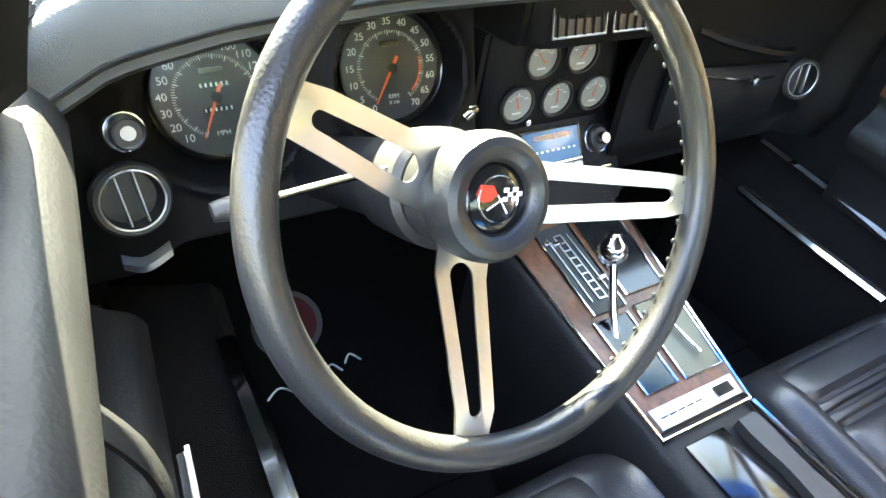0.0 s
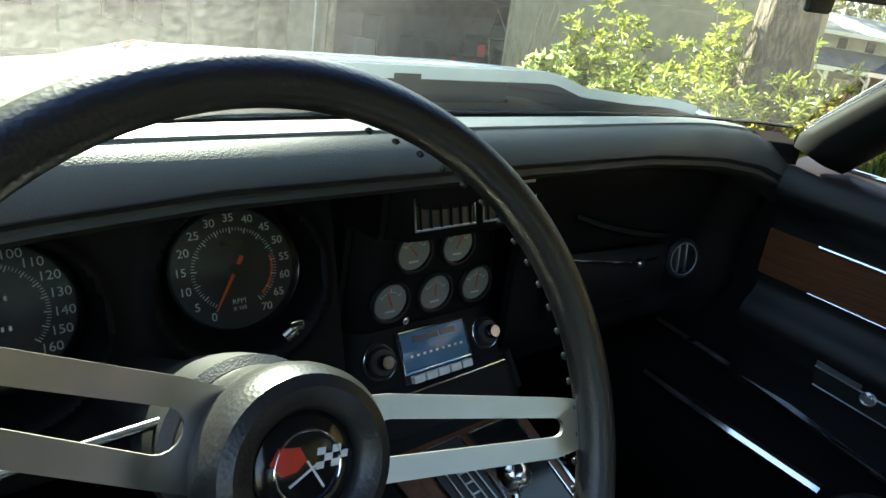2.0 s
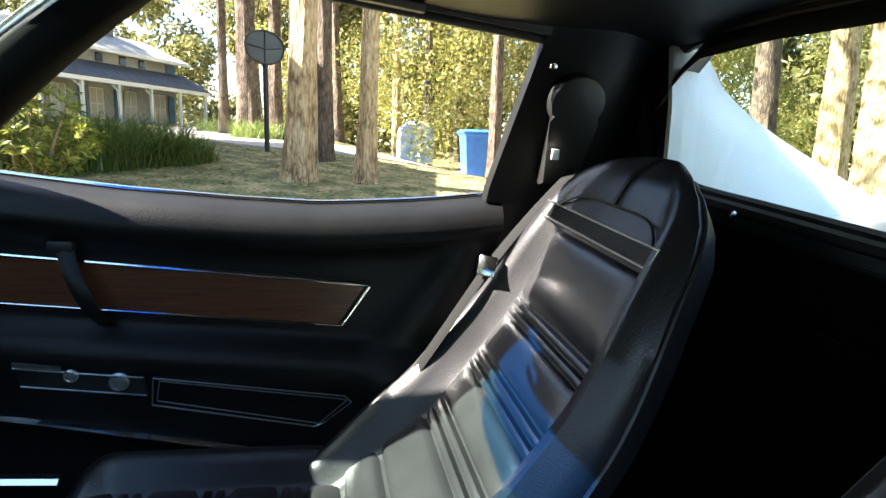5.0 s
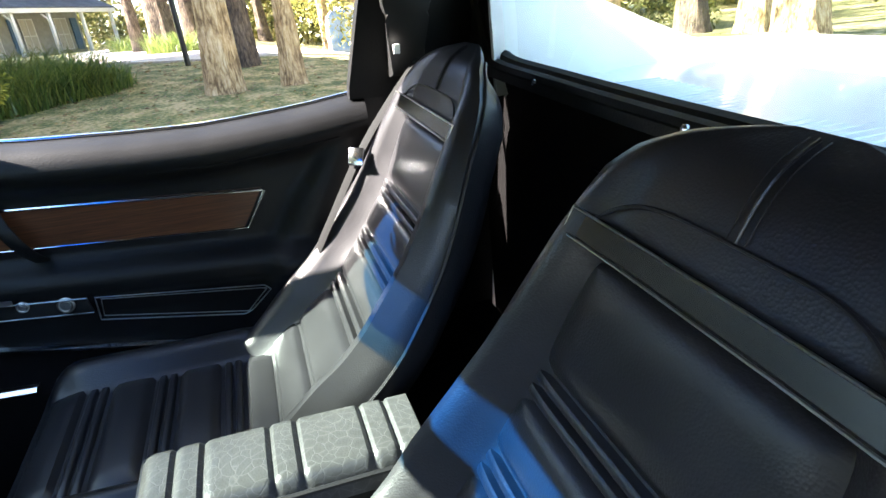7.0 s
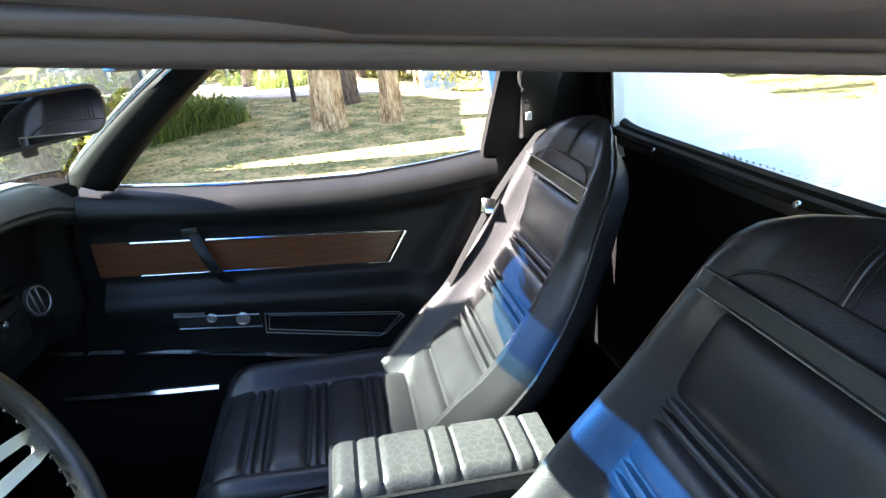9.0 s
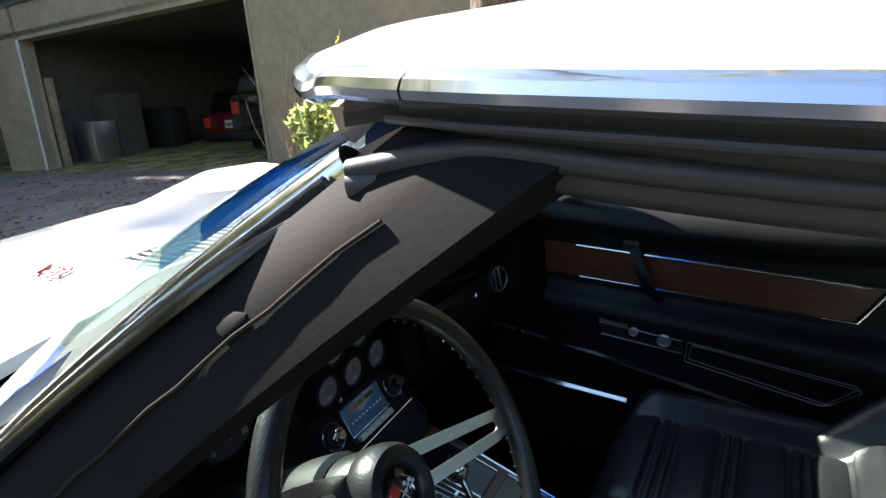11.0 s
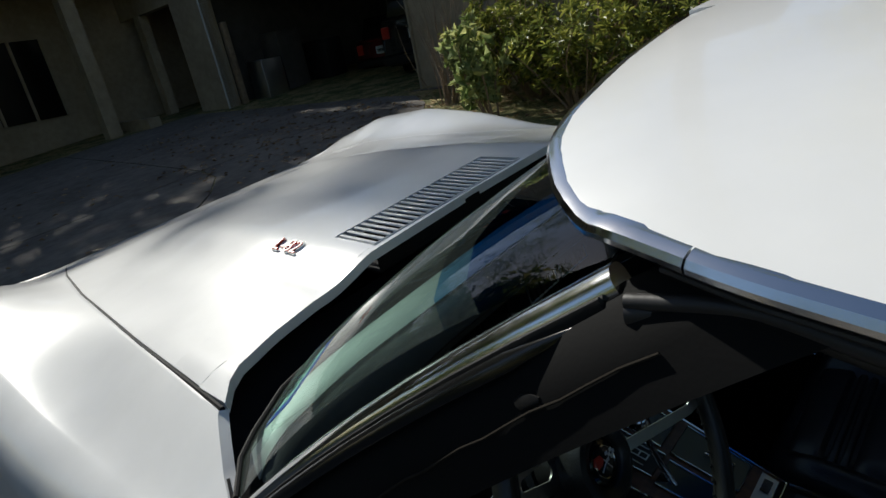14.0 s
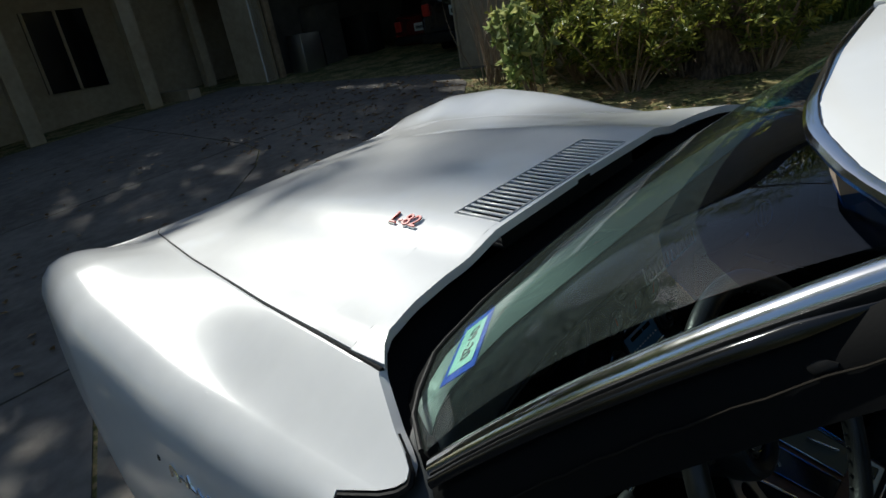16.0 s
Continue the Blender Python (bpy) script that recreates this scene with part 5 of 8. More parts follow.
# row of speaker holes under the windscreen
bm = bm_new()
for cx in (-0.40, 0.40):
    for i in range(23):
        for j in range(9):
            x = cx - 0.085 + 0.17 * i / 22
            c, g = crease(x), glass_base(x)
            v = 0.10 + 0.62 * j / 8
            y0, y1 = c.y + 0.046, max(g.y - 0.004, c.y + 0.07)
            y = y0 + (y1 - y0) * v
            z = interp(y, [(y0, 0.9278), (c.y + 0.069, 0.9285), ((c.y + 0.07 + y1) / 2, 0.9267), (y1 - 0.001, 0.9117)])
            lathe(bm, (x, y, z - 0.0004), (0, 0, 1), [(0.0021, 0), (0.0021, 0.0010), (0.0, 0.0011)], 6)
part("speaker_holes", bm, RUBBER, pad, kind="stuff", label="perforated speaker grille")
bm = bm_new()
tube(bm, [crease(-0.60 + 1.2 * k / 60) + V(0, -0.004, 0.0045) for k in range(61)], 0.0012, 5)
part("pad_stitching", bm, VINYL, pad)

TACH, SPEED = V(-0.226, 0.396, 0.755), V(-0.444, 0.401, 0.745)
DN = V(0.0, -0.955, 0.297).normalized()
DM = frame_of(DN)


def face_y(x, z):
    side = smooth(-0.50, -0.58, x)
    y = (0.340 + 0.05 * (0.86 - z) - 0.07) * side + (0.362 + 0.25 * (z - 0.755)) * (1 - side)
    for c in (TACH, SPEED):
        r = math.hypot(x - c.x, (z - c.z) * 1.02)
        well = 1 - smooth(0.074, 0.086, r)
        y = y * (1 - well) + (c.y + 0.311 * (z - c.z) + 0.008) * well
        y -= 0.008 * math.exp(-((r - 0.091) / 0.007) ** 2)
    return y


bm = bm_new()
rows = []
for j in range(101):
    x = -0.635 + 0.515 * j / 100
    zt = min(0.885, hood_z(x, 0.28) - 0.045)
    rows.append([V(x, face_y(x, z), z) for z in [zt - (zt - 0.61) * i / 70 for i in range(71)]])
slab(bm, rows, (0, 0.012, 0))
part("instrument_face", bm, PANEL, dash, "black instrument panel face")
bm = bm_new()
slab(bm, [[V(x, y, z) for y, z in ((0.33, 0.615), (0.40, 0.58), (0.47, 0.56))] for x in (-0.64, -0.4, -0.12)], (0, 0.0, -0.012))
part("knee_panel", bm, PANEL, dash)


def dial(c, name, label, sweep, numbers, r, marks, needle, redarc=None, words_low=()):
    d = lathe(bm_new(), c, DN, [(r, -0.004), (r, 0.0), (0.0, 0.0005)], 48)
    g = part(name, d, DIAL, dash, label)
    at = lambda rr, a, h=0.0014: c + DM @ V(rr * math.cos(a), rr * math.sin(a), h)
    bm = bm_new()
    lathe(bm, c, DN, [(r, 0.0), (r + 0.003, 0.004), (r + 0.006, 0.006), (r + 0.007, 0.003), (r + 0.005, -0.004)], 56)
    part("bezel", bm, GLOSSBLACK, g, "thin bright bezel")
    bm = bm_new()
    for k in range(marks + 1):
        a = radians(sweep(k / marks))
        big = k % 5 == 0
        l, w = (0.0062, 0.0011) if big else (0.0038, 0.0006)
        p = at(r * 0.70 - l / 2, a)
        box(bm, p, (l, w, 0.0006), 0, DM @ Matrix.Rotation(a, 3, "Z"))
    part("ticks", bm, WHITE, g, kind="stuff")
    for text, s in numbers:
        a = radians(sweep(s))
        words(text, at(r * 0.855, a), DM, 0.0125, WHITE, g, "numeral", 0.0003)
    if redarc:
        bm = bm_new()
        pts = [radians(sweep(redarc[0] + (redarc[1] - redarc[0]) * k / 16)) for k in range(17)]
        sheet(bm, [[at(r * 0.60, a, 0.0012) for a in pts], [at(r * 0.64, a, 0.0012) for a in pts]])
        part("red_line", bm, ORANGE, g, "orange-red warning arc")
    for text, y, size in words_low:
        words(text, c + DM @ V(0, y, 0.0014), DM, size, WHITE, g, "lettering", 0.0003)
    a = radians(sweep(needle))
    bm = bm_new()
    n, q = V(math.cos(a), math.sin(a), 0), V(-math.sin(a), math.cos(a), 0)
    pts = [n * 0.050 + q * 0.0007, n * -0.016 + q * 0.0023, n * -0.016 - q * 0.0023, n * 0.050 - q * 0.0007]
    prism(bm, c + DN * 0.004, DM, [(p.x, p.y) for p in pts], 0.001)
    part("needle", bm, ORANGE, g, "orange needle")
    bm = bm_new()
    lathe(bm, c, DN, [(0.006, 0.002), (0.006, 0.006), (0.004, 0.0075), (0.0, 0.0075)], 20)
    part("needle_cap", bm, GLOSSBLACK, g)
    bm = bm_new()
    lathe(bm, c, DN, [(r + 0.002, 0.009), (r * 0.6, 0.012), (0.0, 0.013)], 40)
    part("lens", bm, CLEAR, g, "clear gauge lens")
    return g


dial(TACH, "tachometer", "black tachometer with white numerals and orange needle", lambda s: 240 - 298 * s, [(str(v), v / 70) for v in (0, 5, 10, 15, 20, 25, 30, 35, 40, 45, 50, 55, 60, 65, 70)], 0.066, 70, 0.004, (53 / 70, 68 / 70), (("RPM", -0.036, 0.008), ("X 100", -0.044, 0.006)))
sp = dial(SPEED, "speedometer", "black speedometer with white numerals and orange needle", lambda s: 246 - 288 * s, [(str(v), v / 160) for v in range(10, 161, 10)], 0.068, 80, 0.006, None, (("MPH", -0.042, 0.008),))
for y in (0.014, -0.014):
    bm = bm_new()
    for k in range(6):
        box(bm, SPEED + DM @ V(-0.0145 + 0.0058 * k, y, 0.0016), (0.0046, 0.0062, 0.0008), 0, DM)
    part("odometer_drum", bm, GLOSSBLACK, sp)
    bm = bm_new()
    for k in range(6):
        box(bm, SPEED + DM @ V(-0.0145 + 0.0058 * k, y, 0.0021), (0.0022, 0.0044, 0.0006), 0, DM)
    part("odometer_figures", bm, WHITE, sp, kind="stuff")
# warning lamps high on each dial
for c in (TACH, SPEED):
    bm = bm_new()
    box(bm, c + DM @ V(0, 0.030, 0.0012), (0.026, 0.006, 0.001), 0.0004, DM, 1)
    part("warning_lamp", bm, GLOSSBLACK, dash)

# ---- centre stack ----
stack = thing("centre_stack", "black centre stack with five gauges, vents and a radio", "dashboard console", (0, 0.33, 0.56))
bm = bm_new()
prof = [(0.885, 0.300), (0.883, 0.254), (0.865, 0.257), (0.815, 0.268), (0.806, 0.275), (0.800, 0.337), (0.795, 0.343), (0.675, 0.343), (0.664, 0.346), (0.660, 0.347), (0.597, 0.312), (0.590, 0.300), (0.575, 0.286), (0.552, 0.262), (0.530, 0.270)]
rows = []
for j in range(25):
    u = -1 + 2 * j / 24
    row = []
    for z, y in prof:
        w = interp(z, [(0.53, 0.118), (0.60, 0.126), (0.68, 0.120), (0.80, 0.108), (0.815, 0.112), (0.885, 0.116)])
        row.append(V(0.012 + w * u, y + 0.020 * abs(u) ** 10, z))
    rows.append(row)
slab(bm, rows, (0, 0.03, 0))
part("stack_face", bm, PANEL, stack, angle=25)
for sgn in (-1, 1):
    bm = bm_new()
    pts = [V(0.012 + sgn * interp(z, [(0.53, 0.120), (0.60, 0.128), (0.68, 0.122), (0.80, 0.110), (0.885, 0.118)]), y + 0.022, z) for z, y in prof]
    slab(bm, [pts, [p + V(sgn * 0.02, 0.15, 0) for p in pts]], V(sgn * 0.008, 0, 0))
    part("stack_cheek", bm, PANEL, stack)
SM = frame_of((0, -1, 0.0))
GC = [(-0.056, 0.702), (0.012, 0.702), (0.080, 0.702), (-0.026, 0.764), (0.042, 0.764)]
for k, (x, z) in enumerate(GC):
    c = V(x, 0.341, z)
    bm = bm_new()
    lathe(bm, c, (0, -1, 0), [(0.027, -0.002), (0.0285, 0.002), (0.027, 0.005), (0.0245, 0.0045), (0.0235, 0.0)], 36)
    g = part("gauge", bm, PLASTIC, stack, "small round gauge with an orange needle")
    # face painted pale in place of the lens reflection
    bm = bm_new()
    lathe(bm, c, (0, -1, 0), [(0.0235, 0.0004), (0.0, 0.0006)], 32)
    part("gauge_face", bm, GREYDIAL, g)
    bm = bm_new()
    for i in range(3):
        a = radians(150 - 60 * i)
        p = c + SM @ V(0.016 * math.cos(a), 0.016 * math.sin(a), 0.001)
        box(bm, p, (0.005, 0.0012, 0.0005), 0, SM @ Matrix.Rotation(a, 3, "Z"))
    for i in range(20):
        a0, a1 = radians(150 - 6 * i), radians(150 - 6 * (i + 1))
        p = c + SM @ V(0.0135 * math.cos(a0), 0.0135 * math.sin(a0), 0.001)
        box(bm, p, (0.0006, 0.0016, 0.0005), 0, SM @ Matrix.Rotation(a0, 3, "Z"))
    box(bm, c + SM @ V(0, -0.013, 0.001), (0.014, 0.0026, 0.0005), 0, SM)
    part("gauge_marks", bm, WHITE, g, kind="stuff")
    bm = bm_new()
    a = radians((110, 95, 80, 130, 60)[k])
    n, q = V(math.cos(a), math.sin(a), 0), V(-math.sin(a), math.cos(a), 0)
    prism(bm, c + V(0, -0.002, 0), SM, [((n * s + q * t).x, (n * s + q * t).y) for s, t in ((0.017, 0.0003), (-0.006, 0.001), (-0.006, -0.001), (0.017, -0.0003))], 0.0008)
    part("gauge_needle", bm, ORANGE, g)
    bm = bm_new()
    lathe(bm, c, (0, -1, 0), [(0.0240, 0.0040), (0.012, 0.0052), (0.0, 0.0056)], 32)
    part("gauge_lens", bm, CLEAR, g, "shiny gauge lens")
bm = bm_new()
lathe(bm, (-0.032, 0.342, 0.671), (0, -1, 0), [(0.005, 0), (0.005, 0.004), (0.003, 0.005), (0.0, 0.004)], 16)
part("reset_knob", bm, CHROME, stack)
# vents
VNM = frame_of((0, -0.976, 0.218))
for x0, x1 in ((-0.085, -0.006), (0.006, 0.088)):
    c = V((x0 + x1) / 2, 0.262, 0.8425)
    w, h = x1 - x0, 0.034
    bm = bm_new()
    outer = [(-w / 2, -h / 2), (w / 2, -h / 2), (w / 2, h / 2), (-w / 2, h / 2)]
    tube(bm, [c + VNM @ V(x, y, 0.002) for x, y in outer], 0.0017, 6, True)
    v = part("vent", bm, ALU, stack, "rectangular vent with a thin bright frame")
    bm = bm_new()
    box(bm, c + VNM @ V(0, 0, 0.0005), (w, h, 0.001), 0, VNM)
    part("vent_back", bm, DIAL, v)
    for k in range(6):
        bm = bm_new()
        box(bm, c + VNM @ V(-w / 2 + w * (k + 0.5) / 6, 0, 0.002), (0.0012, h * 0.94, 0.004), 0, VNM)
        part("vent_fin", bm, PANEL, v)
bm = bm_new()
for x, w in ((0.030, 0.016), (0.052, 0.012), (0.074, 0.018)):
    box(bm, (x, 0.2535, 0.874), (w, 0.002, 0.0024))
box(bm, (0.060, 0.2535, 0.869), (0.030, 0.002, 0.003))
part("switch_legends", bm, ALU, stack, "tiny pale switch legends", kind="stuff")
# radio
RN = V(0, -0.874, 0.486).normalized()
RM = frame_of(RN)
RC = V(0.010, 0.3295, 0.6225)
radio = thing("car_radio", "chrome-framed car radio with a blue dial and push buttons", "radio", RC)
bm = bm_new()
box(bm, RC + RM @ V(0, 0, 0.003), (0.112, 0.068, 0.008), 0.002, RM)
part("radio_body", bm, PLASTIC, radio)
bm = bm_new()
o = [(-0.054, -0.020), (0.052, -0.020), (0.052, 0.033), (-0.054, 0.033)]
tube(bm, [RC + RM @ V(x, y, 0.0085) for x, y in o], 0.0022, 6, True)
part("radio_frame", bm, CHROME, radio)
bm = bm_new()
box(bm, RC + RM @ V(-0.001, 0.0065, 0.0078), (0.102, 0.048, 0.002), 0.0005, RM)
part("radio_dial", bm, BLUEGREY, radio, "blue-grey tuning dial")
bm = bm_new()
for k in range(9):
    box(bm, RC + RM @ V(-0.040 + 0.010 * k, 0.000, 0.0092), (0.004, 0.003, 0.0006), 0, RM)
part("dial_figures", bm, WHITE, radio, kind="stuff")
bm = bm_new()
box(bm, RC + RM @ V(-0.014, 0.021, 0.009), (0.040, 0.008, 0.001), 0, RM)
box(bm, RC + RM @ V(0.022, 0.021, 0.009), (0.026, 0.008, 0.001), 0, RM)
part("dial_window", bm, GLOSSBLACK, radio)
for k in range(5):
    bm = bm_new()
    box(bm, RC + RM @ V(-0.039 + 0.0195 * k, -0.0285, 0.012), (0.0165, 0.010, 0.010), 0.0012, RM)
    part("push_button", bm, TRIM, radio, "pale push button")
for sx in (-1, 1):
    c = RC + RM @ V(sx * 0.083 + (0.004 if sx > 0 else -0.002), 0.004, 0.0)
    bm = bm_new()
    lathe(bm, c, RN, [(0.024, 0.002), (0.024, 0.006), (0.021, 0.008), (0.018, 0.007), (0.018, 0.014), (0.016, 0.016), (0.0, 0.016)], 32)
    k = part("radio_knob", bm, PLASTIC, radio, "black stacked radio knob with a chrome cap")
    bm = bm_new()
    lathe(bm, c, RN, [(0.0095, 0.014), (0.0095, 0.027), (0.008, 0.029), (0.0, 0.029)], 24)
    part("knob_cap", bm, DARKCHROME, k)
    bm = bm_new()
    tube(bm, [c + RM @ V(0.0225 * math.cos(2 * math.pi * q / 32), 0.0225 * math.sin(2 * math.pi * q / 32), 0.0068) for q in range(32)], 0.0007, 5, True)
    part("knob_ring", bm, CHROME, k)
bm = bm_new()
tube(bm, [(-0.118, 0.296, 0.590), (0.116, 0.300, 0.592)], 0.0016, 6)
part("stack_strip", bm, CHROME, stack, "thin chrome strip")

# ---- passenger side ----
bm = bm_new()
rows = []
for j in range(41):
    x = 0.120 + 0.53 * j / 40
    rows.append([V(x, 0.310 - 0.03 * smooth(0.70, 0.88, z) - 0.05 * smooth(0.57, 0.64, x) + 0.03 * smooth(0.62, 0.55, z), z) for z in [crease(x).z + 0.004 - (crease(x).z - 0.545) * i / 30 for i in range(31)]])
slab(bm, rows, (0, 0.015, 0))
part("passenger_face", bm, PANEL, dash, "soft black passenger dash panel")
bm = bm_new()
pts = curve_through([(0.205, 0.296, 0.800), (0.26, 0.284, 0.782), (0.34, 0.280, 0.762), (0.42, 0.286, 0.746), (0.455, 0.298, 0.742)], 24)
loft(bm, [[p + V(0, a, h) for a, h in ((0.0, 0.006), (-0.008, 0.003), (-0.009, -0.004), (0.0, -0.008), (0.01, 0.0))] for p in pts])
part("pocket_lip", bm, GLOSSBLACK, dash, "glossy lip of the map pocket")
bm = bm_new()
rows = []
for i in range(9):
    v = i / 8
    rows.append([V(0.18 + 0.28 * u, 0.292 - 0.022 * math.sin(math.pi * u) ** 0.5 * math.sin(math.pi * v) ** 0.5, 0.742 - 0.02 * u - (0.10 - 0.01 * u) * v) for u in [k / 20 for k in range(21)]])
slab(bm, rows, (0, 0.01, 0))
part("map_pocket", bm, PANEL, dash, "padded map pocket")
bm = bm_new()
tube(bm, curve_through([(0.175, 0.284, 0.742), (0.25, 0.272, 0.730), (0.34, 0.270, 0.716), (0.41, 0.280, 0.708)], 16), 0.0022, 6)
part("pocket_piping", bm, GLOSSBLACK, dash)
bm = bm_new()
lathe(bm, (0.338, 0.266, 0.717), (0, -1, 0), [(0.008, 0), (0.008, 0.006), (0.005, 0.009), (0.0, 0.009)], 14)
part("pocket_latch", bm, CHROME, dash)
for c, nn in ((V(0.515, 0.296, 0.684), V(-0.25, -0.95, 0.15)), (V(-0.552, 0.245, 0.728), V(0.25, -0.93, 0.25))):
    m = frame_of(nn)
    nn = nn.normalized()
    bm = bm_new()
    lathe(bm, c, nn, [(0.034, -0.01), (0.036, 0.004), (0.033, 0.008), (0.0285, 0.007), (0.027, 0.0), (0.025, -0.012), (0.0, -0.014)], 36)
    v = part("round_vent", bm, PLASTIC, dash, "round swivelling air vent")
    bm = bm_new()
    tube(bm, [c + m @ V(0.0285 * math.cos(2 * math.pi * q / 36), 0.0285 * math.sin(2 * math.pi * q / 36), 0.0075) for q in range(36)], 0.0011, 6, True)
    part("vent_ring", bm, ALU, v)
    for xx in (-0.008, 0.008):
        bm = bm_new()
        box(bm, c + m @ V(xx, 0, 0.002), (0.002, 0.050, 0.006), 0.0006, m, 1)
        part("vent_blade", bm, ALU, v)
bm = bm_new()
lathe(bm, (-0.542, 0.245, 0.797), (0.25, -0.93, 0.25), [(0.0165, -0.004), (0.0165, 0.004), (0.0155, 0.008), (0.0150, 0.016), (0.013, 0.018), (0.011, 0.0165), (0.0, 0.017)], 32)
hk = part("headlamp_knob", bm, PLASTIC, dash, "black headlamp knob with a chrome collar")
bm = bm_new()
hn = V(0.25, -0.93, 0.25).normalized()
lathe(bm, V(-0.542, 0.245, 0.797) + hn * 0.004, hn, [(0.0160, 0), (0.0178, 0.0), (0.0178, 0.0022), (0.0170, 0.003), (0.0160, 0.003)], 32)
part("knob_collar", bm, CHROME, hk)
bm = bm_new()
lathe(bm, V(-0.542, 0.245, 0.797) + hn * 0.0165, hn, [(0.0, 0), (0.0062, 0.0), (0.0062, 0.0012), (0.0, 0.0014)], 20)
part("knob_mark", bm, GREYDIAL, hk, "pale lamp symbol")
bm = bm_new()
pts = curve_through([(-0.575, 0.238, 0.668), (-0.555, 0.222, 0.672), (-0.53, 0.228, 0.680)], 8)
loft(bm, [[p + V(0, a, h) for a, h in ((0, 0.005), (-0.012, 0.003), (-0.013, -0.004), (0, -0.007))] for p in pts])
part("release_handle", bm, ALU, dash, "grey release handle")
for p in ((0.612, 0.205, 0.80), (-0.612, 0.205, 0.80)):
    bm = bm_new()
    lathe(bm, p, (-1 if p[0] > 0 else 1, -1, 0.2), [(0.006, 0), (0.005, 0.003), (0.0, 0.004)], 12)
    part("trim_screw", bm, CHROME, dash)

# ================= centre console =================
con = thing("centre_console", "black centre console with wood veneer and chrome beading", "console", (0, 0, 0.18))


def con_z(y):
    return 0.505 + 0.19 * y if y > -0.09 else 0.488 + 0.02 * (y + 0.09)


CL = lambda y: interp(y, [(-0.62, -0.085), (-0.09, -0.100), (0.22, -0.122), (0.30, -0.128)])
CR = lambda y: interp(y, [(-0.62, 0.075), (-0.09, 0.050), (0.22, 0.098), (0.30, 0.112)])
bm = bm_new()
rows = []
for k in range(31):
    y = 0.275 - 0.90 * k / 30
    z, l, r = con_z(y), CL(y), CR(y)
    rows.append([V(l - 0.05, y, 0.18), V(l - 0.018, y, z - 0.05), V(l - 0.004, y, z - 0.010), V(l + 0.004, y, z - 0.002), V(l + 0.012, y, z)] + [V(l + (r - l) * q, y, z) for q in (0.25, 0.5, 0.75)] + [V(r - 0.012, y, z), V(r - 0.004, y, z - 0.002), V(r + 0.004, y, z - 0.010), V(r + 0.018, y, z - 0.05), V(r + 0.05, y, 0.18)])
slab(bm, rows, lambda p: V(0, 0, -0.004))
part("console_body", bm, VINYL, con, "black moulded console body", angle=60)
CN = V(0, -0.187, 0.982).normalized()
CM = frame_of(CN, (0, 1, 0))
# veneer plate
bm = bm_new()
ys = [0.245, 0.10, -0.072]
rows = [[V(CL(y) + 0.006 + (CR(y) - CL(y) - 0.012) * u, y, con_z(y) + 0.003) for u in (0, 0.5, 1)] for y in ys]
slab(bm, rows, (0, 0, -0.004))
veneer = part("veneer_plate", bm, WOOD, con, "walnut veneer console plate")
bm = bm_new()
out = [V(CL(y) + 0.004, y, con_z(y) + 0.004) for y in (0.25, 0.1, -0.08)] + [V(CR(y) - 0.004, y, con_z(y) + 0.004) for y in (-0.08, 0.1, 0.25)]
tube(bm, out, 0.0028, 6)
part("console_beading", bm, CHROME, con, "chrome beading along the console")


def inset(name, u0, u1, y0, y1, mat, h=0.005, rim=0.0016, label=""):
    pt = lambda u, y, dz: V(CL(y) + (CR(y) - CL(y)) * u, y, con_z(y) + dz)
    bm = bm_new()
    slab(bm, [[pt(u0, y0, h), pt(u1, y0, h)], [pt(u0, y1, h), pt(u1, y1, h)]], (0, 0, -0.004))
    p = part(name, bm, mat, con, label)
    bm = bm_new()
    tube(bm, [pt(u0, y0, h + 0.001), pt(u1, y0, h + 0.001), pt(u1, y1, h + 0.001), pt(u0, y1, h + 0.001)], rim, 6, True)
    part("inset_rim", bm, CHROME, p)
    return p


heater = inset("heater_panel", 0.22, 0.50, 0.235, 0.085, PLASTIC, label="heater control panel")
bm = bm_new()
for k, u in enumerate((0.28, 0.34, 0.40, 0.45)):
    y0 = 0.16
    box(bm, V(CL(y0) + (CR(y0) - CL(y0)) * u, y0, con_z(y0) + 0.007), (0.0016, 0.115, 0.001), 0, CM)
for k in range(9):
    y0 = 0.105 + 0.014 * k
    box(bm, V(CL(y0) + (CR(y0) - CL(y0)) * 0.37, y0, con_z(y0) + 0.007), (0.012, 0.0022, 0.001), 0, CM)
part("heater_legend", bm, ALU, heater, kind="stuff", label="pale slider scales")
for u, y0 in ((0.25, 0.205), (0.31, 0.20), (0.45, 0.13)):
    bm = bm_new()
    box(bm, V(CL(y0) + (CR(y0) - CL(y0)) * u, y0, con_z(y0) + 0.010), (0.012, 0.006, 0.010), 0.001, CM, 1)
    part("slider_knob", bm, CHROME, heater)
inset("blank_panel", 0.56, 0.90, 0.235, 0.098, GLOSSBLACK)
boot = inset("shift_plate", 0.17, 0.47, 0.075, -0.030, GLOSSBLACK, label="gloss black shifter plate")
tray = inset("ashtray_door", 0.55, 0.93, 0.080, -0.030, OLIVE, label="olive metal ashtray door")
bm = bm_new()
box(bm, V(0.022, 0.012, con_z(0.012) + 0.010), (0.004, 0.048, 0.010), 0.001, CM @ Matrix.Rotation(radians(8), 3, "Z"), 1)
part("ashtray_pull", bm, CHROME, tray)
bm = bm_new()
slab(bm, [[V(CL(y) + 0.012, y, con_z(y) + 0.007), V(CR(y) - 0.012, y, con_z(y) + 0.007)] for y in (-0.047, -0.072)], (0, 0, -0.004))
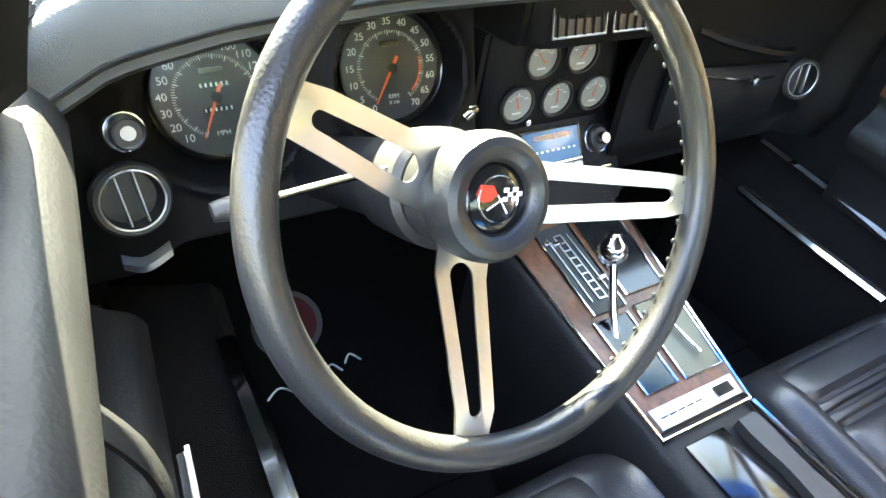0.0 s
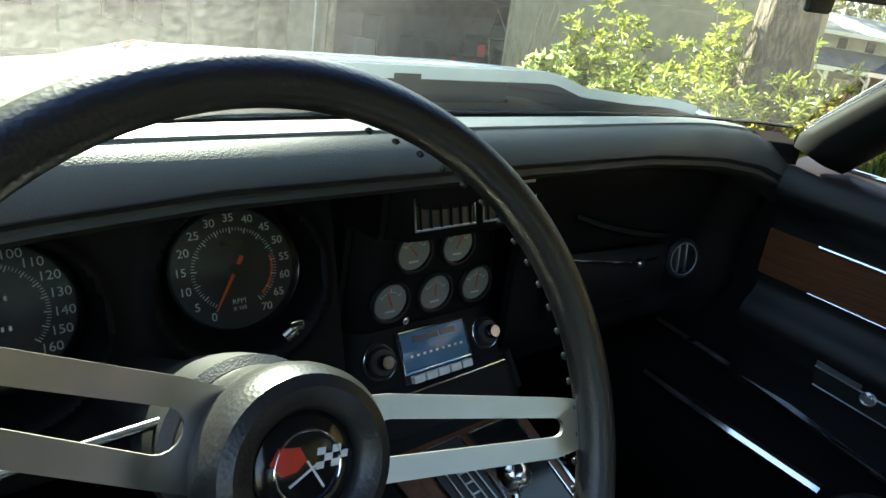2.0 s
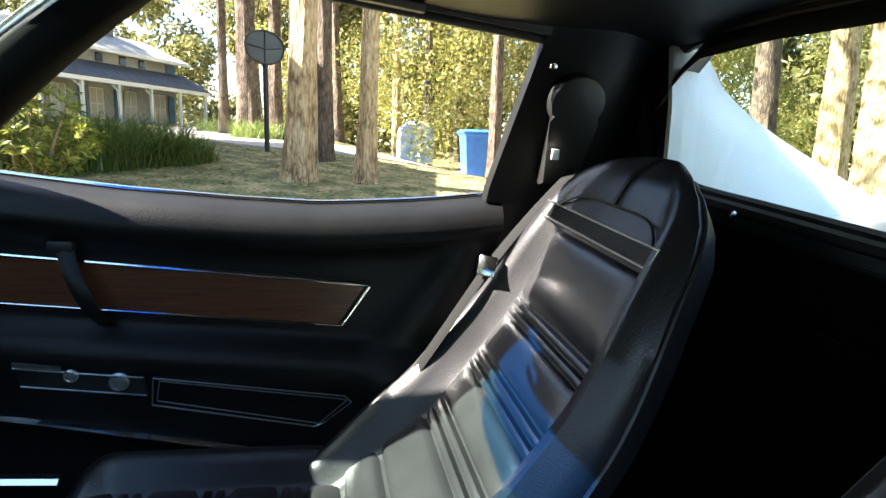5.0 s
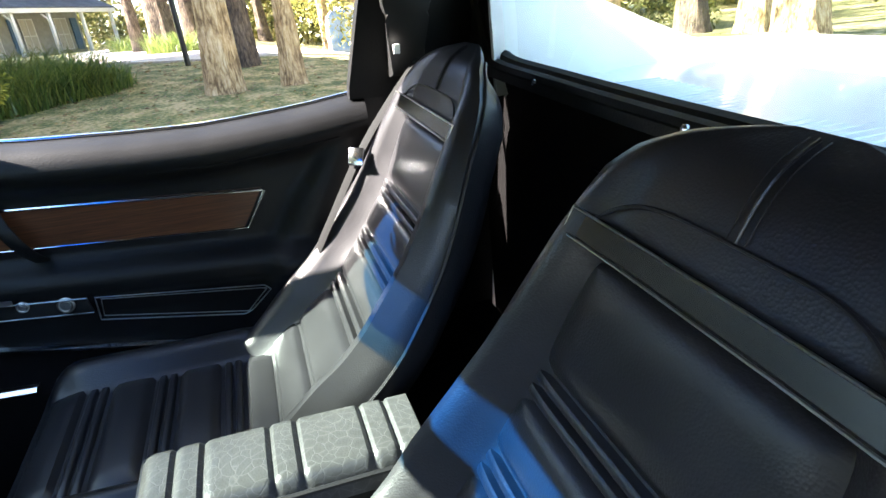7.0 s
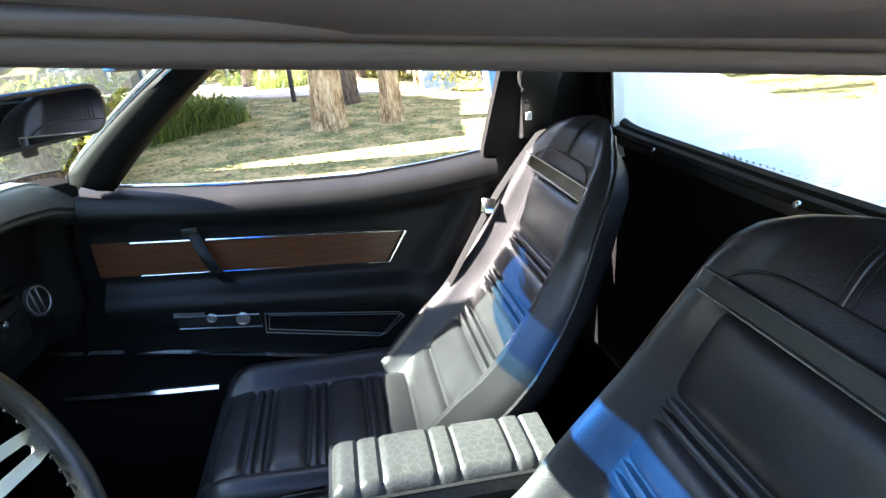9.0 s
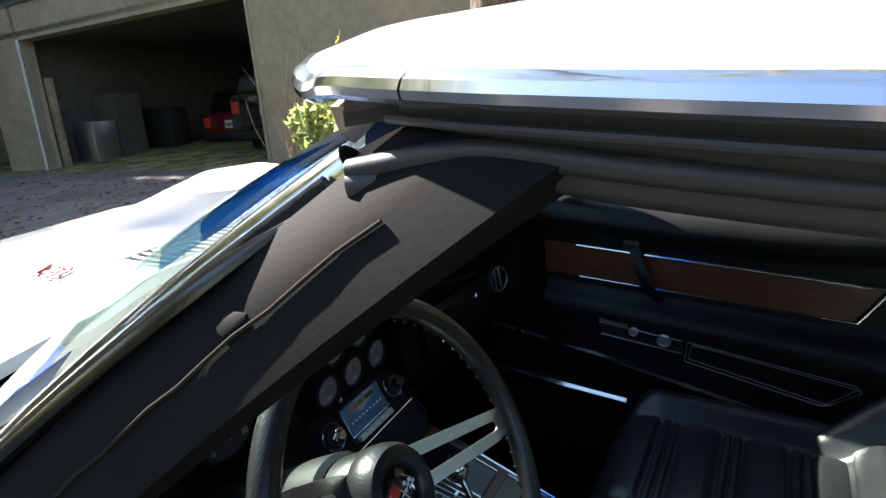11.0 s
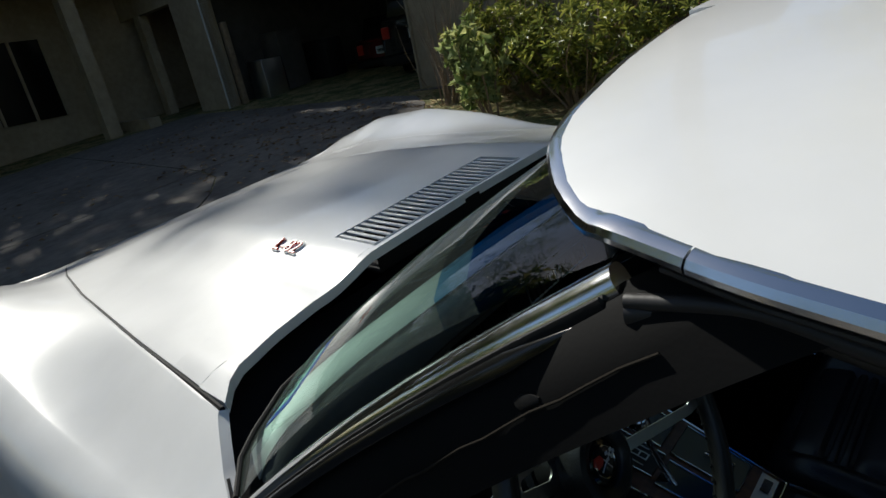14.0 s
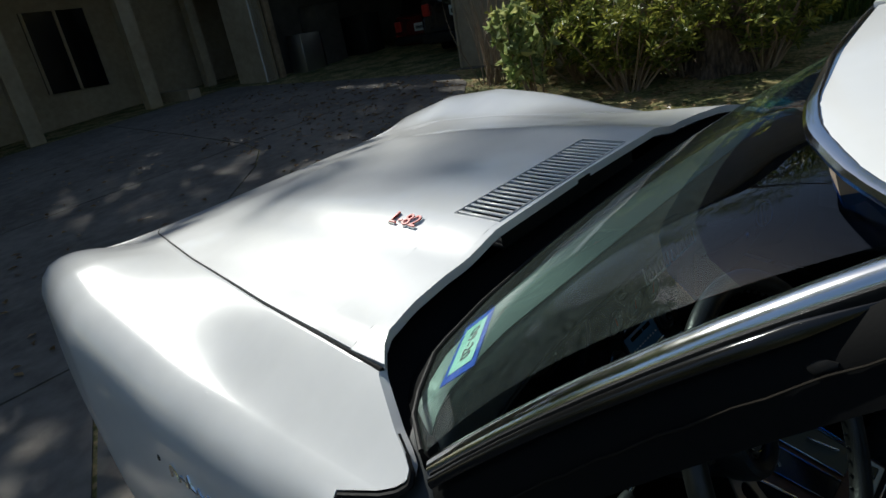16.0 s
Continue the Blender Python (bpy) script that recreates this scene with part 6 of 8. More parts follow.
pl = part("name_plate", bm, ALU, con, "satin metal data plate with a small flag badge")
bm = bm_new()
box(bm, V(0.020, -0.060, con_z(-0.060) + 0.0085), (0.026, 0.013, 0.001), 0, CM)
part("plate_badge", bm, GLOSSBLACK, pl)
bm = bm_new()
for k in range(5):
    box(bm, V(-0.078 + 0.014 * k, -0.060, con_z(-0.060) + 0.0082), (0.010, 0.0016, 0.0008), 0, CM)
part("plate_engraving", bm, DIAL, pl, kind="stuff")
# rear of the console: parking brake slot and chrome side strip
bm = bm_new()
tube(bm, [V(CR(y) - 0.004, y, con_z(y) + 0.006) for y in (-0.085, -0.16, -0.26)], 0.004, 8)
part("brake_side_strip", bm, CHROME, con)
bm = bm_new()
pts = [V(0.012, y, con_z(y) + 0.004) for y in [-0.10 - 0.02 * k for k in range(9)]]
loft(bm, [[p + V(a * (1 + 0.12 * math.sin(k * 1.4)), 0, h) for a, h in ((-0.016, 0), (-0.013, 0.012), (0.013, 0.014), (0.017, 0))] for k, p in enumerate(pts)])
part("brake_grip", bm, PLASTIC, con, "black parking brake grip")
bm = bm_new()
box(bm, V(-0.045, -0.17, con_z(-0.17) + 0.003), (0.062, 0.15, 0.006), 0.002)
part("console_tray", bm, GLOSSBLACK, con, "smooth black console tray")

# shifter
shift = thing("gear_shifter", "chrome gear lever with a chrome ball knob", "gear lever", (-0.058, 0.055, 0.515))
bm = bm_new()
tube(bm, curve_through([(-0.060, 0.050, 0.512), (-0.053, 0.078, 0.548), (-0.044, 0.105, 0.592)], 10), lambda s: 0.0068 - 0.0018 * s, 12)
part("lever", bm, CHROME, shift)
bm = bm_new()
lathe(bm, (-0.042, 0.110, 0.586), (0.1, 0.28, 0.95), [(0.006, 0), (0.013, 0.004), (0.018, 0.012), (0.019, 0.021), (0.016, 0.031), (0.010, 0.037), (0.009, 0.044), (0.0, 0.045)], 28)
part("knob", bm, CHROME, shift, "chrome ball knob")

# armrest on the tunnel
arm = thing("console_armrest", "pleated black leather console lid with worn creases", "armrest", (0, -0.44, 0.40))
bm = bm_new()
rows = []
for k in range(61):
    v = k / 60
    y = -0.280 - 0.330 * v
    pleat = 0.0
    for c in (0.12, 0.22, 0.45, 0.55, 0.80, 0.90):
        pleat += 0.006 * math.exp(-((v - c) / 0.010) ** 2)
    rows.append([V(0.004 + 0.058 * u + 0.006 * v, y, 0.576 - 0.014 * v - pleat - 0.016 * max(0, (abs(u) - 0.78) / 0.22) ** 2 - 0.012 * max(0, (0.05 - v) / 0.05) ** 2 + 0.006 * math.sin(v * 3.1) * (1 - u * u)) for u in [-1 + 2 * j / 20 for j in range(21)]])
slab(bm, rows, (0, 0, -0.03))
part("lid_pad", bm, WORN, arm, "creased black leather lid")
bm = bm_new()
edge = [V(-0.055, -0.278, 0.556), V(0.063, -0.278, 0.556), V(0.069, -0.612, 0.543), V(-0.049, -0.612, 0.543)]
tube(bm, [edge[i].lerp(edge[(i + 1) % 4], k / 8) for i in range(4) for k in range(8)], 0.004, 6, True)
part("lid_piping", bm, LEATHER, arm)
bm = bm_new()
box(bm, (0.007, -0.445, 0.40), (0.112, 0.325, 0.275), 0.01)
part("bin_box", bm, VINYL, arm)


# ================= seats =================
def seat(sx, drop=0.0, group="bucket seats"):
    s = thing("bucket_seat", "black leather high-back bucket seat with pleated panels", "car seat", (sx, -0.3, 0.19), group=group)
    prof = curve_through([(0, -0.395, 0.400), (0, -0.470, 0.455), (0, -0.570, 0.540), (0, -0.640, 0.640), (0, -0.690, 0.730), (0, -0.735, 0.840), (0, -0.765, 0.905), (0, -0.795, 0.960), (0, -0.835, 0.985)], 60)

    def at(t):
        q = t * 59
        i = min(int(q), 58)
        p = prof[i].lerp(prof[i + 1], q - i)
        d = (prof[min(i + 2, 59)] - prof[max(i - 1, 0)]).normalized()
        n = V(0, -d.z, d.y)
        n = n if n.y > 0 else -n
        return p, n
    zs = [(q.z, k / 59) for k, q in enumerate(prof)]
    tz = lambda z: interp(z, zs)
    half = lambda t: interp(at(t)[0].z, [(0.40, 0.205), (0.46, 0.222), (0.60, 0.235), (0.70, 0.225), (0.80, 0.206), (0.87, 0.190), (0.90, 0.181), (0.93, 0.165), (0.955, 0.136), (0.972, 0.098), (0.982, 0.05), (0.986, 0.02)])
    # shell with bolsters
    bm = bm_new()
    loops = []
    for k in range(56):
        t = k / 55
        p, n = at(t)
        w = half(t)
        bol = interp(p.z, [(0.40, 0.030), (0.50, 0.050), (0.65, 0.040), (0.80, 0.026), (0.90, 0.016), (0.985, 0.0)])
        th = interp(p.z, [(0.40, 0.12), (0.65, 0.10), (0.90, 0.085), (0.95, 0.06), (0.985, 0.02)])
        loop = []
        for u in [-1 + 2 * j / 28 for j in range(29)]:
            au = abs(u)
            f = bol * (smooth(0.62, 0.80, au) - 1.25 * smooth(0.86, 1.0, au))
            f -= 0.012 * smooth(0.70, 0.60, au) * smooth(0.885, 0.86, p.z)
            loop.append(p + V(sx + u * w, 0, 0) + n * f)
        for u in [1 - 2 * j / 14 for j in range(15)]:
            loop.append(p + V(sx + u * w * 0.97, 0, 0) - n * th * (1 - 0.55 * abs(u) ** 5))
        loops.append(loop)
    loft(bm, loops)
    back = part("backrest", bm, LEATHER, s, "black leather backrest with side bolsters", angle=50)
    # pleated panels
    spans = [(0.425, 0.466), (0.470, 0.528), (0.531, 0.543), (0.546, 0.558), (0.561, 0.615), (0.618, 0.631), (0.634, 0.647), (0.650, 0.710), (0.713, 0.726), (0.729, 0.742), (0.745, 0.862)]
    for za, zb2 in spans:
        a, b = tz(za), tz(zb2)
        bm = bm_new()
        rows = []
        nv = 14 if zb2 - za > 0.03 else 6
        hgt = 0.0120 if zb2 - za > 0.03 else 0.0105
        for i in range(nv + 1):
            v = i / nv
            t = a + (b - a) * v
            p, n = at(t)
            w = half(t) * interp(p.z, [(0.42, 0.74), (0.6, 0.68), (0.87, 0.70)])
            rows.append([p + V(sx + u * w, 0, 0) + n * (-0.012 + hgt * (1 - (2 * v - 1) ** 4) ** 0.6 * (1 - abs(u) ** 10)) for u in [-1 + 2 * j / 16 for j in range(17)]])
        sheet(bm, rows)
        part("back_panel", bm, LEATHER, back)
    # head roll and its seam
    bm = bm_new()
    seam = []
    for k in range(41):
        u = -1 + 2 * k / 40
        t = tz(0.918 - 0.055 * abs(u) ** 5)
        p, n = at(t)
        seam.append(p + V(sx + u * 0.150, 0, 0) + n * 0.010 * abs(u) ** 3 + n * 0.002)
    tube(bm, seam, 0.0018, 6)
    p, n = at(0.0)
    mid = []
    for k in range(12):
        p, n = at(tz(0.919 + 0.062 * k / 11))
        mid.append(p + V(sx, 0, 0) + n * 0.0015)
    tube(bm, mid, 0.0016, 6)
    for sg in (-1, 1):
        tube(bm, [q + V(sg * 0.008, 0, 0) for q in mid], 0.0008, 5)
    part("headrest_seam", bm, LEATHER, back, "stitched headrest seam")
    bm = bm_new()
    for sg in (-1, 1):
        pts = []
        for k in range(30):
            t = 0.05 + 0.88 * k / 29
            p, n = at(t)
            pts.append(p + V(sx + sg * (half(t) + 0.001), 0, 0) - n * 0.012)
        tube(bm, pts, 0.0032, 6)
    part("piping", bm, LEATHER, back, "leather piping")
    # shoulder plate: gloss black bar in a chrome frame
    def onback(u, t, h):
        p, n = at(t)
        return p + V(sx + u, 0, 0) + n * h
    bm = bm_new()
    slab(bm, [[onback(u, t, 0.010 + 0.004 * abs(u / 0.15) ** 2) for u in (-0.152, -0.08, 0, 0.08, 0.152)] for t in (tz(0.870), tz(0.888))], (0, -0.006, 0))
    plate = part("shoulder_plate", bm, PLATE, back, "gloss black plate in a chrome frame")
    bm = bm_new()
    tube(bm, [onback(u, t, 0.013 + 0.004 * abs(u / 0.15) ** 2) for u, t in ((-0.156, tz(0.868)), (-0.08, tz(0.868)), (0.08, tz(0.868)), (0.156, tz(0.868)), (0.156, tz(0.890)), (0.08, tz(0.890)), (-0.08, tz(0.890)), (-0.156, tz(0.890)))], 0.0015, 6, True)
    part("plate_frame", bm, ALU, plate, "bright metal frame")
    # cushion
    bm = bm_new()
    loops = []
    for k in range(41):
        v = k / 40
        y = -0.005 - 0.455 * v
        w = interp(v, [(0, 0.175), (0.04, 0.205), (0.12, 0.222), (0.8, 0.232), (1, 0.222)])
        zt = interp(v, [(0, 0.365), (0.03, 0.395), (0.08, 0.415), (0.18, 0.424), (0.5, 0.418), (1, 0.410)])
        loop = [V(sx + u * w, y, zt + 0.028 * (smooth(0.60, 0.80, abs(u)) - 1.5 * smooth(0.88, 1.0, abs(u))) * smooth(0, 0.15, v) - 0.012 * smooth(0.68, 0.58, abs(u)) * smooth(0.05, 0.12, v)) for u in [-1 + 2 * j / 28 for j in range(29)]]
        loop += [V(sx + w * 0.97, y, zt - 0.09), V(sx + w * 0.90, y, 0.27), V(sx - w * 0.90, y, 0.27), V(sx - w * 0.97, y, zt - 0.09)]
        loops.append(loop)
    loft(bm, loops)
    cush = part("cushion", bm, LEATHER, s, "black leather seat cushion", angle=50)
    for a, b in ((0.06, 0.20), (0.215, 0.245), (0.255, 0.285), (0.30, 0.46), (0.475, 0.505), (0.515, 0.545), (0.56, 0.72), (0.735, 0.765), (0.775, 0.805), (0.82, 0.96)):
        bm = bm_new()
        rows = []
        for i in range(9):
            q = i / 8
            v = a + (b - a) * q
            y = -0.005 - 0.455 * v
            zt = interp(v, [(0, 0.365), (0.03, 0.395), (0.08, 0.415), (0.18, 0.424), (0.5, 0.418), (1, 0.410)])
            rows.append([V(sx + u * 0.148, y, zt - 0.012 + (0.013 if b - a > 0.05 else 0.009) * (1 - (2 * q - 1) ** 4) ** 0.6 * (1 - abs(u) ** 10)) for u in [-1 + 2 * j / 14 for j in range(15)]])
        sheet(bm, rows)
        part("cushion_panel", bm, LEATHER, cush)
    bm = bm_new()
    box(bm, (sx, -0.25, 0.235), (0.36, 0.40, 0.09), 0.01)
    part("seat_base", bm, PLASTIC, s)
    # one backrest is set a little lower
    for ob in s.children_recursive:
        for v in ob.data.vertices:
            v.co.z -= drop * smooth(0.55, 0.86, v.co.z + 0.19)
    return s


seat(0.338, 0.010)
seat(-0.296, 0.016)

# ================= rear of the cabin =================
for sgn in (-1, 1):
    bp = thing("rear_pillar_trim", "black vinyl rear pillar trim with a seat belt cover", "pillar trim", (sgn * 0.57, -0.83, 0.88), group="pillar trims")
    bm = bm_new()
    rows = []
    for k in range(13):
        v = k / 12
        z = 0.862 + (1.150 - 0.862) * v
        y0 = interp(z, [(0.86, -0.672), (0.881, -0.672), (1.111, -0.712), (1.15, -0.72)])
        x0 = interp(z, [(0.86, 0.600), (0.95, 0.575), (1.11, 0.525), (1.15, 0.505)])
        rows.append([V(sgn * (x0 - 0.018 * math.sin(u * 3.1) ** 2 + 0.055 * u ** 2.5), y0 + (-0.965 - y0) * u, z) for u in [j / 10 for j in range(11)]])
    slab(bm, rows, V(sgn * 0.03, 0, 0))
    part("pillar_panel", bm, VINYL, bp)
    bm = bm_new()
    side = V(-sgn * 0.955, 0, -0.296)
    m = Matrix((V(0, -1, 0), V(-sgn * 0.296, 0, 0.955), side)).transposed()
    out = [(0.046 * math.cos(q), 0.040 + 0.046 * math.sin(q)) for q in [radians(-28 + 236 * k / 20) for k in range(21)]]
    out += [(-0.036, 0.012), (-0.034, -0.10), (0.034, -0.10), (0.036, 0.012)]
    prism(bm, V(sgn * 0.546, -0.782, 1.004), m, out, 0.022, 0.006)
    part("belt_cover", bm, PLASTIC, bp, "keyhole-shaped belt cover")
    bm = bm_new()
    box(bm, V(sgn * 0.526, -0.758, 0.957), (0.004, 0.013, 0.017), 0.001)
    part("belt_label", bm, TRIM, bp, "small white label")
    bm = bm_new()
    lathe(bm, V(sgn * 0.512, -0.731, 1.091), (-sgn, 0, -0.2), [(0.006, 0), (0.005, 0.003), (0, 0.004)], 12)
    part("trim_screw", bm, CHROME, bp)
    # belt
    b = thing("seat_belt", "black seat belt with a chrome tongue beside the seat", "seat belt", (sgn * 0.52, -0.6, 0.4), group="seat belts")
    path = curve_through([(sgn * 0.535, -0.800, 0.935), (sgn * 0.520, -0.725, 0.855), (sgn * 0.510, -0.661, 0.773), (sgn * 0.515, -0.585, 0.640), (sgn * 0.530, -0.49, 0.47), (sgn * 0.540, -0.44, 0.40)], 24)
    bm = bm_new()
    loft(bm, [[p + V(sgn * a * 0.75, a * 0.65, 0) + V(0, 0.5, 0.4) * h for a, h in ((-0.009, 0), (0, 0.002), (0.009, 0), (0, -0.002))] for p in path])
    part("webbing", bm, BELT, b)
    bm = bm_new()
    box(bm, (sgn * 0.504, -0.655, 0.773), (0.030, 0.034, 0.006), 0.002, frame_of((-sgn * 0.75, 0.50, 0.42)))
    part("tongue", bm, CHROME, b, "chrome belt tongue")

# rear window
rw = thing("rear_window", "upright rear window in a black frame", "rear window", (0, -0.96, 0.92))
def rear_loop(off=0.0):
    pts = [(-0.50, 0.925), (-0.25, 0.918), (0, 0.916), (0.25, 0.918), (0.45, 0.922), (0.500, 0.945), (0.533, 1.0), (0.556, 1.055), (0.558, 1.10), (0.535, 1.135), (0.47, 1.158), (0.30, 1.168), (0, 1.174), (-0.30, 1.168), (-0.47, 1.158), (-0.535, 1.135), (-0.558, 1.10), (-0.556, 1.055), (-0.533, 1.0), (-0.500, 0.945)]
    pts[0] = (-0.45, 0.922)
    return [V(x * (1 + off), -0.955 - 0.0 * z, z + off * (z - 1.04)) for x, z in pts]
base_loop = rear_loop()
dense = []
n = len(base_loop)
for i in range(n):
    for k in range(4):
        p0, p1, p2, p3 = (base_loop[(i + d) % n] for d in (-1, 0, 1, 2))
        t = k / 4
        dense.append(0.5 * ((2 * p1) + (p2 - p0) * t + (2 * p0 - 5 * p1 + 4 * p2 - p3) * t * t + (3 * p1 - p0 - 3 * p2 + p3) * t ** 3))
bm = bm_new()
tube(bm, dense, 0.014, 8, True)
tube(bm, [p + V(0, 0.018, 0) + (p - V(0, -0.955, 1.04)) * 0.05 for p in dense], 0.012, 8, True)
part("window_frame", bm, RUBBER, rw, "black rubber window frame")
mid_ = V(0, -0.955, 1.04)
bm = bm_new()
rows = [[mid_ + (p - mid_) * q + V(0, dy, 0) for p in dense + dense[:1]] for q, dy in ((1.03, 0.0), (1.10, 0.016), (1.24, 0.020))]
slab(bm, rows, (0, -0.006, 0))
part("surround", bm, VINYL, rw, "black moulded window surround")
bm = bm_new()
bm.faces.new([bm.verts.new(p) for p in dense])
part("pane", bm, CLEARPANE, rw, smooth=False)
bm = bm_new()
pts = [(x, -0.940, 0.905) for x in (-0.52, -0.25, 0, 0.25, 0.50)]
loft(bm, [[V(*p) + V(0, a, h) for a, h in ((0.012, 0.008), (0.016, -0.010), (0, -0.014), (-0.03, -0.01), (-0.03, 0.010))] for p in pts])
strip = part("lower_trim", bm, VINYL, rw, "black lower trim strip")
for x in (-0.059, 0.30, -0.40):
    bm = bm_new()
    lathe(bm, (x, -0.925, 0.910), (0, 1, 0.3), [(0.006, 0), (0.005, 0.003), (0, 0.004)], 12)
    part("trim_screw", bm, CHROME, strip)
# shelf between frame and roof, closing the sides
bm = bm_new()
rows = []
for k in range(31):
    x = -0.55 + 1.1 * k / 30
    zt = interp(abs(x), [(0, 1.172), (0.30, 1.162), (0.45, 1.146), (0.50, 1.11), (0.55, 1.05)])
    rows.append([V(x, -0.93, zt - 0.03), V(x, -0.958, zt + 0.006), V(x, -0.985, zt + 0.01)])
slab(bm, rows, (0, 0, 0.012))
part("rear_header", bm, VINYL, rw)
for x0, y0, w in ((0.14, -0.935, 0.03), (0.02, -0.935, 0.018)):
    bm = bm_new()
    box(bm, (x0, -0.952, 0.80 if w > 0.02 else 0.76), (w, 0.006, 0.004), 0.001)
    part("hatch_pull", bm, CHROME, rw, "small bright catch")

# mirror
mir = thing("rear_view_mirror", "day-night rear view mirror in a black frame", "mirror", (0.0, -0.03, 1.12))
MN = V(-0.43, -0.90, -0.085).normalized()
MM = frame_of(MN)
MC = V(0.012, -0.027, 1.090)
def mirror_pts(w, h, n=8, r=0.018):
    out = []
    for cx, cy, a0 in ((w - r, h - r, 0), (-w + r, h - r, 90), (-w + r, -h + r, 180), (w - r, -h + r, 270)):
        for k in range(n + 1):
            a = radians(a0 + 90 * k / n)
            out.append((cx + r * math.cos(a), cy + r * math.sin(a)))
    return out
bm = bm_new()
prism(bm, MC - MN * 0.012, MM, mirror_pts(0.110, 0.029), 0.012, 0.003)
shell = part("shell", bm, PLASTIC, mir)
bm = bm_new()
prism(bm, MC + MN * 0.0006, MM, mirror_pts(0.105, 0.0245), 0.001)
part("mirror_glass", bm, MIRROR, mir, "silvered mirror glass")
bm = bm_new()
tube(bm, curve_through([MC - MN * 0.010, MC + V(0.01, 0.03, 0.03), V(0.0, -0.02, 1.155)], 10), 0.006, 10)
part("stem", bm, CHROME, mir)
bm = bm_new()
box(bm, MC + MM @ V(0.0, -0.033, -0.004), (0.018, 0.010, 0.006), 0.002, MM)
part("tilt_tab", bm, PLASTIC, mir)

# passenger sun visor, folded up
vis = thing("sun_visor", "tan sun visor folded against the headliner", "sun visor", (0.27, -0.16, 1.13))
bm = bm_new()
q = [(0.135, -0.078), (0.355, -0.092), (0.415, -0.150), (0.365, -0.262), (0.33, -0.275), (0.15, -0.262), (0.125, -0.24), (0.120, -0.095)]
prism(bm, V(0, 0, 1.132), Matrix.Identity(3), q, 0.013, 0.004)
part("visor_pad", bm, TAN, vis)
bm = bm_new()
tube(bm, [V(x, y, 1.132) for x, y in q], 0.0035, 6, True)
part("visor_piping", bm, TAN, vis)
bm = bm_new()
tube(bm, curve_through([(0.41, -0.10, 1.138), (0.37, -0.085, 1.134), (0.30, -0.082, 1.135)], 8), 0.004, 8)
part("visor_rod", bm, PLASTIC, vis)

# dash sticker on the glass: blue border, pale field, dark figures
st = thing("inspection_sticker", "blue-edged inspection sticker reading 09-20 on the glass", "sticker", (-0.53, 0.22, 0.95))
def on_glass(u, s, h=0.0):
    a, b = glass_base(XB * u), glass_top(XT * u)
    p = a.lerp(b, s) + V(0, 0.03, 0.03) * (4 * s * (1 - s)) * 0.55
    return p + V(0, 0.577, 0.816) * h
q00, q01, q10, q11 = on_glass(-0.925, 0.105, -0.003), on_glass(-0.935, 0.258, -0.003), on_glass(-0.755, 0.095, -0.003), on_glass(-0.762, 0.240, -0.003)

# floor mats
MATRED = material("mat_red", (0.10, 0.012, 0.012), 0.9)
MATGREY = material("mat_grey", (0.09, 0.09, 0.085), 0.8)
for sx in (-0.36, 0.40):
    mat_ = thing("floor_mat", "black carpet mat with a round red emblem", "floor mat", (sx, 0.45, 0.2), group="floor mats")
    bm = bm_new()
    rows = []
    for y, z in ((0.12, 0.178), (0.40, 0.178), (0.455, 0.190), (0.625, 0.293)):
        rows.append([V(sx + q, y, z + 0.006) for q in (-0.16, -0.08, 0, 0.08, 0.16)])
    slab(bm, rows, (0, 0, -0.006))
    part("mat", bm, CARPET, mat_)
    n = V(0, -0.518, 0.855).normalized()
    cc = V(sx - 0.022, 0.509, 0.2290)
    bm = bm_new()
    lathe(bm, cc, n, [(0.066, -0.004), (0.066, 0.001), (0.0, 0.001)], 40)
    e = part("emblem_disc", bm, MATGREY, mat_, "grey ring of the emblem")
    bm = bm_new()
    lathe(bm, cc, n, [(0.055, 0.0), (0.055, 0.0022), (0.0, 0.0022)], 40)
    part("emblem_centre", bm, MATRED, e, "red emblem centre")
    bm = bm_new()
    for k, (dx, dy, w) in enumerate(((-0.07, -0.115, 0.05), (-0.01, -0.105, 0.035), (0.03, -0.10, 0.03), (0.07, -0.09, 0.03))):
        tube(bm, curve_through([V(sx + dx - w / 2, 0.497 + dy, 0.190), V(sx + dx, 0.497 + dy + 0.018, 0.190), V(sx + dx + w / 2, 0.497 + dy - 0.004, 0.190)], 8), 0.002, 5)
    part("stitched_script", bm, WHITE, mat_, "pale stitched script", kind="stuff")

# ================= outside =================
P1, P2 = V(4.59, 10.94, 0), V(5.17, 6.06, 0)
GA = (P1 - P2).normalized()
GB = V(GA.y, -GA.x, 0)
GZ = 0.62
g_at = lambda a, b, z: P2 + GA * a + GB * b + V(0, 0, GZ + z)
GM = Matrix((GA, -GB, V(0, 0, 1))).transposed()
WID = (P1 - P2).length
house = thing("garage_house", "tan rendered house with an open dark two-car garage", "house", (*P2.xy, GZ - 0.5), car=False)


def gbox(bm, a0, a1, b0, b1, z0, z1, bevel=0.0):
    return box(bm, g_at((a0 + a1) / 2, (b0 + b1) / 2, (z0 + z1) / 2), (abs(a1 - a0), abs(b1 - b0), z1 - z0), bevel, GM)


